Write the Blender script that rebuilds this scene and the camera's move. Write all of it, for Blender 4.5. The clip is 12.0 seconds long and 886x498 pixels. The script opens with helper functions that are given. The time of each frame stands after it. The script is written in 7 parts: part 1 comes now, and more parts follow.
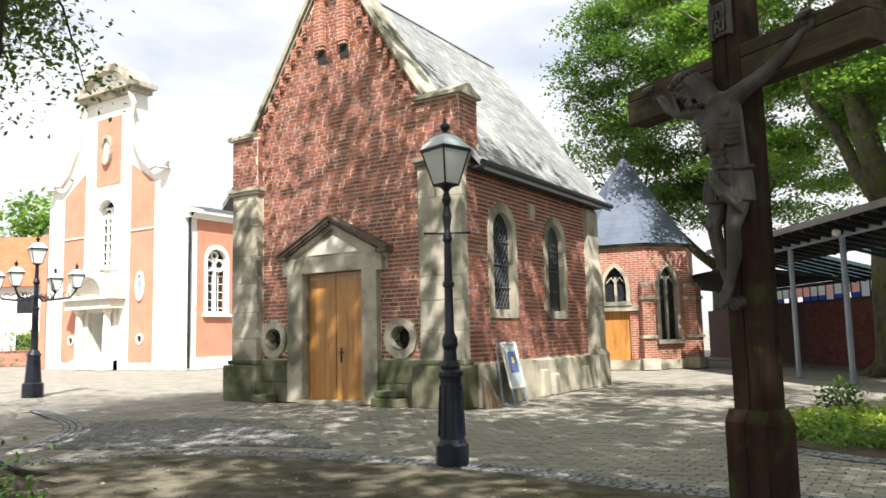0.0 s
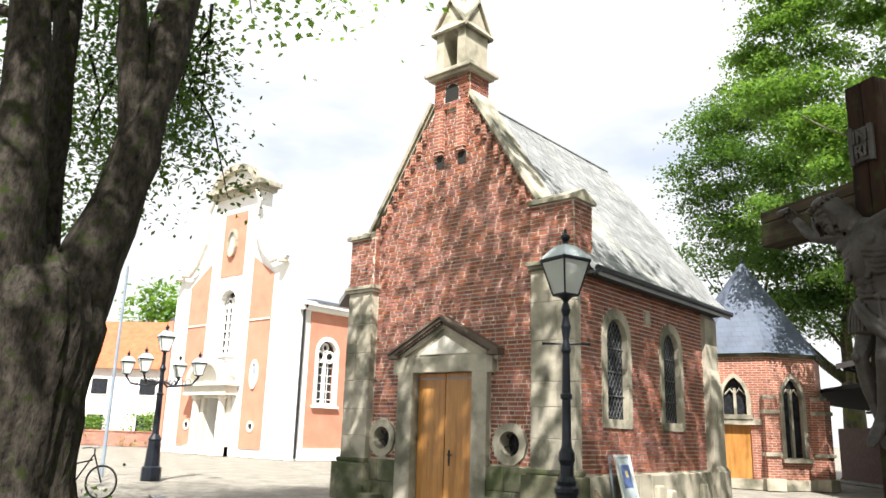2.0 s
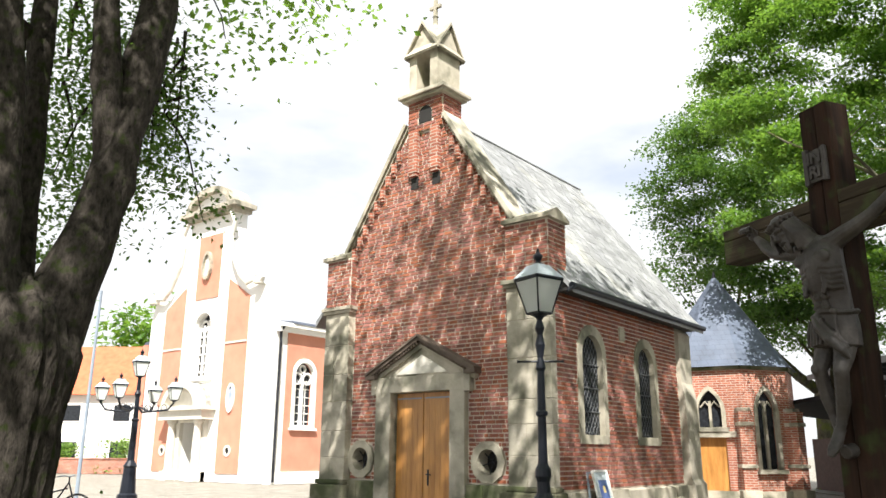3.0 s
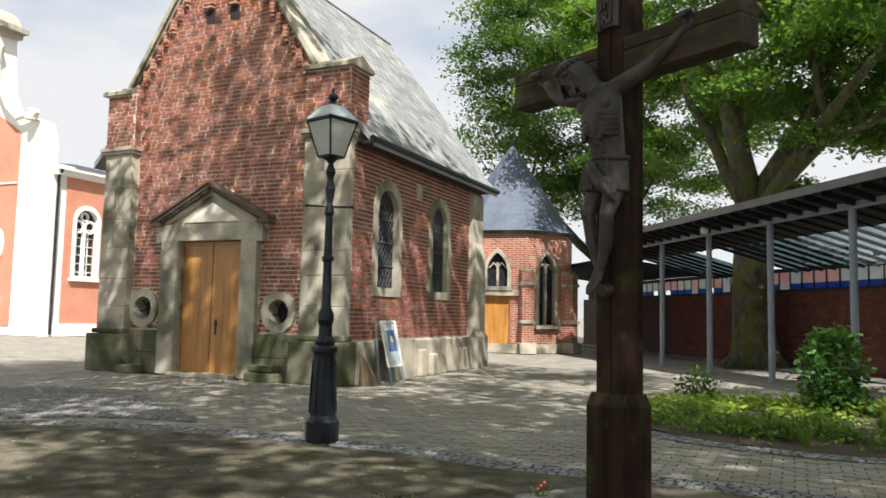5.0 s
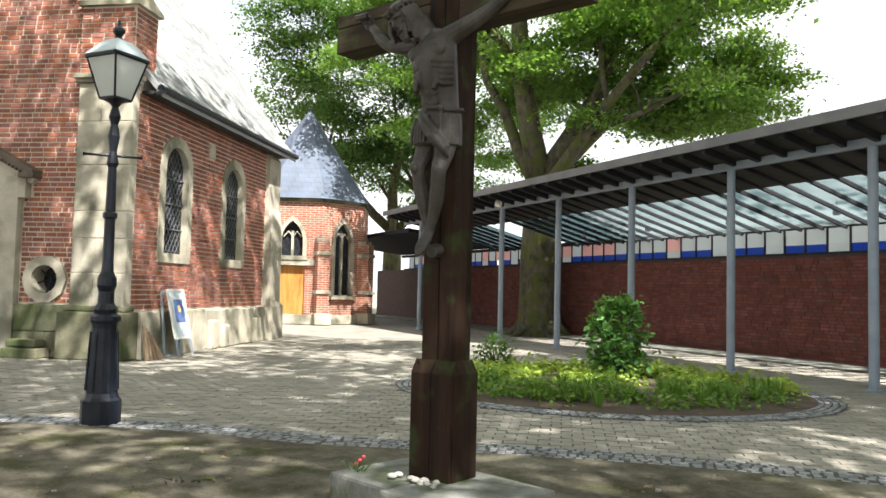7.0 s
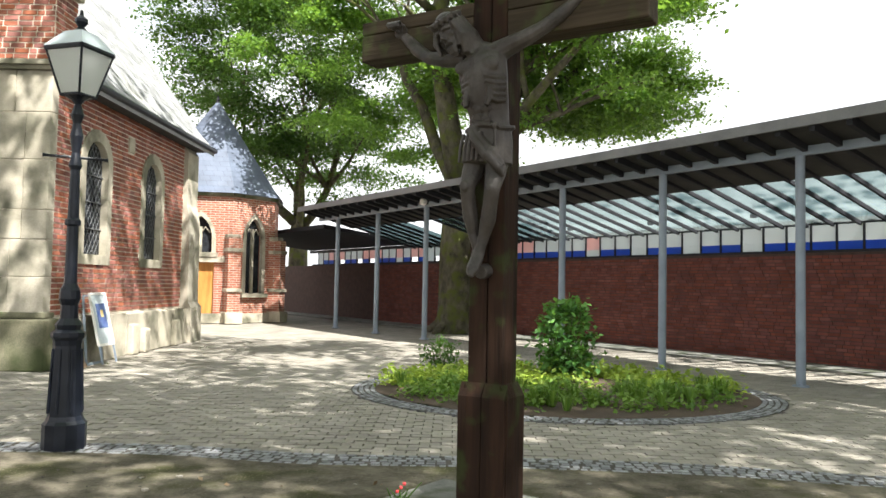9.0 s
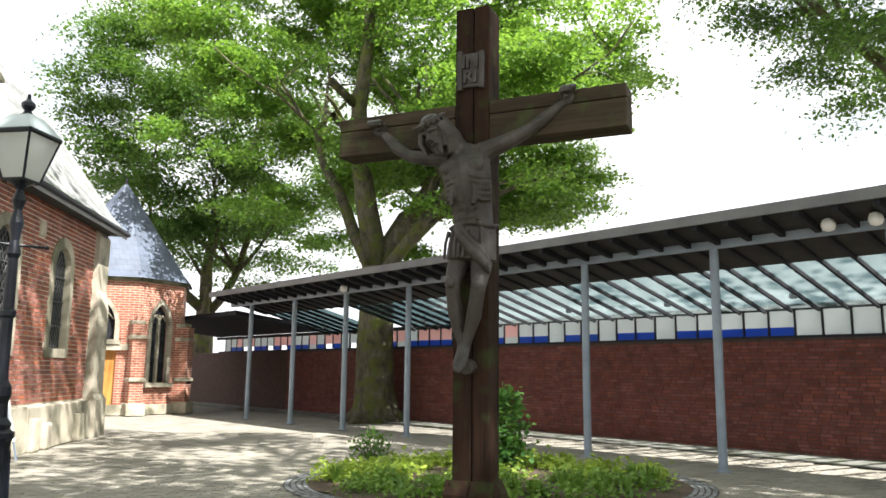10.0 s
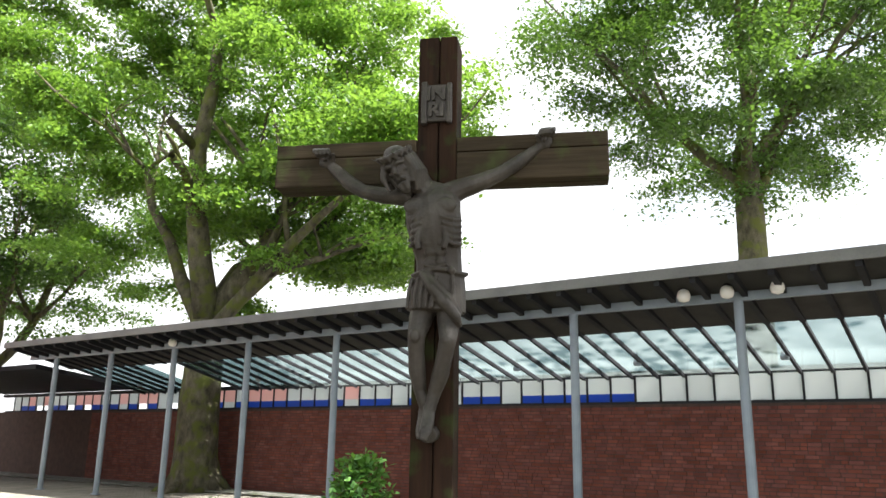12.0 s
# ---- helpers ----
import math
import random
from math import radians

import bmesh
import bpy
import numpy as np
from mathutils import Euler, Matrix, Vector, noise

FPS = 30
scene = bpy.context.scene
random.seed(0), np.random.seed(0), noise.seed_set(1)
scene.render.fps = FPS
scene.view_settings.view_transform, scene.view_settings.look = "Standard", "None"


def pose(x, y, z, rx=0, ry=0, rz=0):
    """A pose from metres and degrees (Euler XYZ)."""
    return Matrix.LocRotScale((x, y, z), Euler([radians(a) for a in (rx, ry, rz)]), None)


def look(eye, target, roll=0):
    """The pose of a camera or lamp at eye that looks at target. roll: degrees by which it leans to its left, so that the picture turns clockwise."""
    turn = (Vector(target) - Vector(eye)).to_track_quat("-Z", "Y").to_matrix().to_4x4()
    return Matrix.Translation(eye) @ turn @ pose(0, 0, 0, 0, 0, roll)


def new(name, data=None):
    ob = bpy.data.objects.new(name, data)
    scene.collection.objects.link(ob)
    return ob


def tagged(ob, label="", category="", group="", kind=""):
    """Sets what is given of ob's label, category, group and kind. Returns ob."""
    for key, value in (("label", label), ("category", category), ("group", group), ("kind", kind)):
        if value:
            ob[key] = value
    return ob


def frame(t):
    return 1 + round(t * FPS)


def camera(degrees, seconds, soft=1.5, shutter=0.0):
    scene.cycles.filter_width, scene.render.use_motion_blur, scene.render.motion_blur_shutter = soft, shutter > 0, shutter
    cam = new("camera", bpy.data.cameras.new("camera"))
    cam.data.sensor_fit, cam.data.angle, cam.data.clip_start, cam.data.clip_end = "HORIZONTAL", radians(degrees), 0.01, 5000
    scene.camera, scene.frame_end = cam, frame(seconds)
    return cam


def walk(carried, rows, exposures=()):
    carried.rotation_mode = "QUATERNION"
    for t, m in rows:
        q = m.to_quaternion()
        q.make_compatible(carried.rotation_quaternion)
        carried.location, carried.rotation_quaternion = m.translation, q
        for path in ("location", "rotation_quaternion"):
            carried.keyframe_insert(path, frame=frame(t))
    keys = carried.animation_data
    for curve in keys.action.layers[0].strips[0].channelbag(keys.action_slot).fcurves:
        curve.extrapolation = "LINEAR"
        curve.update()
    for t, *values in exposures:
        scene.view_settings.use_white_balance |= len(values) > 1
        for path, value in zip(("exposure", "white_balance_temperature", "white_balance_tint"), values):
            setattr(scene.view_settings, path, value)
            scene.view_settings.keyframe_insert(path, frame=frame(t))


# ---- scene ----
cam = camera(59.8, 12.0, soft=1.55, shutter=0.12)
EXPOSURES = [(0.0, 1.15), (2.6, 1.25), (4.6, 0.95), (5.6, 0.78), (6.5, 1.38), (7.2, 1.68), (9.0, 1.68), (11.0, 1.80), (12.0, 1.92)]
SHADE_SPOTS = 395
PATH = [
    (0, (7.978, -13.233, 1.445), (6.902, -11.562, 1.667), -1.3),
    (0.5, (8.0, -13.296, 1.49), (6.806, -11.709, 1.726), -0.8),
    (1, (7.966, -13.407, 1.503), (6.708, -11.878, 1.783), -0.1),
    (1.5, (7.967, -13.412, 1.55), (6.67, -11.934, 1.913), 1.8),
    (2, (7.912, -13.408, 1.575), (6.642, -11.934, 2.04), 1.8),
    (2.5, (7.952, -13.452, 1.584), (6.71, -11.973, 2.103), 2.5),
    (2.7, (7.995, -13.513, 1.584), (6.756, -12.035, 2.114), 1.3),
    (4.3, (8.042, -13.318, 1.457), (6.954, -11.661, 1.722), 0.5),
    (4.5, (8.031, -13.282, 1.45), (6.982, -11.597, 1.696), 0.7),
    (5, (7.997, -13.12, 1.424), (7.173, -11.306, 1.593), 1.2),
    (5.5, (7.957, -12.978, 1.386), (7.347, -11.074, 1.44), 2.0),
    (6, (7.91, -12.94, 1.381), (7.431, -10.999, 1.402), 1.5),
    (6.5, (7.854, -12.92, 1.372), (7.452, -10.962, 1.415), 1.6),
    (7, (7.669, -12.76, 1.358), (7.36, -10.787, 1.467), 1.4),
    (7.2, (7.641, -12.761, 1.372), (7.337, -10.787, 1.472), 1.8),
    (9, (6.703, -12.713, 1.513), (6.677, -10.715, 1.608), 1.1),
    (9.5, (6.546, -12.678, 1.524), (6.589, -10.698, 1.801), 2.5),
    (10, (6.206, -12.737, 1.567), (6.426, -10.775, 1.884), 0.7),
    (10.2, (6.169, -12.687, 1.541), (6.466, -10.738, 1.877), 1.7),
    (10.5, (6.047, -12.552, 1.608), (6.483, -10.626, 1.924), 2.3),
    (11, (5.921, -12.388, 1.527), (6.465, -10.496, 1.883), 1.1),
    (11.5, (5.82, -12.174, 1.524), (6.394, -10.307, 1.953), 1.8),
    (12, (5.502, -12.017, 1.581), (6.172, -10.195, 2.059), 0.9),
]
walk(cam, [(t, look(eye, target, roll)) for t, eye, target, roll in PATH], EXPOSURES)

# ---- world and sun ----
SUN_DIR = Vector((0.50, -0.62, 1.05)).normalized()   # towards the sun
world = bpy.data.worlds.new("sky")
scene.world = world
world.use_nodes = True
wn = world.node_tree
wn.nodes.clear()
w_out = wn.nodes.new("ShaderNodeOutputWorld")
w_bg = wn.nodes.new("ShaderNodeBackground")
w_sky = wn.nodes.new("ShaderNodeTexSky")
w_sky.sky_type = "NISHITA"
w_sky.sun_disc = False
w_sky.sun_elevation = math.asin(SUN_DIR.z)
w_sky.sun_rotation = math.atan2(SUN_DIR.x, SUN_DIR.y)
w_sky.air_density, w_sky.dust_density = 1.0, 1.5
w_co = wn.nodes.new("ShaderNodeTexCoord")
w_map = wn.nodes.new("ShaderNodeMapping")
w_map.inputs["Scale"].default_value = (1.0, 1.0, 2.6)
w_noise = wn.nodes.new("ShaderNodeTexNoise")
w_noise.inputs["Scale"].default_value = 2.1
w_noise.inputs["Detail"].default_value = 6.0
w_ramp = wn.nodes.new("ShaderNodeValToRGB")
w_ramp.color_ramp.elements[0].position, w_ramp.color_ramp.elements[1].position = 0.16, 0.44
w_mix = wn.nodes.new("ShaderNodeMix")
w_mix.data_type = "RGBA"
w_mix.inputs["B"].default_value = (6.0, 6.1, 6.25, 1)   # bright thin cloud
wn.links.new(w_co.outputs["Generated"], w_map.inputs["Vector"])
wn.links.new(w_map.outputs["Vector"], w_noise.inputs["Vector"])
wn.links.new(w_noise.outputs["Fac"], w_ramp.inputs["Fac"])
wn.links.new(w_ramp.outputs["Color"], w_mix.inputs["Factor"])
wn.links.new(w_sky.outputs["Color"], w_mix.inputs["A"])
wn.links.new(w_mix.outputs["Result"], w_bg.inputs["Color"])
wn.links.new(w_bg.outputs["Background"], w_out.inputs["Surface"])
w_bg.inputs["Strength"].default_value = 0.08
sun = new("sun", bpy.data.lights.new("sun", "SUN"))
sun.data.energy, sun.data.angle, sun.data.color = 5.0, radians(0.53), (1.0, 0.965, 0.91)
sun.matrix_basis = look(SUN_DIR * 60, (0, 0, 0))


# ---- materials ----
def mat(name, c1, c2, scale=3.0, rough=0.8, bump=0.25, bscale=60.0, metal=0.0, vary=0.0, c3=None, spots=0.0, spec=0.5, grain=None):
    """Two-scale noise colour (c1 to c2), stains (c3) and bump; vary: per piece."""
    m = bpy.data.materials.new(name)
    m.use_nodes = True
    n, l = m.node_tree.nodes, m.node_tree.links
    b = n["Principled BSDF"]
    b.inputs["Metallic"].default_value = metal
    b.inputs["Specular IOR Level"].default_value = spec
    geo = n.new("ShaderNodeNewGeometry")
    big, fine = n.new("ShaderNodeTexNoise"), n.new("ShaderNodeTexNoise")
    big.inputs["Scale"].default_value, big.inputs["Detail"].default_value = scale, 5
    fine.inputs["Scale"].default_value, fine.inputs["Detail"].default_value = bscale, 3
    where = geo.outputs["Position"]
    if grain:
        mp = n.new("ShaderNodeMapping")
        mp.vector_type = "TEXTURE"
        mp.inputs["Rotation"].default_value = (0, 0, grain[0])
        mp.inputs["Scale"].default_value = grain[1:]
        l.new(where, mp.inputs["Vector"])
        where = mp.outputs["Vector"]
    for t in (big, fine):
        l.new(where, t.inputs["Vector"])
    mid = n.new("ShaderNodeMath")
    mid.operation = "MULTIPLY_ADD"
    l.new(fine.outputs["Fac"], mid.inputs[0])
    mid.inputs[1].default_value = 0.45
    l.new(big.outputs["Fac"], mid.inputs[2])
    ramp = n.new("ShaderNodeMapRange")
    ramp.inputs["From Min"].default_value, ramp.inputs["From Max"].default_value = 0.45, 1.0
    l.new(mid.outputs[0], ramp.inputs["Value"])
    mix = n.new("ShaderNodeMix")
    mix.data_type = "RGBA"
    mix.inputs["A"].default_value, mix.inputs["B"].default_value = (*c1, 1), (*c2, 1)
    l.new(ramp.outputs["Result"], mix.inputs["Factor"])
    col = mix.outputs["Result"]
    if c3:
        st = n.new("ShaderNodeTexNoise")
        st.inputs["Scale"].default_value, st.inputs["Detail"].default_value = scale * 0.45, 7
        l.new(geo.outputs["Position"], st.inputs["Vector"])
        sr = n.new("ShaderNodeMapRange")
        sr.inputs["From Min"].default_value, sr.inputs["From Max"].default_value = 0.68 - spots * 0.35, 0.80 - spots * 0.3
        l.new(st.outputs["Fac"], sr.inputs["Value"])
        m3 = n.new("ShaderNodeMix")
        m3.data_type = "RGBA"
        m3.inputs["B"].default_value = (*c3, 1)
        l.new(col, m3.inputs["A"])
        l.new(sr.outputs["Result"], m3.inputs["Factor"])
        col = m3.outputs["Result"]
    if vary:
        oi = n.new("ShaderNodeObjectInfo")
        add = n.new("ShaderNodeMath")
        add.operation = "ADD"
        l.new(geo.outputs["Random Per Island"], add.inputs[0])
        l.new(oi.outputs["Random"], add.inputs[1])
        fr = n.new("ShaderNodeMath")
        fr.operation = "FRACT"
        l.new(add.outputs[0], fr.inputs[0])
        mr = n.new("ShaderNodeMapRange")
        mr.inputs["To Min"].default_value, mr.inputs["To Max"].default_value = 1 - vary, 1 + vary * 0.8
        l.new(fr.outputs[0], mr.inputs["Value"])
        hs = n.new("ShaderNodeHueSaturation")
        l.new(mr.outputs["Result"], hs.inputs["Value"])
        f2 = n.new("ShaderNodeMath")
        f2.operation = "MULTIPLY"
        l.new(fr.outputs[0], f2.inputs[0])
        f2.inputs[1].default_value = 7.31
        f3 = n.new("ShaderNodeMath")
        f3.operation = "FRACT"
        l.new(f2.outputs[0], f3.inputs[0])
        hr = n.new("ShaderNodeMapRange")
        hr.inputs["To Min"].default_value, hr.inputs["To Max"].default_value = 0.5 - vary * 0.022, 0.5 + vary * 0.022
        l.new(f3.outputs[0], hr.inputs["Value"])
        l.new(hr.outputs["Result"], hs.inputs["Hue"])
        sr2 = n.new("ShaderNodeMapRange")
        sr2.inputs["To Min"].default_value, sr2.inputs["To Max"].default_value = 1 - vary * 0.6, 1.05
        l.new(f3.outputs[0], sr2.inputs["Value"])
        l.new(sr2.outputs["Result"], hs.inputs["Saturation"])
        l.new(col, hs.inputs["Color"])
        col = hs.outputs["Color"]
    l.new(col, b.inputs["Base Color"])
    rr = n.new("ShaderNodeMapRange")
    rr.inputs["To Min"].default_value, rr.inputs["To Max"].default_value = max(0.03, rough - 0.12), min(1, rough + 0.12)
    l.new(fine.outputs["Fac"], rr.inputs["Value"])
    l.new(rr.outputs["Result"], b.inputs["Roughness"])
    if bump:
        bp = n.new("ShaderNodeBump")
        bp.inputs["Strength"].default_value, bp.inputs["Distance"].default_value = bump, 0.02
        l.new(mid.outputs[0], bp.inputs["Height"])
        l.new(bp.outputs["Normal"], b.inputs["Normal"])
    return m


def leaf_mat(name, dark, light, through_col, trans=0.4):
    m = bpy.data.materials.new(name)
    m.use_nodes = True
    n, l = m.node_tree.nodes, m.node_tree.links
    out = n["Material Output"]
    b = n["Principled BSDF"]
    b.inputs["Roughness"].default_value = 0.45
    b.inputs["Specular IOR Level"].default_value = 0.35
    geo = n.new("ShaderNodeNewGeometry")
    mix = n.new("ShaderNodeMix")
    mix.data_type = "RGBA"
    mix.inputs["A"].default_value, mix.inputs["B"].default_value = (*dark, 1), (*light, 1)
    l.new(geo.outputs["Random Per Island"], mix.inputs["Factor"])
    l.new(mix.outputs["Result"], b.inputs["Base Color"])
    tr = n.new("ShaderNodeBsdfTranslucent")
    tr.inputs["Color"].default_value = (*through_col, 1)
    ms = n.new("ShaderNodeMixShader")
    ms.inputs["Fac"].default_value = trans
    l.new(b.outputs["BSDF"], ms.inputs[1])
    l.new(tr.outputs["BSDF"], ms.inputs[2])
    l.new(ms.outputs["Shader"], out.inputs["Surface"])
    return m


def glass_mat(name, tint, rough=0.05, clear=0.85):
    m = bpy.data.materials.new(name)
    m.use_nodes = True
    n, l = m.node_tree.nodes, m.node_tree.links
    n.remove(n["Principled BSDF"])
    tr, gl, ms = n.new("ShaderNodeBsdfTransparent"), n.new("ShaderNodeBsdfGlossy"), n.new("ShaderNodeMixShader")
    tr.inputs["Color"].default_value = (*tint, 1)
    gl.inputs["Roughness"].default_value = rough
    # patchy white haze, mixed in so the panes look sky-pale
    haze, nz, ms2 = n.new("ShaderNodeBsdfTranslucent"), n.new("ShaderNodeTexNoise"), n.new("ShaderNodeMixShader")
    haze.inputs["Color"].default_value = (0.72, 0.80, 0.80, 1)
    nz.inputs["Scale"].default_value = 1.7
    ramp = n.new("ShaderNodeMapRange")
    ramp.inputs["To Min"].default_value, ramp.inputs["To Max"].default_value = 0.0, 1.4 * (1 - clear)
    l.new(nz.outputs["Fac"], ramp.inputs["Value"])
    l.new(ramp.outputs["Result"], ms2.inputs["Fac"])
    ms.inputs["Fac"].default_value = 0.06
    l.new(tr.outputs[0], ms2.inputs[1])
    l.new(haze.outputs[0], ms2.inputs[2])
    l.new(ms2.outputs[0], ms.inputs[1])
    l.new(gl.outputs[0], ms.inputs[2])
    l.new(ms.outputs[0], n["Material Output"].inputs["Surface"])
    return m


M_BRICK = mat("red_brick", (0.185, 0.050, 0.029), (0.345, 0.108, 0.062), 5, 0.85, 0.35, 70, vary=0.34)
M_MORTAR = mat("lime_mortar", (0.48, 0.42, 0.345), (0.64, 0.57, 0.48), 6, 0.95, 0.3, 90)
M_STONE = mat("sandstone", (0.29, 0.265, 0.205), (0.52, 0.47, 0.375), 2.6, 0.9, 0.35, 45, c3=(0.14, 0.135, 0.095), spots=0.52, vary=0.10)
M_MOSSY = mat("mossy_sandstone", (0.065, 0.07, 0.038), (0.24, 0.22, 0.15), 2.6, 0.95, 0.45, 40, c3=(0.05, 0.062, 0.022), spots=0.70, vary=0.12)
M_SLATE = mat("slate", (0.17, 0.175, 0.18), (0.31, 0.315, 0.315), 1.2, 0.62, 0.25, 50, vary=0.22, c3=(0.34, 0.34, 0.30), spots=0.30)
M_SLATE_DARK = mat("blue_slate", (0.05, 0.065, 0.10), (0.10, 0.12, 0.17), 2, 0.5, 0.2, 50, vary=0.25)
M_OAK = mat("varnished_oak", (0.30, 0.125, 0.028), (0.55, 0.27, 0.075), 9, 0.40, 0.12, 60, grain=(0, 1, 1, 12))
M_CROSSWOOD = mat("stained_cross_wood", (0.009, 0.006, 0.0045), (0.036, 0.019, 0.012), 14, 0.8, 0.5, 60, spec=0.1, c3=(0.028, 0.032, 0.012), spots=0.40, grain=(0, 1, 1, 14))
M_BEAMWOOD = mat("stained_beam_wood", (0.017, 0.013, 0.008), (0.062, 0.047, 0.030), 14, 0.78, 0.5, 60, spec=0.15, c3=(0.048, 0.054, 0.022), spots=0.42, grain=(-0.5236, 14, 1, 1))
M_BRONZE = mat("dark_cast_metal", (0.020, 0.018, 0.016), (0.075, 0.066, 0.058), 9, 0.55, 0.35, 60, metal=0.15, spec=0.4, c3=(0.030, 0.024, 0.019), spots=0.45)
M_BLACK = mat("black_lamp_paint", (0.005, 0.007, 0.012), (0.014, 0.017, 0.025), 8, 0.36, 0.08, 90, spec=0.3)
M_WHITE = mat("white_plaster", (0.74, 0.72, 0.68), (0.84, 0.83, 0.80), 1.5, 0.9, 0.12, 50)
M_PINK = mat("red_painted_brick", (0.50, 0.20, 0.13), (0.60, 0.27, 0.18), 1.4, 0.88, 0.2, 40)
M_WALLBRICK = mat("dark_red_clinker", (0.098, 0.031, 0.024), (0.180, 0.058, 0.044), 2.5, 0.85, 0.3, 60, vary=0.22, spec=0.2)
M_WALLJOINT = mat("dark_joint", (0.035, 0.022, 0.018), (0.075, 0.045, 0.036), 6, 0.95, 0.2, 80)
M_STEEL = mat("grey_painted_steel", (0.19, 0.23, 0.28), (0.28, 0.33, 0.385), 3, 0.5, 0.06, 70)
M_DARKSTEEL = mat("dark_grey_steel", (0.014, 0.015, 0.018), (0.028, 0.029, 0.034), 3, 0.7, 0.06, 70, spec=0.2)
M_ROOFEDGE = mat("weathered_zinc_edge", (0.09, 0.092, 0.095), (0.17, 0.17, 0.168), 1.5, 0.6, 0.15, 40)
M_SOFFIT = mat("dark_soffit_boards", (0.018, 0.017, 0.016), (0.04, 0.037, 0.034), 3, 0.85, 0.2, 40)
M_SOIL = mat("bare_soil", (0.045, 0.041, 0.030), (0.175, 0.155, 0.118), 4.2, 0.97, 1.0, 30, c3=(0.050, 0.050, 0.024), spots=0.50, spec=0.12)


def speckle(m, colour, scale, size):
    """Adds small stones and crumbs, and a broad change of tone, to a material's colour."""
    n, l = m.node_tree.nodes, m.node_tree.links
    b = n["Principled BSDF"]
    old = b.inputs["Base Color"].links[0].from_socket
    geo = n.new("ShaderNodeNewGeometry")
    vo = n.new("ShaderNodeTexVoronoi")
    vo.inputs["Scale"].default_value = scale
    l.new(geo.outputs["Position"], vo.inputs["Vector"])
    mr = n.new("ShaderNodeMapRange")
    mr.inputs["From Min"].default_value, mr.inputs["From Max"].default_value = size, size * 0.6
    l.new(vo.outputs["Distance"], mr.inputs["Value"])
    sp = n.new("ShaderNodeSeparateColor")
    l.new(vo.outputs["Color"], sp.inputs["Color"])
    pick = n.new("ShaderNodeMath")
    pick.operation = "MULTIPLY"
    l.new(mr.outputs["Result"], pick.inputs[0])
    l.new(sp.outputs["Red"], pick.inputs[1])
    mx = n.new("ShaderNodeMix")
    mx.data_type = "RGBA"
    mx.inputs["B"].default_value = (*colour, 1)
    l.new(old, mx.inputs["A"])
    l.new(pick.outputs[0], mx.inputs["Factor"])
    nz = n.new("ShaderNodeTexNoise")
    nz.inputs["Scale"].default_value, nz.inputs["Detail"].default_value = 0.55, 8
    l.new(geo.outputs["Position"], nz.inputs["Vector"])
    vr = n.new("ShaderNodeMapRange")
    vr.inputs["From Min"].default_value, vr.inputs["From Max"].default_value = 0.3, 0.7
    vr.inputs["To Min"].default_value, vr.inputs["To Max"].default_value = 0.6, 1.4
    l.new(nz.outputs["Fac"], vr.inputs["Value"])
    hs = n.new("ShaderNodeHueSaturation")
    l.new(vr.outputs["Result"], hs.inputs["Value"])
    l.new(mx.outputs["Result"], hs.inputs["Color"])
    l.new(hs.outputs["Color"], b.inputs["Base Color"])


speckle(M_SOIL, (0.15, 0.135, 0.105), 34, 0.30)
M_PAVER = mat("grey_brown_paver", (0.205, 0.188, 0.156), (0.315, 0.292, 0.246), 0.8, 0.9, 0.25, 55, vary=0.15)
M_PAVEJOINT = mat("sandy_joint", (0.075, 0.068, 0.052), (0.15, 0.135, 0.105), 1.3, 0.97, 0.4, 50)
M_COPING = mat("brown_coping_tile", (0.075, 0.055, 0.042), (0.16, 0.12, 0.09), 5, 0.8, 0.3, 50)
M_SETTJOINT = mat("dark_sett_joint", (0.035, 0.032, 0.027), (0.075, 0.068, 0.055), 3, 0.97, 0.4, 60)
M_SETT = mat("granite_sett", (0.15, 0.155, 0.165), (0.28, 0.29, 0.30), 4, 0.75, 0.35, 60, vary=0.35)
M_BARK = mat("beech_bark", (0.030, 0.027, 0.019), (0.150, 0.138, 0.098), 6, 0.92, 0.7, 40, grain=(0, 1, 1, 2.0), c3=(0.095, 0.108, 0.030), spots=0.60, spec=0.15)
M_OLDBARK = mat("craggy_old_bark", (0.007, 0.006, 0.005), (0.065, 0.056, 0.046), 16, 0.95, 1.0, 48, grain=(0, 1, 1, 2.0), c3=(0.024, 0.032, 0.009), spots=0.40, spec=0.1)
M_PALESTONE = mat("pale_limestone", (0.52, 0.49, 0.42), (0.68, 0.65, 0.58), 1.6, 0.9, 0.2, 45)
M_LEAF = leaf_mat("beech_leaf", (0.014, 0.052, 0.015), (0.130, 0.245, 0.038), (0.29, 0.50, 0.06), 0.40)
# darker copy of the leaf green, with shade put into the colour
M_SHADED_LEAF = leaf_mat("shaded_leaf", (0.022, 0.06, 0.016), (0.075, 0.15, 0.030), (0.16, 0.30, 0.035), 0.35)
M_BEDGREEN = leaf_mat("yellow_green_leaf", (0.16, 0.24, 0.03), (0.36, 0.46, 0.07), (0.45, 0.60, 0.08), 0.3)
M_GROUNDLEAF = leaf_mat("ground_cover_leaf", (0.06, 0.14, 0.02), (0.19, 0.30, 0.05), (0.25, 0.42, 0.06), 0.3)
M_GLASS = glass_mat("lamp_glass", (0.92, 0.93, 0.92), 0.15, 0.7)
# tint dimmed for the foliage mirrored in and seen through the panes
M_ROOFGLASS = glass_mat("canopy_glass", (0.34, 0.42, 0.43), 0.12, 0.84)
M_DARKGLASS = mat("leaded_dark_glass", (0.010, 0.011, 0.013), (0.032, 0.036, 0.042), 8, 0.22, 0.15, 30, spec=0.25)
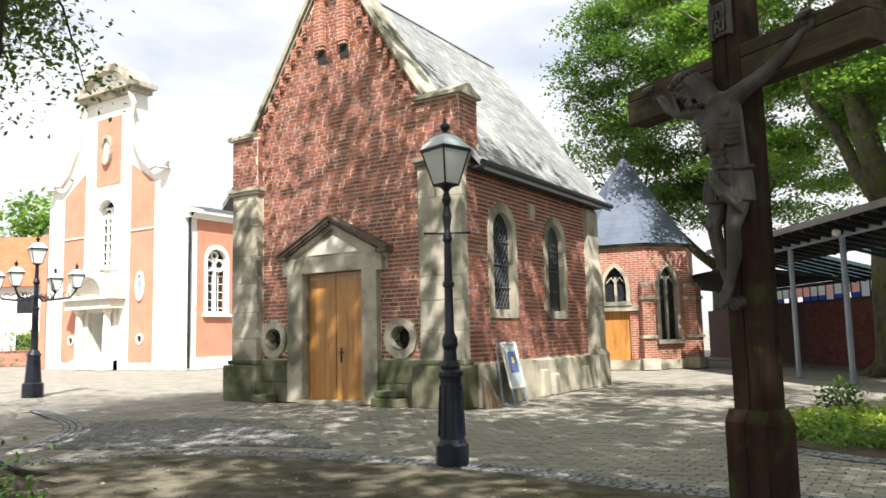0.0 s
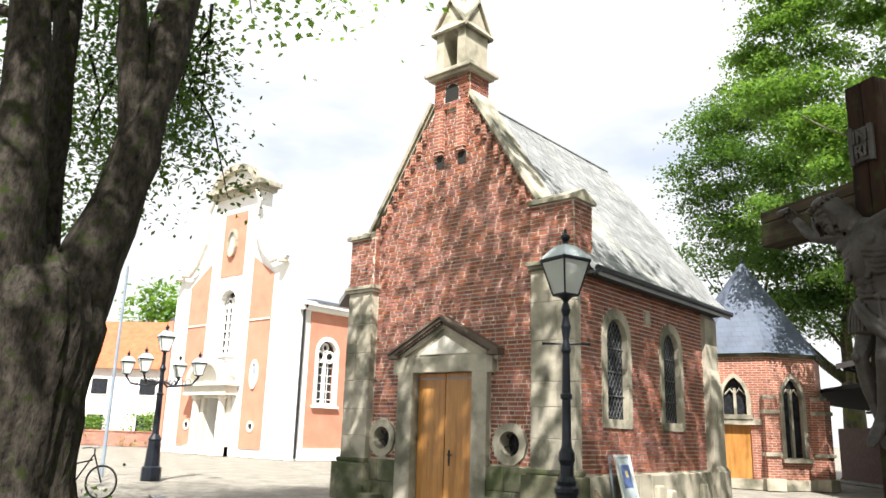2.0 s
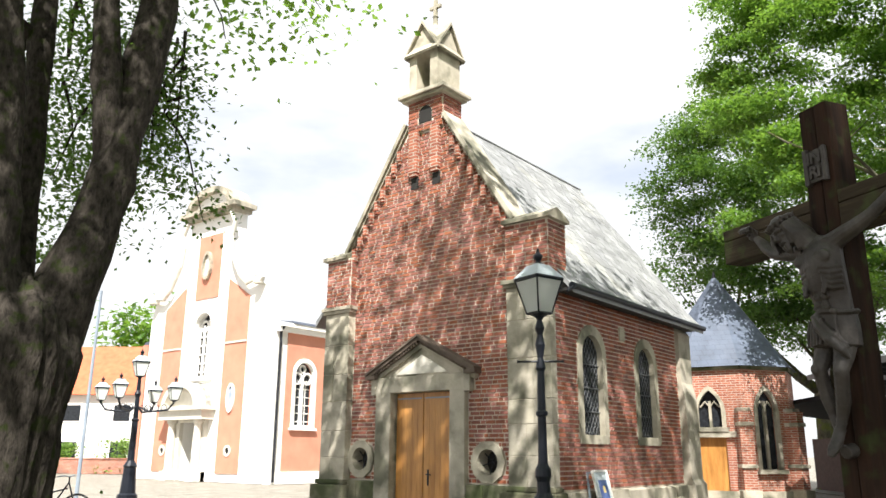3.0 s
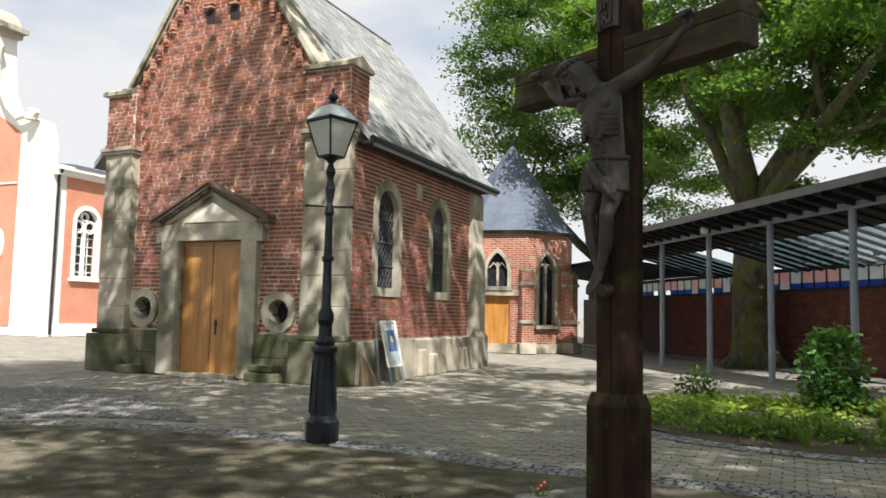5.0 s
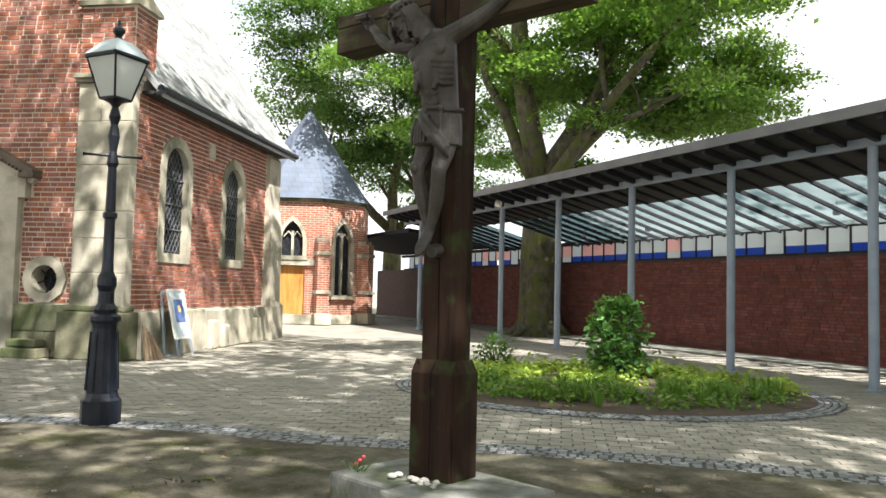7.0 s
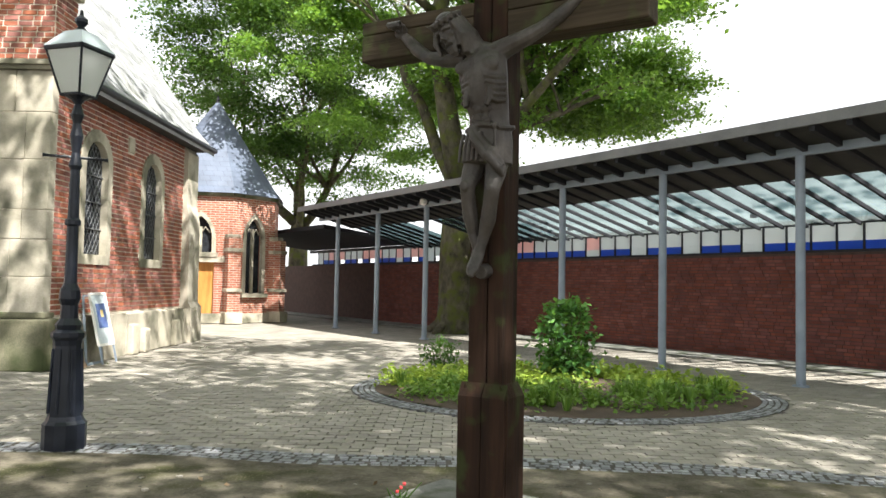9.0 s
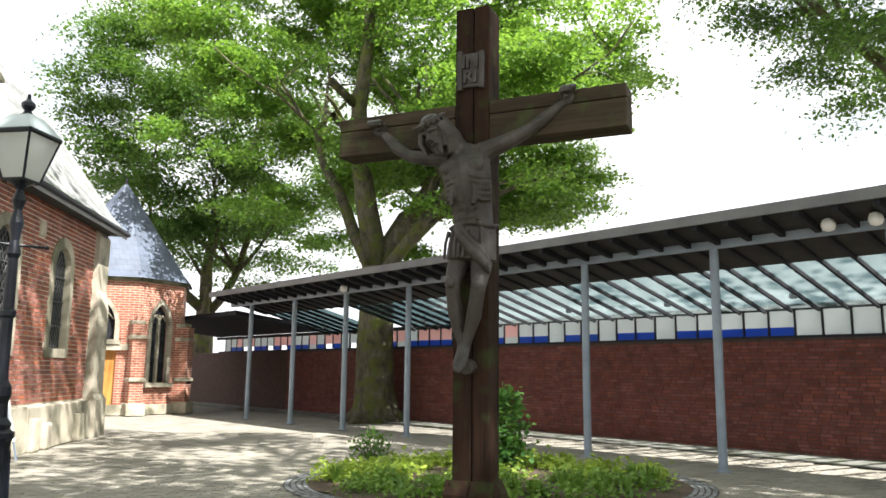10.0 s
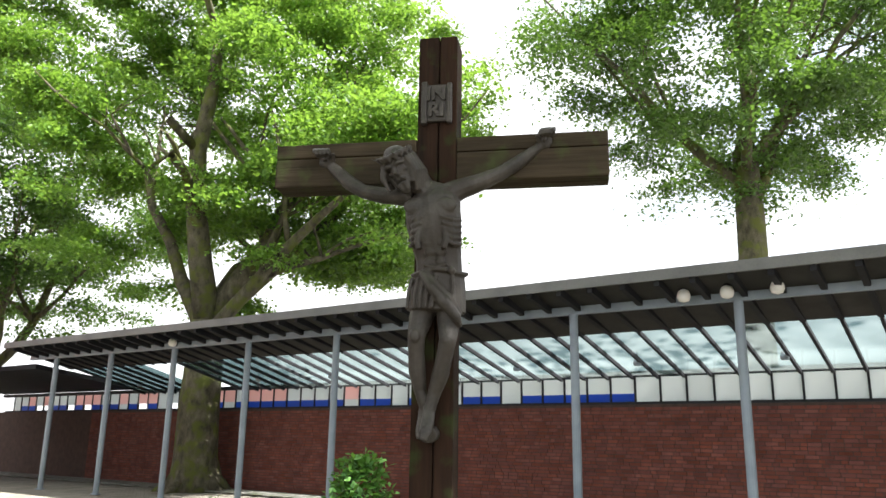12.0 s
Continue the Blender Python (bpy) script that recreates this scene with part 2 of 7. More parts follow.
M_LEAD = mat("dull_lead", (0.07, 0.075, 0.08), (0.13, 0.135, 0.14), 6, 0.7, 0.1, 60)
# near-black colour for sheets that stand in for the shade of openings
M_OPENING_SHADE = mat("opening_shade", (0.012, 0.011, 0.010), (0.02, 0.018, 0.016), 3, 0.9, 0, 30)
M_CONCRETE = mat("weathered_plinth_stone", (0.085, 0.088, 0.078), (0.25, 0.25, 0.23), 7, 0.92, 0.5, 60, c3=(0.060, 0.072, 0.038), spots=0.58, grain=(0, 1, 1, 2.5))
M_TERRA = mat("orange_roof_tile", (0.36, 0.085, 0.035), (0.50, 0.15, 0.065), 2, 0.8, 0.2, 20)
M_RUBBER = mat("black_rubber", (0.015, 0.015, 0.015), (0.03, 0.03, 0.03), 9, 0.7, 0.1, 80)


def coursed(name, c1, c2, joint, bw, bh, j=0.012, rough=0.85, axis=(0.7, 0.7, 0), up=(0, 0, 1), bump=0.4):
    """Small coursed pieces on far surfaces."""
    m = bpy.data.materials.new(name)
    m.use_nodes = True
    n, l = m.node_tree.nodes, m.node_tree.links
    b = n["Principled BSDF"]
    b.inputs["Roughness"].default_value = rough
    geo = n.new("ShaderNodeNewGeometry")
    dots = []
    for v in (axis, up):
        d = n.new("ShaderNodeVectorMath")
        d.operation = "DOT_PRODUCT"
        l.new(geo.outputs["Position"], d.inputs[0])
        d.inputs[1].default_value = v
        dots.append(d)
    cb = n.new("ShaderNodeCombineXYZ")
    l.new(dots[0].outputs["Value"], cb.inputs["X"])
    l.new(dots[1].outputs["Value"], cb.inputs["Y"])
    br = n.new("ShaderNodeTexBrick")
    br.inputs["Color1"].default_value, br.inputs["Color2"].default_value, br.inputs["Mortar"].default_value = (*c1, 1), (*c2, 1), (*joint, 1)
    br.inputs["Scale"].default_value = 1.0
    br.inputs["Brick Width"].default_value, br.inputs["Row Height"].default_value, br.inputs["Mortar Size"].default_value = bw, bh, j
    br.inputs["Mortar Smooth"].default_value = 0.3
    l.new(cb.outputs[0], br.inputs["Vector"])
    nz = n.new("ShaderNodeTexNoise")
    nz.inputs["Scale"].default_value, nz.inputs["Detail"].default_value = 1.3, 6
    l.new(geo.outputs["Position"], nz.inputs["Vector"])
    hs = n.new("ShaderNodeHueSaturation")
    mr = n.new("ShaderNodeMapRange")
    mr.inputs["From Min"].default_value, mr.inputs["From Max"].default_value = 0.25, 0.75
    mr.inputs["To Min"].default_value, mr.inputs["To Max"].default_value = 0.7, 1.3
    l.new(nz.outputs["Fac"], mr.inputs["Value"])
    l.new(mr.outputs["Result"], hs.inputs["Value"])
    l.new(br.outputs["Color"], hs.inputs["Color"])
    l.new(hs.outputs["Color"], b.inputs["Base Color"])
    bp = n.new("ShaderNodeBump")
    bp.inputs["Strength"].default_value, bp.inputs["Distance"].default_value = bump, 0.02
    bp.invert = True
    l.new(br.outputs["Fac"], bp.inputs["Height"])
    l.new(bp.outputs["Normal"], b.inputs["Normal"])
    return m


M_BRICKFAR = coursed("far_red_brick", (0.24, 0.07, 0.042), (0.38, 0.13, 0.075), (0.40, 0.33, 0.27), 0.26, 0.085)
M_SLATEFAR = coursed("far_blue_slate", (0.075, 0.095, 0.135), (0.088, 0.108, 0.15), (0.055, 0.068, 0.096), 0.30, 0.20, 0.008, 0.6, bump=0.2)
M_PAVEFAR = coursed("grey_paving", (0.21, 0.194, 0.162), (0.30, 0.28, 0.238), (0.16, 0.146, 0.117), 0.21, 0.12, 0.012, 0.92, (1, 0, 0), (0, 1, 0))

# ---- builders ----
ORIGIN = {}


def thing(name, loc, label, category, group="", kind=""):
    ob = new(name)
    ob.location = loc
    ob.empty_display_size = 0.2
    ORIGIN[ob] = Vector(loc)
    return tagged(ob, label, category, group, kind)


def part(name, bm, material, parent=None, label="", smooth=False):
    """Links a bmesh, built in world metres, as one mesh object under parent."""
    me = bpy.data.meshes.new(name)
    o = ORIGIN.get(parent, Vector((0, 0, 0)))
    bmesh.ops.translate(bm, verts=bm.verts, vec=-o)
    bmesh.ops.recalc_face_normals(bm, faces=bm.faces)
    if smooth:
        for f in bm.faces:
            f.smooth = True
    bm.to_mesh(me)
    bm.free()
    me.materials.append(material)
    ob = new(name, me)
    if parent:
        ob.parent = parent
    ORIGIN[ob] = o
    if label:
        tagged(ob, label)
    return ob


def box(bm, c, s, m=None):
    """A box of centre c and size s, moved by m."""
    vs = [Vector((c[0] + s[0] * i / 2, c[1] + s[1] * j / 2, c[2] + s[2] * k / 2)) for i in (-1, 1) for j in (-1, 1) for k in (-1, 1)]
    if m:
        vs = [m @ v for v in vs]
    v = [bm.verts.new(p) for p in vs]
    for f in ((0, 1, 3, 2), (4, 6, 7, 5), (0, 4, 5, 1), (2, 3, 7, 6), (0, 2, 6, 4), (1, 5, 7, 3)):
        bm.faces.new([v[i] for i in f])
    return bm


def boxes(*args, bevel=0.0, m=None):
    bm = bmesh.new()
    for c, s in args:
        box(bm, c, s, m)
    if bevel:
        bmesh.ops.bevel(bm, geom=bm.edges[:], offset=bevel, segments=2, affect="EDGES", profile=0.6)
    return bm


def tube(bm, pts, radii, n=10, cap=True, flat=1.0):
    """A tube along pts with a radius at each."""
    pts = [Vector(p) for p in pts]
    rings = []
    side = None
    for i, p in enumerate(pts):
        d = (pts[min(i + 1, len(pts) - 1)] - pts[max(i - 1, 0)]).normalized()
        if side is None:
            side = d.orthogonal().normalized() if abs(d.z) < 0.9 else Vector((1, 0, 0))
        side = (side - d * side.dot(d)).normalized()
        up = d.cross(side)
        r = radii[i] if hasattr(radii, "__len__") else radii
        rings.append([bm.verts.new(p + side * math.cos(a) * r + up * math.sin(a) * r * flat) for a in (2 * math.pi * k / n for k in range(n))])
    for a, b in zip(rings, rings[1:]):
        for k in range(n):
            bm.faces.new((a[k], a[(k + 1) % n], b[(k + 1) % n], b[k]))
    if cap:
        bm.faces.new(rings[0][::-1])
        bm.faces.new(rings[-1])
    return bm


def turned(bm, c, profile, n=16):
    """A turned form about the vertical through c: (radius, height) pairs."""
    rings = [[bm.verts.new((c[0] + r * math.cos(2 * math.pi * k / n), c[1] + r * math.sin(2 * math.pi * k / n), c[2] + z)) for k in range(n)] for r, z in profile]
    for a, b in zip(rings, rings[1:]):
        for k in range(n):
            bm.faces.new((a[k], a[(k + 1) % n], b[(k + 1) % n], b[k]))
    bm.faces.new(rings[0][::-1])
    bm.faces.new(rings[-1])
    return bm


def plate(bm, outer, holes, to, d0, d1):
    """A flat slab with holes: outlines in (u, v), laid out by to(u, v, w) from depth d0 to d1."""
    loops = [outer, *holes]
    for d in (d0, d1):
        edges = []
        for lp in loops:
            vs = [bm.verts.new(to(u, v, d)) for u, v in lp]
            edges += [bm.edges.new((vs[i], vs[(i + 1) % len(vs)])) for i in range(len(vs))]
        bmesh.ops.triangle_fill(bm, use_beauty=True, use_dissolve=False, edges=edges)
    for lp in loops:
        a = [bm.verts.new(to(u, v, d0)) for u, v in lp]
        b = [bm.verts.new(to(u, v, d1)) for u, v in lp]
        for i in range(len(lp)):
            j = (i + 1) % len(lp)
            bm.faces.new((a[i], a[j], b[j], b[i]))
    bmesh.ops.remove_doubles(bm, verts=bm.verts, dist=0.0005)
    return bm


def arch(u0, u1, v0, v1, n=12, pointed=False):
    """An opening's outline with a round or pointed head."""
    r, c = (u1 - u0) / 2, (u0 + u1) / 2
    if pointed:
        vs, w = v1 - (u1 - u0) * 0.95, u1 - u0
        right = [(u0 + w * math.cos(a), vs + w * 1.097 * math.sin(a)) for a in (math.pi / 3 * k / n for k in range(n + 1))]
        left = [(2 * c - u, v) for u, v in right[::-1][1:]]
        return [(u0, v0), (u1, v0), *right, *left]
    return [(u0, v0), (u1, v0), *((c + r * math.cos(a), v1 - r + r * math.sin(a)) for a in (math.pi * k / n for k in range(n + 1)))]


def disc(u, v, r, n=20, r2=None):
    return [(u + r * math.cos(2 * math.pi * k / n), v + (r2 or r) * math.sin(2 * math.pi * k / n)) for k in range(n)]


def inside(poly, u, v):
    hit = False
    for (x0, y0), (x1, y1) in zip(poly, poly[1:] + poly[:1]):
        if (y0 > v) != (y1 > v) and u < (x1 - x0) * (v - y0) / (y1 - y0) + x0:
            hit = not hit
    return hit


def rect(u0, u1, v0, v1):
    return [(u0, v0), (u1, v0), (u1, v1), (u0, v1)]


def leaves(name, spots, per, size, spread, material, parent, seed, flat=0.35, kind="", label=""):
    """A crown: about per leaves round each of the spots, each leaf a bent diamond."""
    rng = np.random.default_rng(seed)
    spots = np.asarray(spots, float)
    c = np.repeat(spots, per, axis=0)
    off = rng.normal(size=c.shape) * np.array([spread, spread, spread * flat])
    off[:, 2] -= 0.25 * (off[:, 0] ** 2 + off[:, 1] ** 2) / max(spread, 0.01) * 0.5
    c = c + off
    n = len(c)
    a = rng.uniform(0, 2 * np.pi, n)
    tilt = rng.normal(0, 0.55, n)
    d = np.stack([np.cos(a) * np.cos(tilt), np.sin(a) * np.cos(tilt), np.sin(tilt) - 0.25], 1)
    d /= np.linalg.norm(d, axis=1, keepdims=True)
    s = np.cross(d, rng.normal(0, 0.45, (n, 3)) + np.array([0, 0, 1]))
    s /= np.linalg.norm(s, axis=1, keepdims=True)
    k = size * rng.uniform(0.6, 1.25, (n, 1))
    up = np.cross(s, d)
    o = np.array(ORIGIN.get(parent, Vector((0, 0, 0))))
    p = np.stack([c, c + d * k * 0.5 + s * k * 0.32 + up * k * 0.08, c + d * k, c + d * k * 0.5 - s * k * 0.32 + up * k * 0.08], 1).reshape(-1, 3) - o
    me = bpy.data.meshes.new(name)
    i = np.arange(n)[:, None] * 4
    me.from_pydata(p.tolist(), [], np.concatenate([np.hstack([i, i + 1, i + 2]), np.hstack([i, i + 2, i + 3])]).tolist())
    me.materials.append(material)
    ob = new(name, me)
    if parent:
        ob.parent = parent
    if kind or label:
        tagged(ob, label, kind=kind)
    return ob


def limbs(bm, start, way, length, radius, rng, depth, tips, bend=0.25, lift=0.12, n=8):
    """A limb that splits, and gathers its tips."""
    pts, rad = [Vector(start)], [radius]
    d = Vector(way).normalized()
    steps = 5
    for i in range(steps):
        d = (d + Vector((rng.uniform(-bend, bend), rng.uniform(-bend, bend), rng.uniform(-bend, bend) + lift * (0.5 if depth else -0.4)))).normalized()
        pts.append(pts[-1] + d * length / steps)
        rad.append(radius * (1 - 0.62 * (i + 1) / steps))
    tube(bm, pts, rad, n)
    if depth == 0:
        tips += [pts[-1], pts[-2], pts[-3]]
        return
    tips += [pts[-1]]
    for k in range(3 + (depth > 1)):
        i = rng.choice((2, 3, 4, 5))
        side = Vector((rng.uniform(-1, 1), rng.uniform(-1, 1), rng.uniform(-0.25, 0.6)))
        limbs(bm, pts[i], d * 0.6 + side, length * rng.uniform(0.5, 0.8), rad[i] * 0.62, rng, depth - 1, tips, bend, lift, max(5, n - 2))


# ---- ground ----
def strip_outline(line, width):
    """Left and right edges of a band along a polyline."""
    pts = [Vector((x, y)) for x, y in line]
    a, b = [], []
    for i, p in enumerate(pts):
        d = (pts[min(i + 1, len(pts) - 1)] - pts[max(i - 1, 0)]).normalized()
        nrm = Vector((-d.y, d.x)) * width / 2
        a.append(p + nrm)
        b.append(p - nrm)
    return a, b


def smooth_line(line, step=0.1):
    """A rounded, evenly stepped polyline through the points."""
    pts = [Vector(p) for p in line]
    ext = [2 * pts[0] - pts[1], *pts, 2 * pts[-1] - pts[-2]]
    out = []
    for i in range(1, len(ext) - 2):
        p0, p1, p2, p3 = ext[i - 1:i + 3]
        k = max(2, int((p2 - p1).length / step))
        for j in range(k):
            t = j / k
            out.append(0.5 * ((2 * p1) + (p2 - p0) * t + (2 * p0 - 5 * p1 + 4 * p2 - p3) * t * t + (3 * p1 - p0 - 3 * p2 + p3) * t ** 3))
    out.append(pts[-1])
    return out


KERB = [(-6.0, -10.6), (-3.6, -9.2), (-1.6, -8.15), (-0.55, -6.6), (0.9, -6.06), (2.5, -5.86), (4.2, -5.83), (5.5, -6.05), (7.0, -6.03), (8.0, -6.07), (8.9, -6.15), (10.0, -6.38), (13.5, -7.1), (20, -8.1)]
KERB_LINE = smooth_line(KERB, 0.25)


def ground_sheet():
    xs = [-900, -300, -120] + [-60 + 2.5 * i for i in range(41)] + [60, 120, 300, 900]
    ys = [-900, -300, -120, -60] + [-40 + 2.5 * i for i in range(35)] + [60, 120, 300, 900]
    bm = bmesh.new()
    g = [[bm.verts.new((x, y, -0.03)) for x in xs] for y in ys]
    for j in range(len(ys) - 1):
        for i in range(len(xs) - 1):
            bm.faces.new((g[j][i], g[j][i + 1], g[j + 1][i + 1], g[j + 1][i]))
    tagged(part("ground", bm, M_PAVEFAR), "sandy joints under a grey-brown paved church square", "ground", kind="structure")


def soil_sheet():
    """The bare earth on the near side of the row of setts, faintly uneven."""
    line = KERB_LINE
    bm = bmesh.new()
    rows = []
    for p in line:
        row = []
        for k in range(28):
            s = (k / 27) ** 1.6 * 26
            q = (p.x + 0.12 * s * (1 if p.x > 3 else -0.2), p.y - 0.2 - s)
            z = 0.012 + 0.035 * (noise.noise((q[0] * 0.9, q[1] * 0.9, 0)) + 0.4 * noise.noise((q[0] * 4, q[1] * 4, 3))) * min(1, s / 0.5)
            row.append(bm.verts.new((q[0], q[1], z)))
        rows.append(row)
    for a, b in zip(rows, rows[1:]):
        for k in range(27):
            bm.faces.new((a[k], a[k + 1], b[k + 1], b[k]))
    tagged(part("soil_ground", bm, M_SOIL, smooth=True), "bare brown trodden earth with patches of moss", "ground", kind="structure")


ground_sheet()
soil_sheet()

# ---- chapel ----
chapel = thing("chapel", (-3.45, 3.7, 0), "old red brick chapel with sandstone trim and a slate roof", "chapel")
FRONT = lambda u, v, w: Vector((u, -w, v))          # w: forward of the front face
SIDE = lambda u, v, w: Vector((w, u, v))            # w: outward of the long side
SLOPE = 1.573
GX = -3.45
GABLE_FOOT = 6.62
FRONT_OUT = [(-6.55, 0), (-0.012, 0), (-0.012, 6.35), (-0.98, 6.45), (-2.9, 9.45), (-2.9, 10.15), (-4.0, 10.15), (-4.0, 9.45), (-5.96, 6.45), (-6.55, 6.35)]
BACK_Y = 6.95
ROSES = [(-5.33, 1.43), (-1.63, 1.40)]
bm = bmesh.new()
plate(bm, FRONT_OUT, [rect(-4.5, -2.44, 0.03, 3.05), *[disc(u, v, 0.27) for u, v in ROSES]], FRONT, -0.55, 0.0)
front_wall = part("front_wall", bm, M_MORTAR, chapel, "pale mortar between the bricks of the gable wall")
SIDE_WINDOWS = [(1.08, 2.01), (3.80, 4.72)]
bm = bmesh.new()
plate(bm, rect(0.0, BACK_Y, 0.0, 5.05), [arch(a, b, 1.95, 4.1) for a, b in SIDE_WINDOWS], SIDE, -0.55, 0.0)
side_wall = part("side_wall", bm, M_MORTAR, chapel, "pale mortar between the bricks of the long wall")
part("west_wall", boxes(((-6.28, 3.5, 2.5), (0.5, 6.8, 5.0))), M_BRICK, chapel)
bm = bmesh.new()
plate(bm, [(-6.55, 0), (0, 0), (0, 5), (GX, 9.6), (-6.55, 5)], [], lambda u, v, w: Vector((u, BACK_Y + w, v)), -0.3, 0.0)
part("back_wall", bm, M_BRICK, chapel)

# roof: slope with a slight flare at the eaves
ROOF_Y0 = 0.12
ROOF_END = lambda x: 7.2 + 0.5 * min(1.0, max(0.0, 0.42 - abs(x - GX) + 3.45) / 3.87)   # verge slanted back towards the ridge to fit the camera's view
RIDGE_Z = 9.85
ROOF_PROFILE = [(0.42, 4.90), (0.0, 5.36), (-0.45, 6.0), (-1.2, 7.0), (GX, RIDGE_Z)]


def chapel_roof():
    bm = bmesh.new()
    prof = ROOF_PROFILE + [(2 * GX - x, z) for x, z in ROOF_PROFILE[::-1][1:]]
    under = [(x, z - 0.14) for x, z in prof]
    for d in (prof, under):
        vs = [[bm.verts.new((x, ROOF_END(x) if far else ROOF_Y0, z)) for x, z in d] for far in (0, 1)]
        for i in range(len(d) - 1):
            bm.faces.new((vs[0][i], vs[0][i + 1], vs[1][i + 1], vs[1][i]))
    for far in (0, 1):
        for i in range(len(prof) - 1):
            bm.faces.new([bm.verts.new((x, ROOF_END(x) if far else ROOF_Y0, z)) for x, z in (prof[i], prof[i + 1], under[i + 1], under[i])])
    for i in (0, -1):
        bm.faces.new([bm.verts.new(p) for p in ((prof[i][0], ROOF_Y0, prof[i][1]), (prof[i][0], 7.2, prof[i][1]), (under[i][0], 7.2, under[i][1]), (under[i][0], ROOF_Y0, under[i][1]))])
    bmesh.ops.remove_doubles(bm, verts=bm.verts, dist=0.001)
    return part("roof", bm, M_SLATE, chapel, "weathered grey slate roof")


roof = chapel_roof()

# sandstone: pilasters, copings, door frame, plinth
for x0, x1 in ((-6.58, -5.72), (-1.02, 0.04)):
    p = part("pilaster", boxes((((x0 + x1) / 2, -0.07, 2.9), (x1 - x0 - 0.03, 0.22, 4.05))), M_MORTAR, chapel, "worn pale sandstone pilaster")
    zz, rr = 0.86, random.Random(int(-x0 * 10))
    while zz < 4.94:
        hh = min(rr.uniform(0.42, 0.85), 4.95 - zz)
        hh = hh if 4.95 - zz - hh > 0.25 else 4.95 - zz
        cut = rr.choice((0.0, 0.42, 0.6))
        for f0, f1 in ((0.0, cut), (cut, 1.0)) if cut else ((0.0, 1.0),):
            a0, a1 = x0 + (x1 - x0) * f0, x0 + (x1 - x0) * f1
            part("pilaster_stone", boxes((((a0 + a1) / 2, -0.09 + rr.uniform(-0.008, 0.008), zz + hh / 2), (a1 - a0 - 0.008, 0.22, hh - 0.008)), bevel=0.016), M_STONE, p)
        zz += hh
    part("pilaster_cap", boxes((((x0 + x1) / 2, -0.10, 4.99), (x1 - x0 + 0.10, 0.30, 0.07)), (((x0 + x1) / 2, -0.11, 5.07), (x1 - x0 + 0.16, 0.38, 0.09)), bevel=0.012), M_STONE, p)
    part("pilaster_base", boxes((((x0 + x1) / 2, -0.13, 0.42), (x1 - x0 + 0.24, 0.48, 0.84)), (((x0 + x1) / 2, -0.11, 0.90), (x1 - x0 + 0.12, 0.34, 0.10)), bevel=0.03), M_MOSSY, p, "mossy sandstone base")
    k = part("kneeler", boxes((((x0 + x1) / 2, 0.16, 5.73), (x1 - x0, 0.72, 1.24))), M_MORTAR, chapel, "brick kneeler block at the gable foot")


def coping(x0, z0, x1, z1, name="gable_coping"):
    d = Vector((x1 - x0, 0, z1 - z0))
    nrm = Vector((-d.z, 0, d.x)).normalized()
    if nrm.z < 0:
        nrm = -nrm
    bm = bmesh.new()
    a, b = Vector((x0, 0, z0)), Vector((x1, 0, z1))
    for off0, off1, y0, y1 in ((0.0, 0.10, -0.14, 0.62), (-0.05, 0.0, -0.07, 0.6)):
        vs = [bm.verts.new(p + nrm * o + Vector((0, y, 0))) for p in (a, b) for o in (off0, off1) for y in (y0, y1)]
        for f in ((0, 1, 3, 2), (4, 6, 7, 5), (0, 4, 5, 1), (2, 3, 7, 6), (0, 2, 6, 4), (1, 5, 7, 3)):
            bm.faces.new([vs[i] for i in f])
    return part(name, bm, M_STONE, chapel, "pale sandstone coping of the gable")


coping(-0.92, 6.50, -2.88, 9.56)
coping(-5.98, 6.50, -4.02, 9.56)
for x0, x1 in ((-6.62, -5.9), (-1.0, 0.08)):
    bm = bmesh.new()
    plate(bm, [(-0.30, 6.35), (0.56, 6.35), (0.56, 6.41), (0.10, 6.60), (0.02, 6.60), (-0.30, 6.43)], [], lambda u, v, w: Vector((w, u, v)), x0 - 0.06, x1 + 0.06)
    part("kneeler_cap", bm, M_STONE, chapel, "weathered stone cap with a low ridge")

# bell turret
part("turret_shaft", boxes(((-3.45, 0.3, 9.75), (1.12, 0.72, 0.9))), M_MORTAR, chapel)
part("turret_cornice", boxes(((-3.45, 0.28, 10.17), (1.34, 0.98, 0.08)), ((-3.45, 0.28, 10.26), (1.5, 1.14, 0.10)), bevel=0.02), M_STONE, chapel)
TX, TY = -3.45, 0.28                # the turret's axis
bm = bmesh.new()
plate(bm, [(TX - 0.46, 10.3), (TX + 0.46, 10.3), (TX + 0.46, 11.42), (TX, 12.12), (TX - 0.46, 11.42)], [arch(TX - 0.22, TX + 0.22, 10.32, 11.42)], FRONT, -TY - 0.45, -TY + 0.45)
turret = part("bell_turret", bm, M_STONE, chapel, "open stone bell turret with a steep little gable")
bm = bmesh.new()
plate(bm, [(TY - 0.46, 11.40), (TY + 0.46, 11.40), (TY, 12.10)], [], SIDE, TX - 0.47, TX + 0.47)
part("turret_cross_gable", bm, M_STONE, turret)
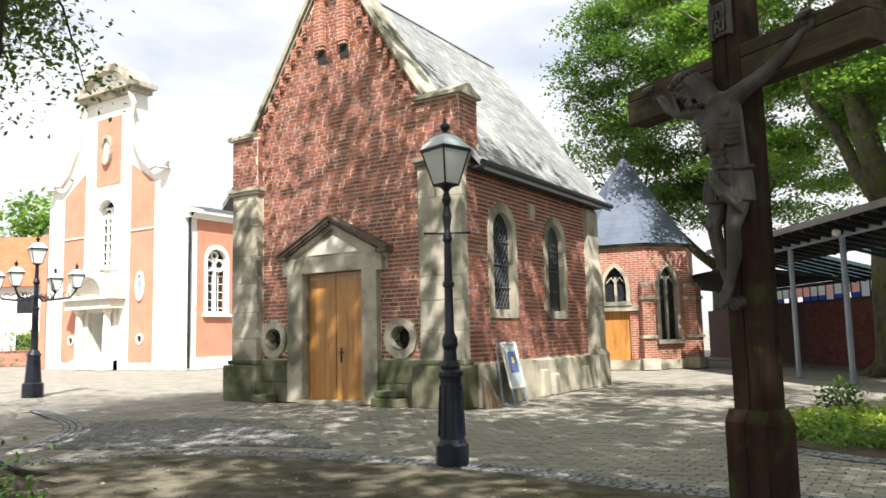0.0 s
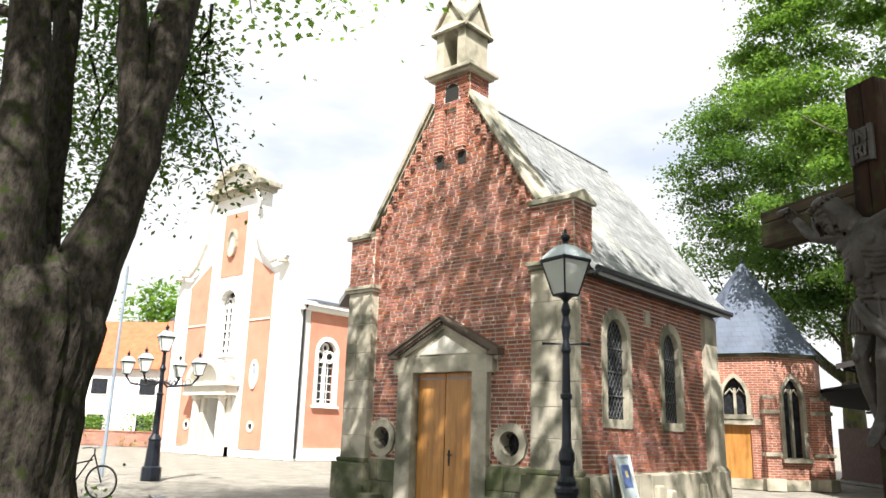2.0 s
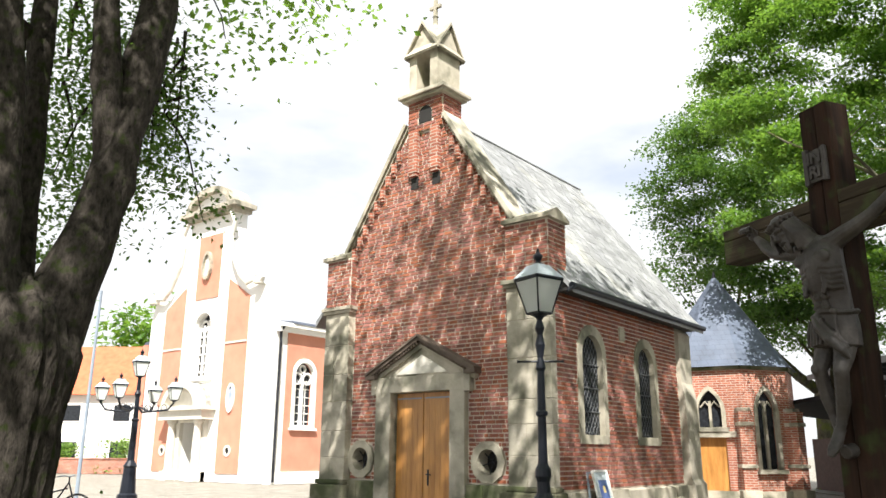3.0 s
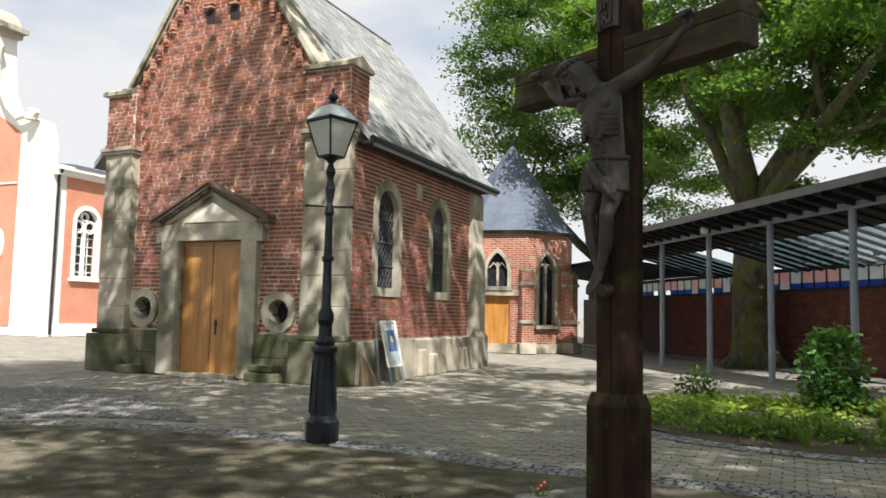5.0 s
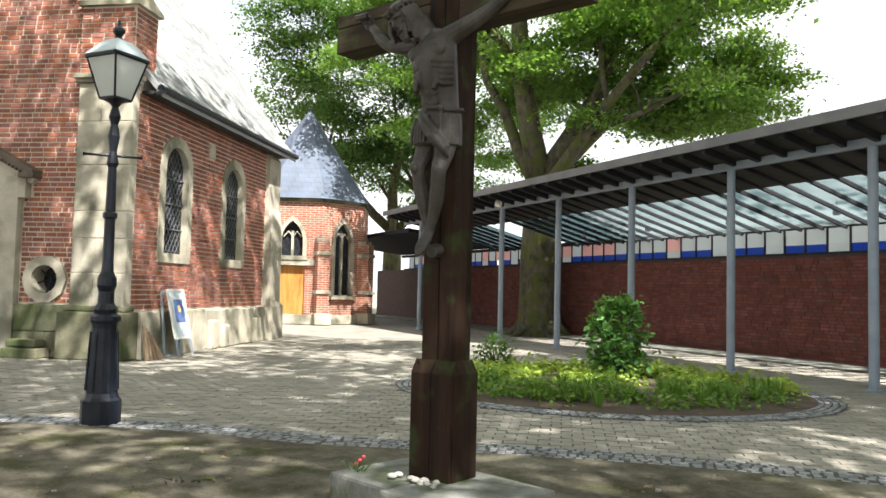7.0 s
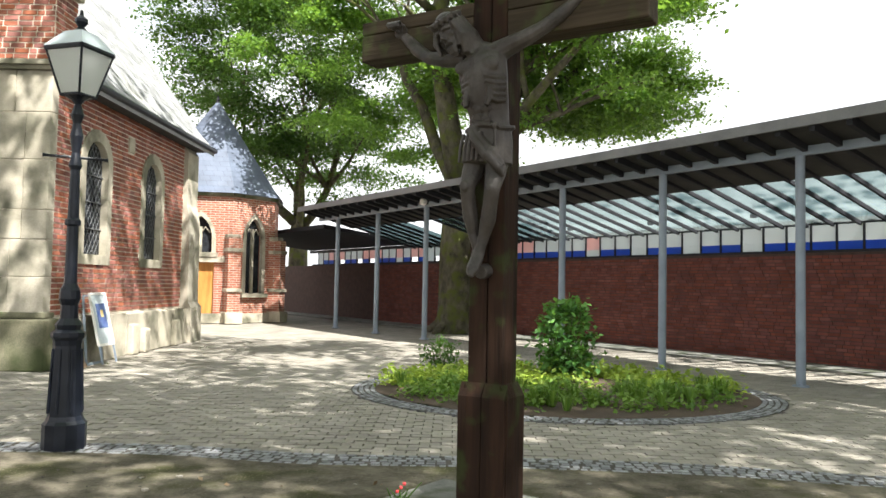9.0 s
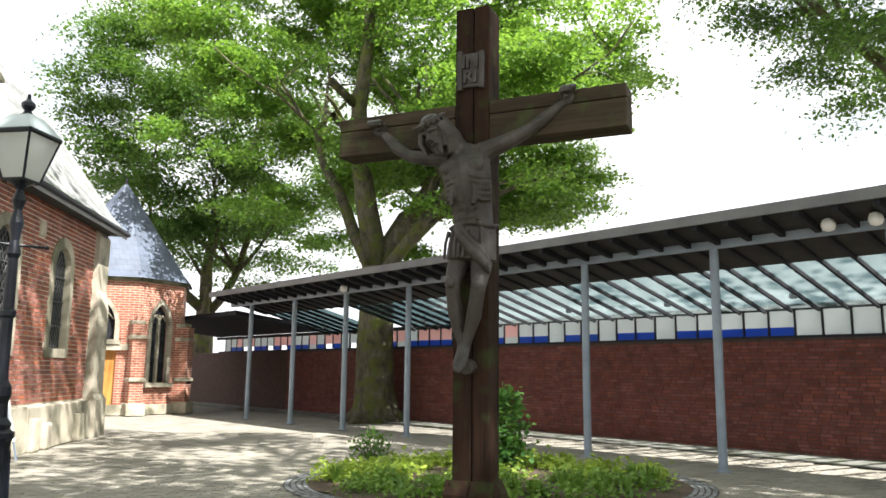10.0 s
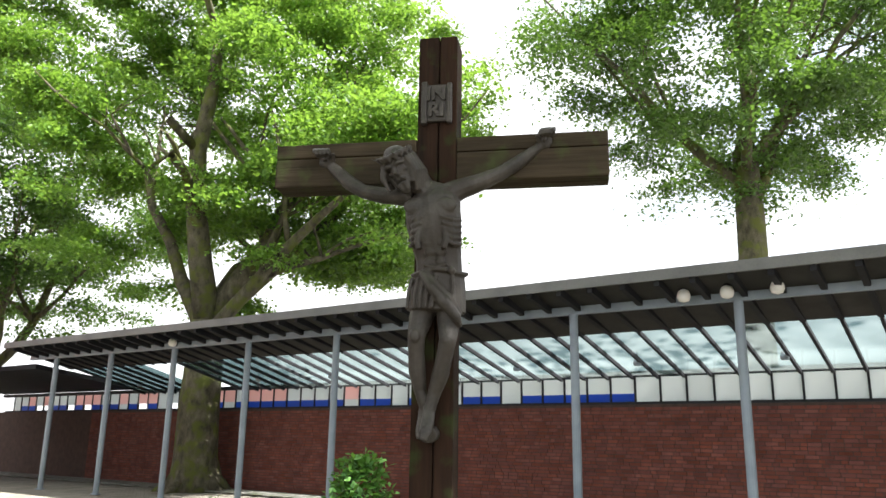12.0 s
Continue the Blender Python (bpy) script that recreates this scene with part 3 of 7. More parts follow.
for turn in (0.0, math.pi / 2):
    for side in (-1, 1):
        bm = bmesh.new()
        foot, top = Vector((side * 0.56, 0, 11.30)), Vector((0, 0, 12.17))
        spin = Matrix.Translation((TX, TY, 0)) @ Matrix.Rotation(turn, 4, "Z")
        vs = [bm.verts.new(spin @ (p + Vector((0, y, dz)))) for y in (-0.54, 0.54) for p, dz in ((foot, 0), (top, 0), (top, 0.08), (foot + Vector((side * 0.03, 0, 0)), 0.05))]
        for f in ((0, 1, 2, 3), (7, 6, 5, 4), (0, 4, 5, 1), (1, 5, 6, 2), (2, 6, 7, 3), (3, 7, 4, 0)):
            bm.faces.new([vs[i] for i in f])
        part("turret_roof", bm, M_STONE, turret)
bm = bmesh.new()
turned(bm, (-3.45, 0.29, 12.1), [(0.16, 0), (0.15, 0.12), (0.07, 0.25), (0.06, 0.45), (0.085, 0.5), (0.05, 0.55)], 10)
box(bm, (-3.45, 0.29, 12.85), (0.085, 0.085, 0.5)), box(bm, (-3.45, 0.29, 12.88), (0.36, 0.08, 0.085))
part("stone_cross", bm, M_STONE, turret)

# door, frame and pediment
DX0, DX1 = -4.30, -2.66               # the door's sides
PX0, PZ0, PZ1, PHALF = -3.43, 3.30, 4.12, 1.60   # the pediment's axis, foot, top and half width
bm = bmesh.new()
for x0, x1 in ((-4.79, DX0 - 0.02), (DX1 + 0.08, -2.17)):
    box(bm, ((x0 + x1) / 2, 0.0, 1.47), (x1 - x0, 0.30, 2.94))
box(bm, (-3.48, 0.0, 3.09), (2.62, 0.302, 0.36))
for x in (-4.86, -2.10):
    box(bm, (x, -0.05, 3.08), (0.16, 0.22, 0.42))
bmesh.ops.bevel(bm, geom=bm.edges[:], offset=0.018, segments=2, affect="EDGES", profile=0.6)
frame_stone = part("door_frame", bm, M_STONE, chapel, "sandstone door surround")
part("threshold", boxes(((-3.48, -0.10, 0.03), (1.7, 0.42, 0.08)), bevel=0.015), M_STONE, frame_stone, "worn stone threshold")
bm = bmesh.new()
plate(bm, [(PX0 - PHALF + 0.12, PZ0 - 0.02), (PX0 + PHALF - 0.12, PZ0 - 0.02), (PX0, PZ1 - 0.1)], [], FRONT, -0.02, 0.07)
pediment = part("pediment", bm, M_STONE, chapel, "triangular stone pediment with a dentil course")
bm = bmesh.new()
plate(bm, [(PX0 - 0.78, PZ0 + 0.02), (PX0 + 0.78, PZ0 + 0.02), (PX0, PZ1 - 0.38)], [], FRONT, 0.071, 0.10)
part("tympanum", bm, M_PALESTONE, pediment, "pale smooth stone field")
for side in (-1, 1):
    foot, top = Vector((PX0 + side * PHALF, 0, PZ0)), Vector((PX0, 0, PZ1))
    run = (top - foot).normalized()
    nrm = Vector((-run.z, 0, run.x)) * (1 if run.x > 0 else -1)
    for name, material, lo, hi, depth, label in (("raking_band", M_STONE, -0.20, -0.09, 0.13, ""), ("raking_cornice", M_COPING, -0.05, 0.02, 0.25, "brown weathered stone cornice"), ("coping", M_COPING, 0.022, 0.075, 0.29, "dark brown weathered coping")):
        bm = bmesh.new()
        ends = [foot + nrm * lo, foot + nrm * hi, Vector((PX0, 0, top.z + lo / abs(nrm.z))), Vector((PX0, 0, top.z + hi / abs(nrm.z)))]
        vs = [bm.verts.new(p - Vector((0, y, 0))) for p in ends for y in (0.0, depth)]
        for f in ((0, 1, 3, 2), (4, 6, 7, 5), (0, 4, 5, 1), (2, 3, 7, 6), (0, 2, 6, 4), (1, 5, 7, 3)):
            bm.faces.new([vs[i] for i in f])
        part(name, bm, material, pediment, label)
    for k in range(18):
        p = foot.lerp(top, 0.12 + k * 0.048) - nrm * 0.07
        spin = Matrix.Translation((p.x, -0.15, p.z)) @ Matrix.Rotation(-math.atan2(run.z, run.x), 4, "Y")
        part("dentil", boxes(((0, 0, 0), (0.05, 0.14, 0.075)), m=spin), M_COPING, pediment)
    part("cornice_foot", boxes(((PX0 + side * (PHALF - 0.13), -0.13, PZ0 - 0.02), (0.30, 0.27, 0.09)), bevel=0.012), M_COPING, pediment)
for x0, x1 in ((DX0, (DX0 + DX1) / 2 - 0.005), ((DX0 + DX1) / 2 + 0.005, DX1)):
    d = part("door_leaf", boxes((((x0 + x1) / 2, 0.10, 1.46), (x1 - x0 - 0.01, 0.05, 2.88)), bevel=0.006), M_OAK, chapel, "golden varnished oak door leaf, closed")
    for k in range(5):
        bw = (x1 - x0 - 0.02) / 5
        part("board", boxes(((x0 + 0.01 + bw * (k + 0.5), 0.072, 1.46), (bw - 0.0025, 0.02, 2.86)), bevel=0.0015), M_OAK, d)
    part("transom_bar", boxes((((x0 + x1) / 2, 0.055, 2.78), (0.70, 0.02, 0.03))), M_STEEL, d)
    if x0 > -4:
        bm = boxes(((x0 + 0.14, 0.06, 1.05), (0.05, 0.012, 0.34)), bevel=0.004)
        tube(bm, [(x0 + 0.14, 0.05, 1.12), (x0 + 0.14, -0.01, 1.12), (x0 + 0.27, -0.01, 1.11)], 0.013, 8)
        part("door_handle", bm, M_BLACK, d, "dark iron lever handle")
for x0, x1 in ((-5.72, -4.80), (-2.16, -1.0)):
    for z0, z1, cut in ((0.0, 0.46, 0.55), (0.46, 0.95, 0.38)):
        for f0, f1 in ((0, cut), (cut, 1)):
            a0, a1 = x0 + (x1 - x0) * f0, x0 + (x1 - x0) * f1
            part("plinth_stone", boxes((((a0 + a1) / 2, -0.03, (z0 + z1) / 2), (a1 - a0 - 0.008, 0.20, z1 - z0 - 0.008)), bevel=0.02), M_MOSSY, front_wall, "damp mossy plinth stone")
for u, v in ROSES:
    bm = bmesh.new()
    plate(bm, disc(u, v, 0.44, 10), [disc(u, v, 0.26)], FRONT, -0.3, 0.07)
    r = part("round_window", bm, M_STONE, chapel, "thick stone ring round a small dark opening")
    bm = bmesh.new()
    plate(bm, disc(u, v, 0.28), [], FRONT, -0.33, -0.31)
    part("pane", bm, M_OPENING_SHADE, r)
    bm = bmesh.new()
    for k in range(3):
        a = math.pi * k / 3 + 0.3
        tube(bm, [(u - 0.26 * math.cos(a), 0.12, v - 0.26 * math.sin(a)), (u + 0.26 * math.cos(a), 0.12, v + 0.26 * math.sin(a))], 0.012, 6)
    part("iron_grille", bm, M_BLACK, r)
for x, w in ((-5.35, 0.55), (-1.72, 0.72)):
    st = boxes(((x, -0.34, 0.09), (w, 0.36, 0.18)), ((x - 0.03, -0.30, 0.26), (w * 0.8, 0.30, 0.13)) if x > -3 else ((x, -0.3, 0.05), (w * 0.8, 0.3, 0.1)), bevel=0.03)
    tagged(part("stone_block", st, M_MOSSY), "mossy old stone blocks lying beside the chapel door", "stone")

# long side: plinth, end buttress, window surrounds
y = 0.12
rng = random.Random(5)
while y < 6.15:
    w = min(rng.uniform(0.55, 1.1), 6.2 - y)
    part("plinth_stone", boxes(((0.09, y + w / 2, 0.42), (0.22 + rng.uniform(0, 0.04), w - 0.012, 0.84 + rng.uniform(-0.02, 0.03))), bevel=0.02), M_STONE, side_wall)
    y += w

for y0, z1, w in ((2.9, 0.62, 0.16), (3.5, 0.5, 0.14), (5.3, 0.6, 0.14)):
    part("plinth_buttress", boxes(((0.22, y0, z1 / 2), (0.2, w * 2, z1)), bevel=0.04), M_STONE, side_wall)
bm = bmesh.new()
plate(bm, [(0.0, 0), (0.30, 0), (0.29, 0.85), (0.20, 0.98), (0.18, 3.0), (0.1, 3.4), (0.1, 4.7), (0.0, 4.85)], [], lambda u, v, w: Vector((u, w, v)), 6.2, BACK_Y + 0.02)
part("corner_buttress", bm, M_STONE, chapel, "sandstone corner buttress with a sloped offset")
for a, b in SIDE_WINDOWS:
    bm = bmesh.new()
    plate(bm, arch(a - 0.17, b + 0.17, 1.78, 4.31), [arch(a + 0.015, b - 0.015, 1.965, 4.085)], SIDE, -0.13, 0.035)
    w = part("side_window", bm, M_STONE, chapel, "round-arched leaded window in a stone surround")
    bm = bmesh.new()
    plate(bm, arch(a, b, 1.95, 4.1), [], SIDE, -0.12, -0.10)
    part("pane", bm, M_DARKGLASS, w, "dark leaded glass")
    bm = bmesh.new()
    for z in (2.45, 2.95, 3.45):
        tube(bm, [(-0.08, a, z), (-0.08, b, z)], 0.013, 6)
    k = -1.0
    while k < 3.2:
        for s in (-1, 1):
            y0, y1 = a, b
            z0 = 1.95 + k if s > 0 else 1.95 + k + (b - a) * 1.5
            z1 = z0 + s * (b - a) * 1.5
            c = [(y0, z0), (y1, z1)]
            q = []
            for f in np.linspace(0, 1, 24):
                yy, zz = y0 + f * (y1 - y0), z0 + f * (z1 - z0)
                if inside(arch(a, b, 1.95, 4.1), yy, zz):
                    q.append((-0.09, yy, zz))
            if len(q) > 1:
                tube(bm, [q[0], q[-1]], 0.007, 4)
        k += 0.21
    part("lead_lattice", bm, M_LEAD, w)
part("stone_tablet", boxes(((0.01, 3.04, 4.28), (0.06, 0.26, 0.30)), bevel=0.01), M_STONE, side_wall)
bm = bmesh.new()
tube(bm, [(0.44, ROOF_Y0 - 0.1, 4.90), (0.44, 7.22, 4.90)], 0.065, 10)
tube(bm, [(0.46, ROOF_Y0, 4.88), (0.46, ROOF_Y0 - 0.32, 4.73)], [0.05, 0.03], 8)
part("gutter", bm, M_BLACK, chapel, "dark half-round gutter along the eaves")
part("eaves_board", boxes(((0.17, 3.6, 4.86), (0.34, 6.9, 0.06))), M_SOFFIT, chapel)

# ---- sacristy with its pointed roof ----
sacristy = thing("sacristy", (-2.6, 17.5, 0), "eight-sided red brick sacristy with a blue slate spire roof", "chapel annex")
SC, SR = Vector((-2.75, 17.5, 0)), 2.63
ANG = [radians(-58 + 45 * k) for k in range(8)]


def ring(r, z):
    return [SC + Vector((r * math.cos(a), r * math.sin(a), z)) for a in ANG]


def face_map(k):
    a, b = ring(SR, 0)[k - 1], ring(SR, 0)[k]
    d = (b - a).normalized()
    nrm = Vector((d.y, -d.x, 0))
    return (lambda u, v, w: a + d * u + nrm * w + Vector((0, 0, v))), (b - a).length


for k in range(8):
    to, w = face_map(k)
    holes = []
    if k == 0:
        holes = [rect(w - 1.62, w - 0.62, 0.02, 2.2), arch(w - 1.56, w - 0.70, 2.56, 3.9, pointed=True)]
    if k == 1:
        holes = [arch(w / 2 - 0.40, w / 2 + 0.40, 1.1, 3.9, pointed=True)]
    bm = bmesh.new()
    plate(bm, rect(0, w, 0, 4.8), holes, to, -0.35, 0.0)
    wall = part("sacristy_wall", bm, M_BRICKFAR, sacristy, "red brick wall")
    bm = bmesh.new()
    plate(bm, rect(0, w, 4.62, 4.8), [], to, 0.005, 0.10)
    part("cornice", bm, M_MOSSY, wall)
    bm = bmesh.new()
    plate(bm, rect(-0.03, w + 0.03, 0.0, 0.35), [], to, 0.004, 0.12)
    part("plinth", bm, M_STONE, wall)
    if k == 0:
        bm = bmesh.new()
        plate(bm, rect(w - 1.62, w - 0.62, 0.02, 2.2), [], to, -0.16, -0.1)
        part("door_leaf", bm, M_OAK, sacristy, "golden oak side door")
        bm = bmesh.new()
        plate(bm, rect(w - 1.75, w - 0.22, 2.2, 2.42), [], to, -0.1, 0.12)
        part("lintel", bm, M_STONE, wall)
    for h in holes[-1:] if k < 2 else []:
        u0, u1 = min(p[0] for p in h), max(p[0] for p in h)
        v0, v1 = min(p[1] for p in h), max(p[1] for p in h)
        bm = bmesh.new()
        plate(bm, arch(u0 - 0.13, u1 + 0.13, v0 - 0.05, v1 + 0.16, pointed=True), [arch(u0 + 0.02, u1 - 0.02, v0, v1 - 0.02, pointed=True)], to, -0.12, 0.03)
        plate(bm, rect(u0 - 0.2, u1 + 0.2, v0 - 0.16, v0 - 0.02), [], to, 0.032, 0.16)
        win = part("lancet_window", bm, M_STONE, wall, "pointed stone-framed window")
        bm = bmesh.new()
        plate(bm, h, [], to, -0.2, -0.18)
        part("pane", bm, M_DARKGLASS, win)
        bm = bmesh.new()
        c = (u0 + u1) / 2
        plate(bm, rect(c - 0.045, c + 0.045, v0, v1 - 0.4), [], to, -0.17, -0.06)
        for s in (-1, 1):
            tube(bm, [to(c, v1 - 0.62, -0.1), to(c + s * 0.16, v1 - 0.42, -0.1), to(c + s * (u1 - c) * 0.8, v1 - 0.62, -0.1)], 0.035, 6)
        part("tracery", bm, M_STONE, win)
for k, a in enumerate(ring(SR, 0)):
    if k in (0, 1, 7):
        d = (a - SC).normalized()
        m = Matrix.Translation(a) @ Matrix.Rotation(math.atan2(d.y, d.x), 4, "Z")
        b = part("angle_buttress", boxes(((0.12, 0, 1.55), (0.5, 0.46, 3.1)), m=m), M_BRICKFAR, sacristy)
        for z, w, h in ((2.66, 0.54, 0.14), (1.2, 0.56, 0.12), (0.2, 0.64, 0.4)):
            part("buttress_stone", boxes(((0.14, 0, z), (w + 0.03, w, h)), bevel=0.02, m=m), M_STONE, b)
        part("buttress_slope", boxes(((0.06, 0, 3.16), (0.4, 0.5, 0.16)), bevel=0.05, m=m), M_STONE, b)
bm = bmesh.new()
levels = [ring(SR + 0.22, 4.74), ring(SR - 0.02, 5.0), ring(0.08, 8.6)]
vv = [[bm.verts.new(p) for p in lv] for lv in levels]
for a, b in zip(vv, vv[1:]):
    for k in range(8):
        bm.faces.new((a[k], a[(k + 1) % 8], b[(k + 1) % 8], b[k]))
bm.faces.new(vv[-1]), bm.faces.new(vv[0][::-1])
spire = part("spire_roof", bm, M_SLATEFAR, sacristy, "steep pointed blue-grey slate roof")
bm = bmesh.new()
turned(bm, (SC.x, SC.y, 8.55), [(0.10, 0), (0.06, 0.2), (0.02, 0.35)], 8)
part("finial", bm, M_DARKSTEEL, spire)

# ---- covered walk along the brick wall ----
WD, WN = Vector((0.569, -0.822, 0)), Vector((0.822, 0.569, 0))
WALK = lambda u, v, w: WD * u + WN * w + Vector((0, 0, v))    # u along the wall, w away from the square
POST_W, WALL_W, EDGE_W, GLASS_W = 10.06, 13.95, 9.22, 11.35
S0, S1 = -11.2, 27.0
BAY = 2.815
POSTS = [-6.92 + BAY * k for k in range(-1, 12)]
ROOFZ = lambda w: 4.12 - 0.2500 * (w - 9.3)


def walk_box(bm, u0, u1, w0, w1, z00, z01, z10, z11):
    """A bar in the walk's own frame; heights at w0 and at w1."""
    vs = [bm.verts.new(WALK(u, z, w)) for u in (u0, u1) for w, z in ((w0, z00), (w0, z01), (w1, z10), (w1, z11))]
    for f in ((0, 1, 3, 2), (4, 6, 7, 5), (0, 4, 5, 1), (2, 3, 7, 6), (0, 2, 6, 4), (1, 5, 7, 3)):
        bm.faces.new([vs[i] for i in f])
    return bm


bm = walk_box(bmesh.new(), -24.0, S1, WALL_W, WALL_W + 0.3, -0.02, 2.36, -0.02, 2.36)
wall_long = tagged(part("wall_long", bm, M_WALLJOINT), "long dark red brick wall behind the covered walk", "wall", kind="structure")
canopy = thing("covered_walk", WALK(5, 0, POST_W), "long steel canopy with a dark roof and a sloping glass strip", "canopy")
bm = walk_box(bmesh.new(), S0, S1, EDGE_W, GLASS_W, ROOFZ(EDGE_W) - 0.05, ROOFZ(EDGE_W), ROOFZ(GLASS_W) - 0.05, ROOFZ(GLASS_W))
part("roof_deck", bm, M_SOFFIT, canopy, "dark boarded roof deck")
bm = walk_box(bmesh.new(), S0, S1, EDGE_W - 0.05, EDGE_W, ROOFZ(EDGE_W) - 0.12, ROOFZ(EDGE_W) + 0.05, ROOFZ(EDGE_W) - 0.12, ROOFZ(EDGE_W) + 0.05)
part("roof_edge", bm, M_ROOFEDGE, canopy, "weathered grey metal roof edge")
bm = walk_box(bmesh.new(), S0, S1, POST_W - 0.05, POST_W + 0.05, 3.74, 3.88, 3.74, 3.88)
part("front_beam", bm, M_STEEL, canopy, "grey steel beam on the posts")
bm = walk_box(bmesh.new(), -20.4, S1, WALL_W - 0.14, WALL_W + 0.02, 2.95, 3.06, 2.95, 3.06)
part("rear_beam", bm, M_DARKSTEEL, canopy)
bm = walk_box(bmesh.new(), -20.4, S1, WALL_W + 0.0, WALL_W + 0.12, 2.362, 2.42, 2.362, 2.42)
part("clerestory_sill", bm, M_DARKSTEEL, canopy)
n_raft = int((S1 - S0) / (BAY / 5))
U0 = POSTS[0] - BAY / 5 * int((POSTS[0] - S0) / (BAY / 5)) + 0.12
BARS = [U0 + BAY / 5 * k for k in range(n_raft)]
TREE_S = -6.6
for k, u in enumerate(BARS):
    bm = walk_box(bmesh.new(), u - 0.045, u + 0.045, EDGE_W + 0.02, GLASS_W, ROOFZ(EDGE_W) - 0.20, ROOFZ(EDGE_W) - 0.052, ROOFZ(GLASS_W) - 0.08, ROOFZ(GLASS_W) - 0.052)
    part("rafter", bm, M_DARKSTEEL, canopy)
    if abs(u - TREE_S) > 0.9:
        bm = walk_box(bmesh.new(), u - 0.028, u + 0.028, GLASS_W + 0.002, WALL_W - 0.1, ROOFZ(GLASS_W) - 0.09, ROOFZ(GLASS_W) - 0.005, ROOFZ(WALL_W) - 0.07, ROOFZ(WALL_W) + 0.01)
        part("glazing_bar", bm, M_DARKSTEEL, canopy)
for u0, u1 in zip(BARS, BARS[1:]):
    if abs((u0 + u1) / 2 - TREE_S) > 1.0:
        bm = walk_box(bmesh.new(), u0 + 0.032, u1 - 0.032, GLASS_W + 0.01, WALL_W - 0.02, ROOFZ(GLASS_W) - 0.03, ROOFZ(GLASS_W) - 0.015, ROOFZ(WALL_W) - 0.02, ROOFZ(WALL_W) - 0.005)
        pane = part("roof_pane", bm, M_ROOFGLASS, canopy)
        pane.visible_shadow = False
M_MILK = leaf_mat("milky_pane", (0.55, 0.58, 0.57), (0.66, 0.69, 0.68), (0.72, 0.76, 0.77), 0.72)
M_ROSEPANE = leaf_mat("rose_tinted_pane", (0.70, 0.45, 0.42), (0.78, 0.60, 0.58), (0.85, 0.62, 0.60), 0.7)
M_BLUEPANE = leaf_mat("blue_pane", (0.02, 0.07, 0.36), (0.04, 0.14, 0.50), (0.04, 0.15, 0.60), 0.6)
rng = random.Random(11)
BARS_LONG = [BARS[0] - BAY / 5 * k for k in range(16, 0, -1)] + BARS
for u0, u1 in zip(BARS_LONG, BARS_LONG[1:]):
    bm = walk_box(bmesh.new(), u0 - 0.02, u0 + 0.02, WALL_W + 0.02, WALL_W + 0.09, 2.42, 2.99, 2.42, 2.99)
    part("mullion", bm, M_DARKSTEEL, canopy)
    um = (u0 + u1) / 2
    z = 2.6 if um < 6.9 else 2.42
    m = M_MILK
    if um < -1 and rng.random() < 0.35:
        m = M_ROSEPANE
    bm = walk_box(bmesh.new(), u0 + 0.022, u1 - 0.022, WALL_W + 0.045, WALL_W + 0.055, z, 2.99, z, 2.99)
    part("clerestory_pane", bm, m, canopy)
    if um < 6.9 and not (um < -8 and rng.random() < 0.3):
        bm = walk_box(bmesh.new(), u0 + 0.022, u1 - 0.022, WALL_W + 0.045, WALL_W + 0.055, 2.42, z - 0.002, 2.42, z - 0.002)
        part("clerestory_pane", bm, M_BLUEPANE if rng.random() < 0.85 else M_MILK, canopy, "blue lower pane")
for u in POSTS:
    bm = bmesh.new()
    tube(bm, [WALK(u, -0.02, POST_W), WALK(u, 3.74, POST_W)], 0.075, 14)
    p = part("post", bm, M_STEEL, canopy, "slim round grey steel post", smooth=False)
    bm = bmesh.new()
    turned(bm, WALK(u, 0, POST_W), [(0.13, -0.01), (0.13, 0.02), (0.08, 0.03)], 14)
    part("post_foot", bm, M_STEEL, p)
    bm = bmesh.new()
    c = WALK(u + 0.05, 3.22, 12.9)
    tube(bm, [c + Vector((0, 0, 0.18)), c + Vector((0, 0, 0.02))], 0.02, 6)
    turned(bm, c - Vector((0, 0, 0.14)), [(0.07, 0), (0.09, 0.06), (0.05, 0.16)], 10)
    part("walk_lamp", bm, M_STEEL, canopy)
for u in (9.22, 9.89, 10.62, -3.8):
    bm = bmesh.new()
    c = WALK(u, 3.84, 9.75)
    turned(bm, c - Vector((0, 0, 0.13)), [(0.025, 0.03), (0.08, 0.05), (0.105, 0.1), (0.105, 0.15), (0.08, 0.21), (0.025, 0.24)], 14)
    part("globe_lamp", bm, M_WHITE, canopy, "white globe lamp under the roof edge", smooth=True)
# low link roof between the walk and the sacristy
bm = walk_box(bmesh.new(), -20.5, S0 - 0.01, EDGE_W + 1.0, WALL_W - 0.02, 3.5, 3.65, 3.08, 3.2)
part("link_roof", bm, M_DARKSTEEL, canopy, "low dark roof joining the sacristy")
# pale strip added in place of the streak of sun under the wall
bm = walk_box(bmesh.new(), -24.0, S1, WALL_W - 1.2, WALL_W - 0.004, 0.0, 0.03, 0.0, 0.03)
tagged(part("pavement_strip", bm, M_CONCRETE), "pale strip standing in for sunlight at the foot of the wall", "pavement", kind="structure")

# ---- wooden cross ----
CE, CN = Vector((0.866, -0.5, 0)), Vector((-0.5, -0.866, 0))   # along the beam; out of its face
CC = Vector((6.955, -7.98, 0))
CROSSM = Matrix(((CE.x, -CN.x, 0, CC.x), (CE.y, -CN.y, 0, CC.y), (0, 0, 1, 0), (0, 0, 0, 1)))  # local x along beam, -y out
cross = thing("wayside_cross", CC, "tall dark brown wooden cross on a stone base", "cross")
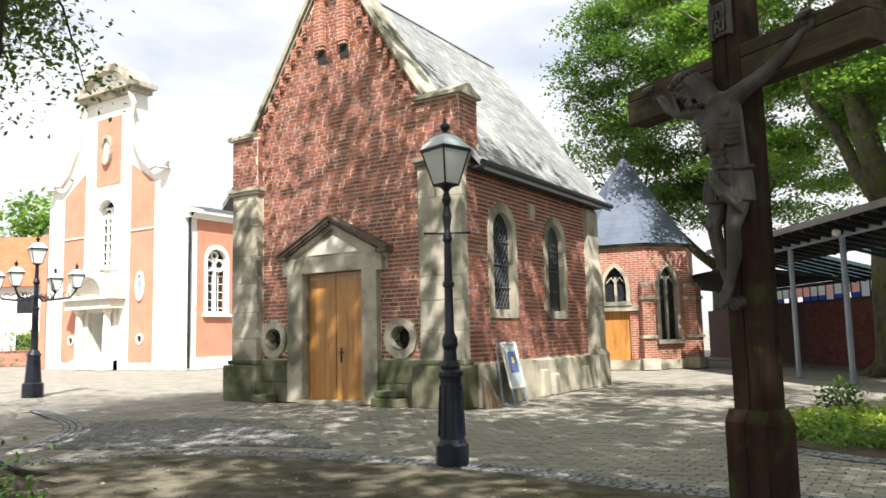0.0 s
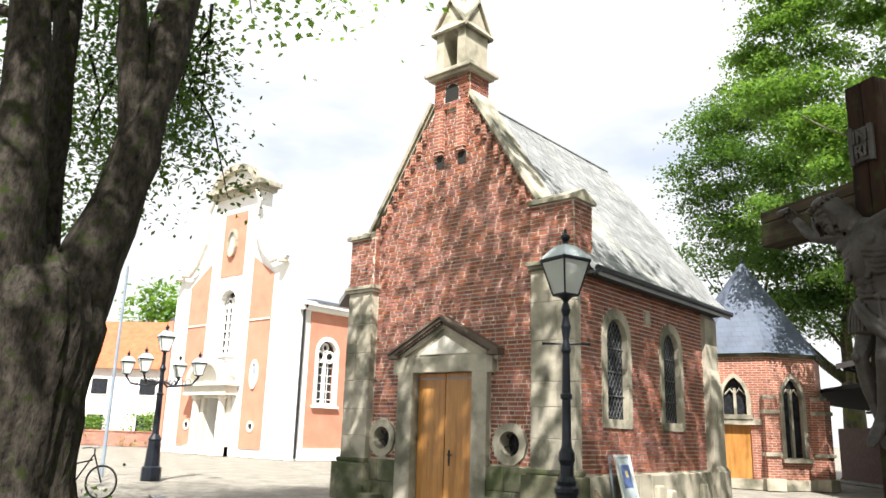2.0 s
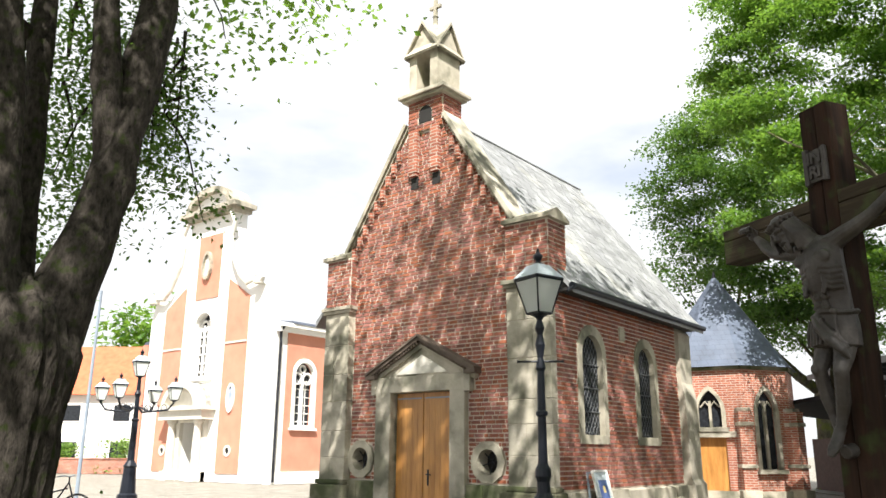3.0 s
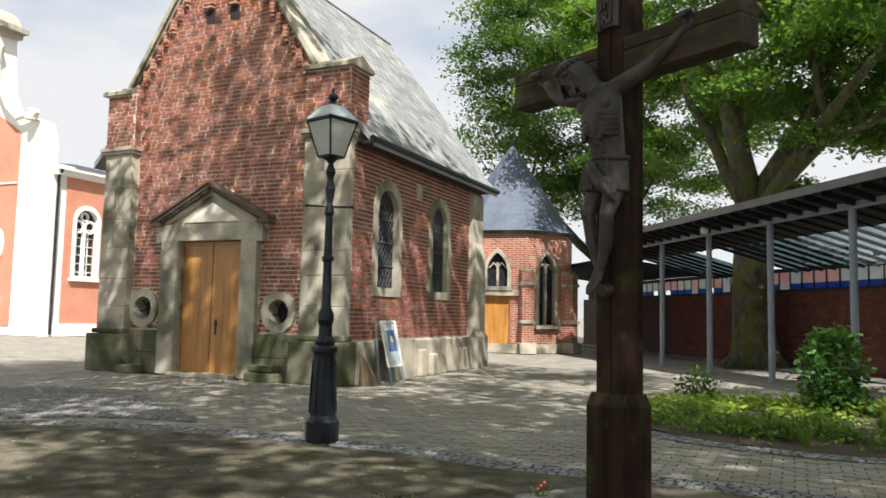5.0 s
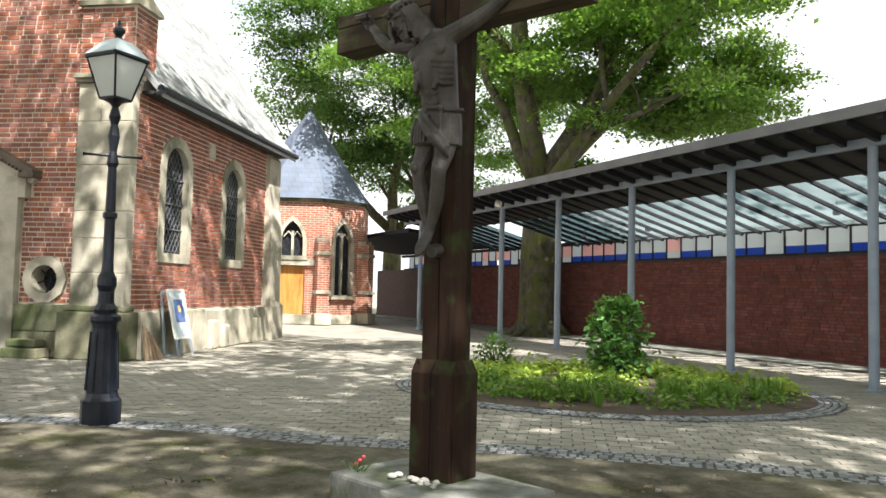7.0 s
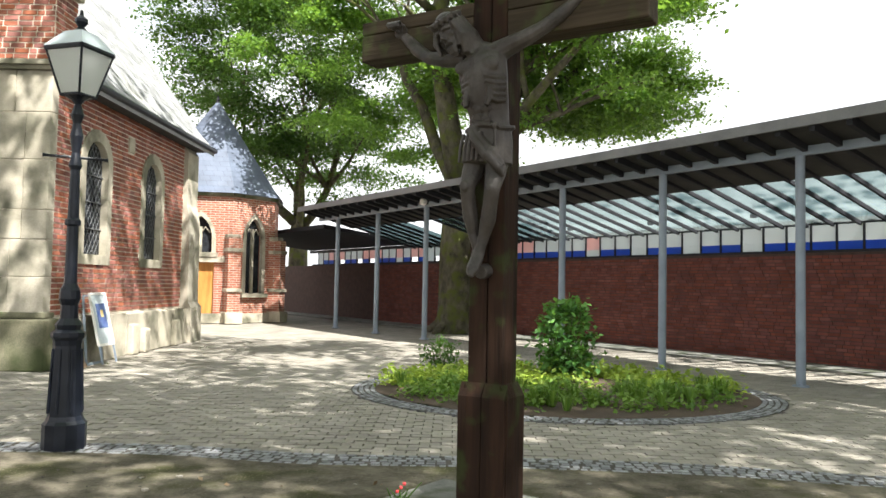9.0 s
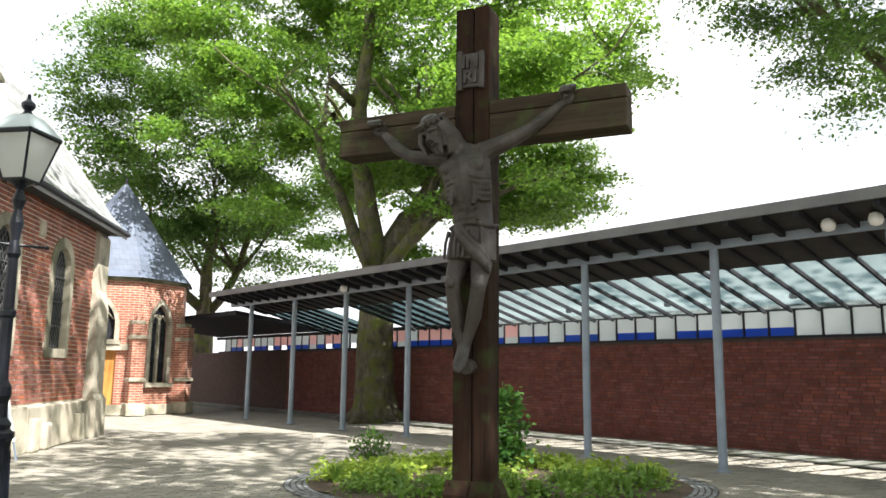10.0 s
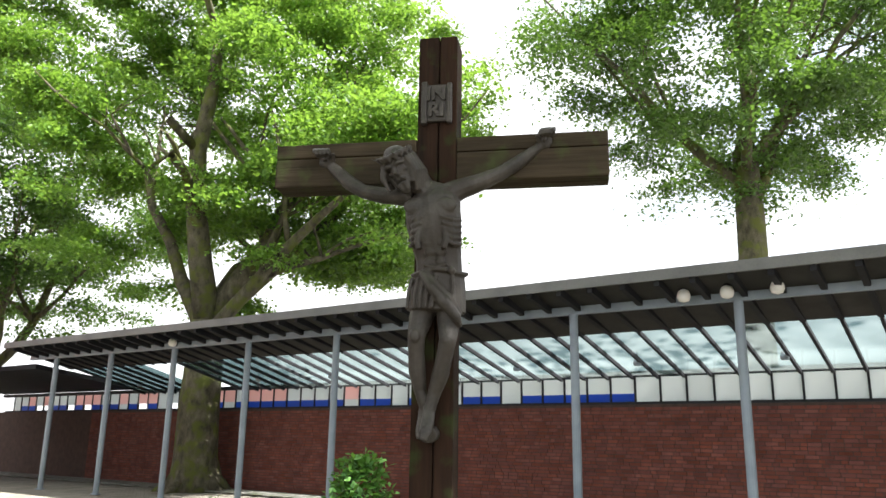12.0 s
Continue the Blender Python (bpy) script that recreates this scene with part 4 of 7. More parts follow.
# timbers with a drying crack along the face of each
part("upright", boxes(((0, 0.012, 2.013), (0.222, 0.172, 3.81)), ((-0.0545, 0, 2.015), (0.123, 0.20, 3.82)), ((0.064, 0, 2.015), (0.104, 0.20, 3.82)), bevel=0.010, m=CROSSM), M_CROSSWOOD, cross)
part("cross_beam", boxes(*[b for x in (-0.546, 0.546) for b in (((x, 0.008, 3.142), (0.85, 0.16, 0.259)), ((x, -0.004, 3.0965), (0.858, 0.19, 0.176)), ((x, -0.004, 3.232), (0.858, 0.19, 0.087)))], bevel=0.010, m=CROSSM), M_BEAMWOOD, cross)
bm = bmesh.new()
for x in (-0.139, 0.139):
    s = 1 if x > 0 else -1
    prof = [(0.0, 0.17), (0.045 * s, 0.17), (0.045 * s, 0.855), (0.0, 0.935)]
    plate(bm, [(x + u - 0.0225 * s, v) for u, v in prof], [], lambda u, v, w: CROSSM @ Vector((u, w, v)), -0.12, 0.12)
plate(bm, [(-0.145, 0.17), (-0.10, 0.17), (-0.10, 0.935), (-0.145, 0.855)], [], lambda u, v, w: CROSSM @ Vector((w, u, v)), -0.155, 0.0)
plate(bm, [(-0.145, 0.17), (-0.10, 0.17), (-0.10, 0.935), (-0.145, 0.855)], [], lambda u, v, w: CROSSM @ Vector((w, u, v)), 0.006, 0.155)
part("foot_cladding", bm, M_CROSSWOOD, cross, "boards round the foot, green with algae")
sign = part("title_plate", boxes(((0.0, -0.113, 3.485), (0.165, 0.03, 0.23)), ((-0.072, -0.125, 3.485), (0.035, 0.04, 0.265)), ((0.076, -0.125, 3.48), (0.03, 0.035, 0.25)), bevel=0.008, m=CROSSM), M_BRONZE, cross, "small cast plate with raised letters")
plinth = thing("cross_plinth", CC, "cracked grey stone plinth under the cross", "plinth")
PLM = Matrix.Translation((6.93, -8.12, 0)) @ Matrix.Rotation(radians(-36), 4, "Z")
part("plinth_block", boxes(((-0.35, 0.05, 0.09), (0.54, 0.75, 0.245)), bevel=0.022, m=PLM), M_CONCRETE, plinth)
part("plinth_block", boxes(((0.27, 0.0, 0.09), (0.66, 0.80, 0.255)), bevel=0.022, m=PLM), M_CONCRETE, plinth)

# ---- street lamp beside the chapel ----
LAMP = Vector((3.28, -5.84, 0))


def street_lamp(loc, label, k=0.965):
    ob = thing("street_lamp", loc, label, "street lamp")
    bm = bmesh.new()
    turned(bm, loc, [(r * k, z * k) for r, z in ((0.19, -0.02), (0.19, 0.24), (0.165, 0.27), (0.15, 0.31), (0.125, 0.95), (0.13, 1.0), (0.15, 1.03), (0.15, 1.07), (0.11, 1.1), (0.12, 1.14), (0.08, 1.2), (0.075, 1.32), (0.095, 1.38), (0.09, 1.46), (0.06, 1.52), (0.055, 1.6))], 12)
    part("base", bm, M_BLACK, ob, smooth=False)
    for i in range(8):      # raised ribs on the faces of the base
        q = 2 * math.pi * i / 8
        d = Vector((math.cos(q), math.sin(q), 0))
        bm = bmesh.new()
        tube(bm, [loc + d * 0.152 * k + Vector((0, 0, 0.34 * k)), loc + d * 0.128 * k + Vector((0, 0, 0.92 * k))], [0.014, 0.012], 6)
        part("rib", bm, M_BLACK, ob)
    bm = bmesh.new()
    turned(bm, loc, [(r * k, z * k) for r, z in ((0.055, 1.58), (0.05, 2.05), (0.07, 2.07), (0.07, 2.11), (0.05, 2.13), (0.042, 2.58), (0.06, 2.62), (0.05, 2.67), (0.035, 2.74), (0.06, 2.90), (0.035, 3.02), (0.06, 3.10), (0.03, 3.2), (0.03, 3.33))], 14)
    part("pole", bm, M_BLACK, ob, smooth=False)
    bm = bmesh.new()
    d = Vector((0.85, 0.52, 0))
    c = Vector(loc) + Vector((0, 0, 2.70 * k))
    tube(bm, [c - d * 0.27, c - d * 0.24, c + d * 0.24, c + d * 0.27], [0.02, 0.013, 0.013, 0.02], 8)
    part("ladder_bar", bm, M_BLACK, ob)
    lantern(Vector(loc) + Vector((0, 0, 3.28 * k)), ob, k)
    return ob


def lantern(c, parent, k=1.0, turn=0.5):
    """A four-sided tapered glass lantern with a hipped cap and a knob."""
    def sq(r, z):
        return [c + Vector((r * k * math.cos(turn + math.pi / 2 * i), r * k * math.sin(turn + math.pi / 2 * i), z * k)) for i in range(4)]
    bm = bmesh.new()
    lo, hi = sq(0.15, 0.0), sq(0.29, 0.42)
    for i in range(4):
        j = (i + 1) % 4
        tube(bm, [lo[i], hi[i]], 0.012 * k, 6)
        tube(bm, [lo[i], lo[j]], 0.014 * k, 6)
        tube(bm, [hi[i], hi[j]], 0.024 * k, 6)
    turned(bm, c, [(0.03 * k, -0.08 * k), (0.06 * k, -0.04 * k), (0.12 * k, -0.01 * k), (0.12 * k, 0.01 * k)], 10)
    fr = part("lantern_frame", bm, M_BLACK, parent)
    for i in range(4):
        j = (i + 1) % 4
        bm = bmesh.new()
        bm.faces.new([bm.verts.new(p) for p in (lo[i], lo[j], hi[j], hi[i])])
        bmesh.ops.solidify(bm, geom=bm.faces[:], thickness=0.004)
        part("pane", bm, M_FROST, fr, "white frosted glass").visible_shadow = False
    bm = bmesh.new()
    a, b = sq(0.31, 0.44), sq(0.14, 0.60)
    bm.faces.new([bm.verts.new(p) for p in a][::-1])
    va, vb = [bm.verts.new(p) for p in a], [bm.verts.new(p) for p in b]
    for i in range(4):
        bm.faces.new((va[i], va[(i + 1) % 4], vb[(i + 1) % 4], vb[i]))
    bm.faces.new(vb)
    part("lantern_cap", bm, M_LAMPCAP, fr)
    bm = bmesh.new()
    turned(bm, c + Vector((0, 0, 0.6 * k)), [(0.10 * k, 0), (0.05 * k, 0.03 * k), (0.03 * k, 0.06 * k), (0.06 * k, 0.1 * k), (0.06 * k, 0.13 * k), (0.02 * k, 0.17 * k), (0.012 * k, 0.22 * k)], 10)
    part("knob", bm, M_BLACK, fr)


M_FROST = leaf_mat("frosted_glass", (0.80, 0.82, 0.80), (0.84, 0.86, 0.84), (0.92, 0.93, 0.90), 0.55)
# cap's pale colour carries the light on its white glass facets
M_LAMPCAP = mat("pale_lit_cap", (0.44, 0.50, 0.53), (0.55, 0.61, 0.64), 4, 0.45, 0.05, 60)
street_lamp(LAMP, "black cast-iron street lamp with a frosted square lantern")


# ---- church across the square ----
church = thing("church", (-30, 16, 0), "white and red baroque church with a curved gable", "church")
CDX = 0.42
CF = lambda u, v, w: Vector((u + CDX, 12 - w, v))
CS = lambda u, v, w: Vector((-23.7 + w, u, v))
MID = -30.55


def mirror(pts):
    return pts + [(2 * MID - u, v) for u, v in pts[::-1]]


OUT = mirror([(-24.9, 0), (-24.9, 9.3), (-25.2, 10.3), (-25.7, 10.5), (-26.6, 10.3), (-27.4, 10.9), (-28.1, 12.1), (-28.3, 13.4), (-28.4, 15.0)])
bm = bmesh.new()
plate(bm, OUT, [arch(-31.35, -29.75, 5.6, 9.3), rect(-31.75, -30.2, 0.05, 3.1)], CF, -0.8, 0.0)
fac = part("facade", bm, M_WHITE, church, "sunlit white rendered front with a scrolled gable")
for lo, hi in ((-28.45, -26.5), (-34.6, -32.65)):
    c = hi if hi > -27 else lo
    inner = lo if hi > -27 else hi
    bm = bmesh.new()
    plate(bm, [(lo, 0.45), (hi, 0.45), (hi, 9.8 if hi == c else 11.0), (lo, 11.0 if hi == c else 9.8)], [disc((lo + hi) / 2, 1.6, 0.24)], CF, 0.003, 0.05)
    r = part("red_panel", bm, M_PINK, fac, "red painted brick field")
    part("string_course", boxes((((lo + hi) / 2 + CDX, 11.93, 7.35), (hi - lo, 0.06, 0.10))), M_PALESTONE, r)
    bm = bmesh.new()
    plate(bm, disc((lo + hi) / 2, 1.6, 0.30), [disc((lo + hi) / 2, 1.6, 0.17)], CF, 0.02, 0.09)
    part("round_vent", bm, M_PALESTONE, r)
    bm = bmesh.new()
    plate(bm, disc((lo + hi) / 2, 1.6, 0.24), [], CF, 0.01, 0.03)
    part("pane", bm, M_OPENING_SHADE, r)
bm = bmesh.new()
plate(bm, rect(-31.65, -29.45, 10.1, 13.9), [], CF, 0.003, 0.05)
part("red_panel", bm, M_PINK, fac, "red painted brick field of the gable")
bm = bmesh.new()
plate(bm, disc(-27.5, 4.35, 0.34, 20, 0.78), [disc(-27.5, 4.35, 0.22, 20, 0.62)], CF, 0.06, 0.14)
ov = part("oval_medallion", bm, M_WHITE, fac)
bm = bmesh.new()
plate(bm, disc(-27.5, 4.35, 0.23, 20, 0.63), [], CF, 0.052, 0.07)
part("medallion_field", bm, mat("blue_medallion", (0.20, 0.26, 0.40), (0.42, 0.42, 0.45), 3), ov)
bm = bmesh.new()
plate(bm, disc(-30.6, 12.05, 0.46, 20, 0.85), [disc(-30.6, 12.05, 0.30, 20, 0.66)], CF, 0.06, 0.24)
nic = part("cartouche", bm, M_STONE, fac)
bm = bmesh.new()
plate(bm, disc(-30.6, 12.05, 0.31, 20, 0.67), [], CF, 0.053, 0.10)
part("shield", bm, M_PALESTONE, nic)
bm = bmesh.new()
plate(bm, arch(-31.7, -29.4, 5.4, 9.85), [arch(-31.32, -29.78, 5.63, 9.27)], CF, -0.1, 0.12)
fw = part("facade_window", bm, M_WHITE, fac, "tall round-arched church window")
bm = bmesh.new()
plate(bm, arch(-31.35, -29.75, 5.6, 9.3), [], CF, -0.42, -0.4)
part("pane", bm, M_DARKGLASS, fw)
bm = bmesh.new()
for u in (-30.95, -30.55, -30.15):
    plate(bm, rect(u - 0.06, u + 0.06, 5.6, 8.6 if u != -30.55 else 8.9), [], CF, -0.39, -0.28)
for k in range(6):
    plate(bm, rect(-31.35, -29.75, 5.9 + 0.5 * k, 5.97 + 0.5 * k), [], CF, -0.385, -0.3)
for u in (-30.95, -30.15):
    plate(bm, disc(u, 8.55, 0.36, 14), [disc(u, 8.55, 0.25, 14)], CF, -0.383, -0.29)
part("window_tracery", bm, M_WHITE, fw)
# curved top cornice
bm = bmesh.new()
plate(bm, rect(-33.0, -28.1, 14.95, 15.2), [], CF, -0.9, 0.35)
plate(bm, rect(-33.3, -27.8, 15.2, 15.45), [], CF, -1.0, 0.6)
part("top_cornice", bm, M_STONE, fac, "grey stone cornice")
bm = bmesh.new()
plate(bm, [(MID + 2.1 * math.cos(math.pi * k / 16), 15.45 + 1.15 * math.sin(math.pi * k / 16)) for k in range(17)], [], CF, -0.8, 0.1)
part("segment_gable", bm, M_WHITE, fac)
bm = bmesh.new()
a = [(MID + 2.25 * math.cos(math.pi * k / 16), 15.45 + 1.35 * math.sin(math.pi * k / 16)) for k in range(17)]
b = [(MID + 1.85 * math.cos(math.pi * k / 16), 15.45 + 0.98 * math.sin(math.pi * k / 16)) for k in range(17)]
plate(bm, a + b[::-1], [], CF, -0.95, 0.5)
part("curved_cornice", bm, M_STONE, fac, "grey curved stone cornice")
for s in (-1, 1):
    bm = bmesh.new()
    tube(bm, [(MID + CDX + s * 5.1, 11.7, 10.45), (MID + CDX + s * 5.45, 11.7, 10.7)], [0.28, 0.12], 10)
    turned(bm, (MID + CDX + s * 5.05, 11.7, 10.3), [(0.3, 0), (0.3, 0.15), (0.15, 0.3), (0.2, 0.45), (0.05, 0.6)], 10)
    part("scroll_ornament", bm, M_PALESTONE, fac)
    pts = [(-28.4, 14.9), (-28.0, 14.2), (-28.2, 13.4), (-28.0, 12.3), (-27.2, 11.0), (-26.5, 10.45), (-25.6, 10.6)]
    bm = bmesh.new()
    tube(bm, [((u if s > 0 else 2 * MID - u) + CDX, 11.7, v) for u, v in pts], 0.13, 8)
    part("scroll_moulding", bm, M_PALESTONE, fac)
# portal
bm = bmesh.new()
for u in (-32.25, -29.75):
    plate(bm, rect(u - 0.35, u + 0.35, 0, 0.5), [], CF, 0.0, 0.75)
    turned(bm, (u + CDX, 11.6, 0.5), [(0.3, 0), (0.24, 0.1), (0.24, 1.3), (0.2, 2.5), (0.3, 2.6), (0.3, 2.75)], 12)
plate(bm, rect(-33.1, -28.95, 3.25, 3.75), [], CF, 0.0, 0.8)
plate(bm, rect(-33.3, -28.75, 3.75, 3.95), [], CF, 0.0, 1.0)
for u0, u1 in ((-32.6, -31.75), (-30.2, -29.4)):
    plate(bm, rect(u0, u1, 0, 3.25), [], CF, 0.002, 0.24)
plate(bm, rect(-31.75, -30.2, 3.1, 3.25), [], CF, 0.002, 0.24)
portal = part("portal", bm, M_PALESTONE, fac, "stone portal with columns and a round pediment")
bm = bmesh.new()
a = [(-31.0 + 1.75 * math.cos(math.pi * k / 14), 3.95 + 1.35 * math.sin(math.pi * k / 14)) for k in range(15)]
b = [(-31.0 + 1.4 * math.cos(math.pi * k / 14), 3.95 + 1.05 * math.sin(math.pi * k / 14)) for k in range(15)]
plate(bm, a + b[::-1], [], CF, 0.0, 0.95)
plate(bm, a, [], CF, 0.0, 0.4)
part("portal_arch", bm, M_PALESTONE, portal)
bm = bmesh.new()
plate(bm, rect(-31.75, -30.2, 0.0, 3.1), [], CF, -0.75, -0.7)
part("portal_door", bm, M_OPENING_SHADE, fac, "near-black sheet standing in for the shade of the open doorway")
# flank and roof
part("corner_pier", boxes(((-23.95, 12.42, 4.1), (0.42, 0.8, 8.2))), M_WHITE, church, "white rendered corner pier")
CWIN = [(13.42 + 4.2 * k, 14.72 + 4.2 * k) for k in range(4)]
bm = bmesh.new()
plate(bm, rect(12.83, 32, 0.0, 7.65), [arch(a, b, 2.9, 6.2) for a, b in CWIN], CS, -0.7, 0.0)
flank = part("flank_wall", bm, M_PINK, church, "red painted side wall")
bm = bmesh.new()
plate(bm, rect(12.03, 32, 0.0, 0.6), [], CS, 0.003, 0.08)
part("white_plinth", bm, M_WHITE, flank)
bm = bmesh.new()
plate(bm, rect(12.03, 32, 7.65, 7.9), [], CS, -0.2, 0.24)
plate(bm, rect(12.03, 32, 7.9, 8.1), [], CS, -0.2, 0.4)
part("white_cornice", bm, M_WHITE, flank)
for a, b in CWIN:
    bm = bmesh.new()
    plate(bm, arch(a - 0.16, b + 0.16, 2.78, 6.4), [arch(a + 0.02, b - 0.02, 2.92, 6.18)], CS, -0.2, 0.06)
    plate(bm, rect(a - 0.26, b + 0.26, 2.66, 2.78), [], CS, 0.0, 0.16)
    w = part("flank_window", bm, M_WHITE, flank, "white-framed round-arched window")
    bm = bmesh.new()
    plate(bm, arch(a, b, 2.9, 6.2), [], CS, -0.32, -0.3)
    part("pane", bm, M_DARKGLASS, w)
    bm = bmesh.new()
    c = (a + b) / 2
    plate(bm, rect(c - 0.07, c + 0.07, 2.9, 5.5), [], CS, -0.28, -0.12)
    for s in (-1, 1):
        plate(bm, disc(c + s * 0.33, 5.35, 0.34, 16), [disc(c + s * 0.33, 5.35, 0.24, 16)], CS, -0.279, -0.14)
    plate(bm, disc(c, 5.85, 0.24, 14), [disc(c, 5.85, 0.15, 14)], CS, -0.277, -0.15)
    for k in range(6):
        plate(bm, rect(a, b, 3.1 + 0.42 * k, 3.14 + 0.42 * k), [], CS, -0.29, -0.27)
    for u in (c - 0.33, c + 0.33):
        plate(bm, rect(u - 0.02, u + 0.02, 2.9, 5.1), [], CS, -0.291, -0.271)
    part("window_tracery", bm, M_WHITE, w)
bm = bmesh.new()
plate(bm, [(-23.25, 8.1), (-23.4, 8.25), (-27.8, 8.75), (MID, 9.2), (2 * MID + 27.8, 8.75), (2 * MID + 23.4, 8.25), (2 * MID + 23.25, 8.1)], [], lambda u, v, w: Vector((u, w, v)), 12.82, 32)
part("church_roof", bm, M_SLATE_DARK, church, "low dark slate roof")
bm = bmesh.new()
tube(bm, [(-23.35, 12.3, 8.05), (-23.6, 12.25, 7.6), (-23.6, 12.25, 0.1)], 0.07, 8)
part("downpipe", bm, M_DARKSTEEL, church)
part("church_rear", boxes(((MID - 1, 31.7, 4), (12.6, 0.5, 8))), M_PINK, church)
part("far_flank", boxes(((2 * MID + 23.7 + 0.3, 22, 4), (0.6, 19, 8))), M_PINK, church)

# ---- trees ----
def tree(loc, label, seed, forks, spots_extra=(), trunk=(0.6, 5.0), lean=(0, 0), depth=2, size=0.3, per=26, spread=0.8, leaf=None, thin=1.0, flare=1.5, keep=None):
    """A tree: tapered trunk, main limbs (way, length, radius), splitting branches and a crown of leaves."""
    ob = thing("tree", loc, label, "tree")
    rng = random.Random(seed)
    bm = bmesh.new()
    r, h = trunk
    base = Vector(loc)
    top = base + Vector((lean[0], lean[1], h))
    pts = [base + Vector((0, 0, -0.1)), base + Vector((0, 0, 0.25)), base.lerp(top, 0.2), base.lerp(top, 0.5), base.lerp(top, 0.8), top]
    tube(bm, pts, [r * flare, r * 1.22, r * 1.04, r * 0.95, r * 0.93, r * 0.8], 18)
    for k in range(6):
        a = k * 1.05 + rng.uniform(-0.3, 0.3)
        d = Vector((math.cos(a), math.sin(a), 0))
        tube(bm, [base + d * r * 0.6 + Vector((0, 0, 0.55)), base + d * r * 1.15 + Vector((0, 0, 0.2)), base + d * r * 1.9 + Vector((0, 0, -0.08))], [r * 0.35, r * 0.3, r * 0.12], 8)
    for v in bm.verts:
        k = noise.noise(v.co * 1.7) * 0.16 + noise.noise(v.co * 6) * 0.05
        c = base.lerp(top, max(0, min(1, (v.co.z - base.z) / h)))
        v.co += Vector((v.co.x - c.x, v.co.y - c.y, 0)) * k
    part("trunk", bm, M_BARK, ob, smooth=True)
    tips = []
    for f0, way, length, rad in forks:
        bm = bmesh.new()
        mine = []
        limbs(bm, base.lerp(top, f0), way, length, rad, rng, depth, mine, n=10)
        if keep:
            bmesh.ops.delete(bm, geom=[v for v in bm.verts if v.co.z > 7.0 and not keep(v.co + Vector((0.5, 0.5, 0)))], context="VERTS")
        part("limb", bm, M_BARK, ob, smooth=True)
        tips += mine
    tips = [t for t in tips if rng.random() < thin and (keep is None or keep(t))] + [Vector(p) for p in spots_extra]
    leaves("crown", [tuple(t) for t in tips], per, size, spread, leaf or M_LEAF, ob, seed)
    return ob


def cloud(rng, c, r, n, keep=lambda p: True):
    """Spots in the shell of an ellipsoid, for the outer foliage of a crown."""
    out = []
    while len(out) < n:
        d = Vector((rng.gauss(0, 1), rng.gauss(0, 1), rng.gauss(0, 1))).normalized() * rng.uniform(0.55, 1.0)
        p = Vector((c[0] + d.x * r[0], c[1] + d.y * r[1], c[2] + d.z * r[2]))
        if noise.noise(p * 0.35) > -0.22 and keep(p):
            out.append(p)
    return out


def boughs(rng, c, r, n, each, keep=lambda p: True, wide=1.05):
    """Flat sprays of foliage, layer on layer, for a beech's crown."""
    out = []
    for p in cloud(rng, c, r, n, keep):
        k = rng.uniform(0.6, 1.25) * wide
        for _ in range(each):
            a, q = rng.uniform(0, 2 * math.pi), k * math.sqrt(rng.random())
            s = p + Vector((q * math.cos(a), q * math.sin(a), rng.gauss(0, 0.10) - 0.16 * q * q))
            if keep(s):
                out.append(s)
    return out


BEECH = WALK(TREE_S, 0, 12.95)
r_ = random.Random(3)
beech_keep = lambda p: not (p.x < 5.4 and p.y < 13.3)
tree(BEECH, "large old beech growing up through the canopy roof", 21,
     [(0.86, (-0.50, 0.65, 0.9), 6.5, 0.30), (1.0, (-0.1, 0.1, 1.0), 9.0, 0.42), (0.95, (0.55, -0.3, 0.9), 8.5, 0.36), (0.97, (0.15, 0.7, 0.8), 8.0, 0.32), (0.9, (0.45, -0.6, 0.8), 6.5, 0.26), (0.96, (0.9, 0.25, 0.7), 7.0, 0.24)],
     boughs(r_, (BEECH.x + 0.2, BEECH.y + 1.2, 13.0), (9.2, 6.2, 7.4), 180, 8, beech_keep) + boughs(r_, (BEECH.x + 3.8, BEECH.y - 4.8, 9.8), (2.4, 2.0, 1.5), 14, 8)
     + boughs(r_, (BEECH.x - 5.0, BEECH.y + 5.0, 17.5), (6.0, 3.0, 4.0), 56, 8) + boughs(r_, (BEECH.x + 5.0, BEECH.y + 1.5, 8.6), (3.6, 3.0, 1.5), 26, 8), trunk=(0.62, 5.0), size=0.165, per=112, spread=0.36, keep=beech_keep)
tree((22.3, 6.2, 0), "tall slender tree behind the wall with a light crown", 33,
     [(0.8, (0.4, 0.2, 1.0), 7, 0.22), (1.0, (-0.2, -0.1, 1.0), 8, 0.3), (0.9, (-0.6, 0.5, 0.7), 7, 0.2), (0.95, (0.5, -0.5, 0.8), 6, 0.18), (0.92, (-0.6, -0.5, 0.8), 6, 0.18)],
     boughs(r_, (23.0, 6.2, 14.6), (6.9, 6.0, 5.8), 108, 7), trunk=(0.46, 10.5), size=0.165, per=100, spread=0.42, flare=1.2, leaf=M_SHADED_LEAF)
tree((-1.5, 28.0, 0), "large green tree standing behind the sacristy", 44,
     [(0.9, (-0.6, -0.3, 0.9), 7, 0.28), (1.0, (0.2, 0, 1.0), 8, 0.32), (0.85, (0.7, -0.2, 0.8), 7, 0.25), (0.8, (0.1, -0.7, 0.7), 6, 0.22)],
     boughs(r_, (-1.2, 28.0, 12.0), (8.3, 6.0, 6.6), 100, 7, wide=1.3) + boughs(r_, (-5.2, 25.5, 16.3), (4.0, 2.6, 4.0), 40, 7, wide=1.2), trunk=(0.5, 5.0), size=0.20, per=80, spread=0.5, leaf=M_SHADED_LEAF)
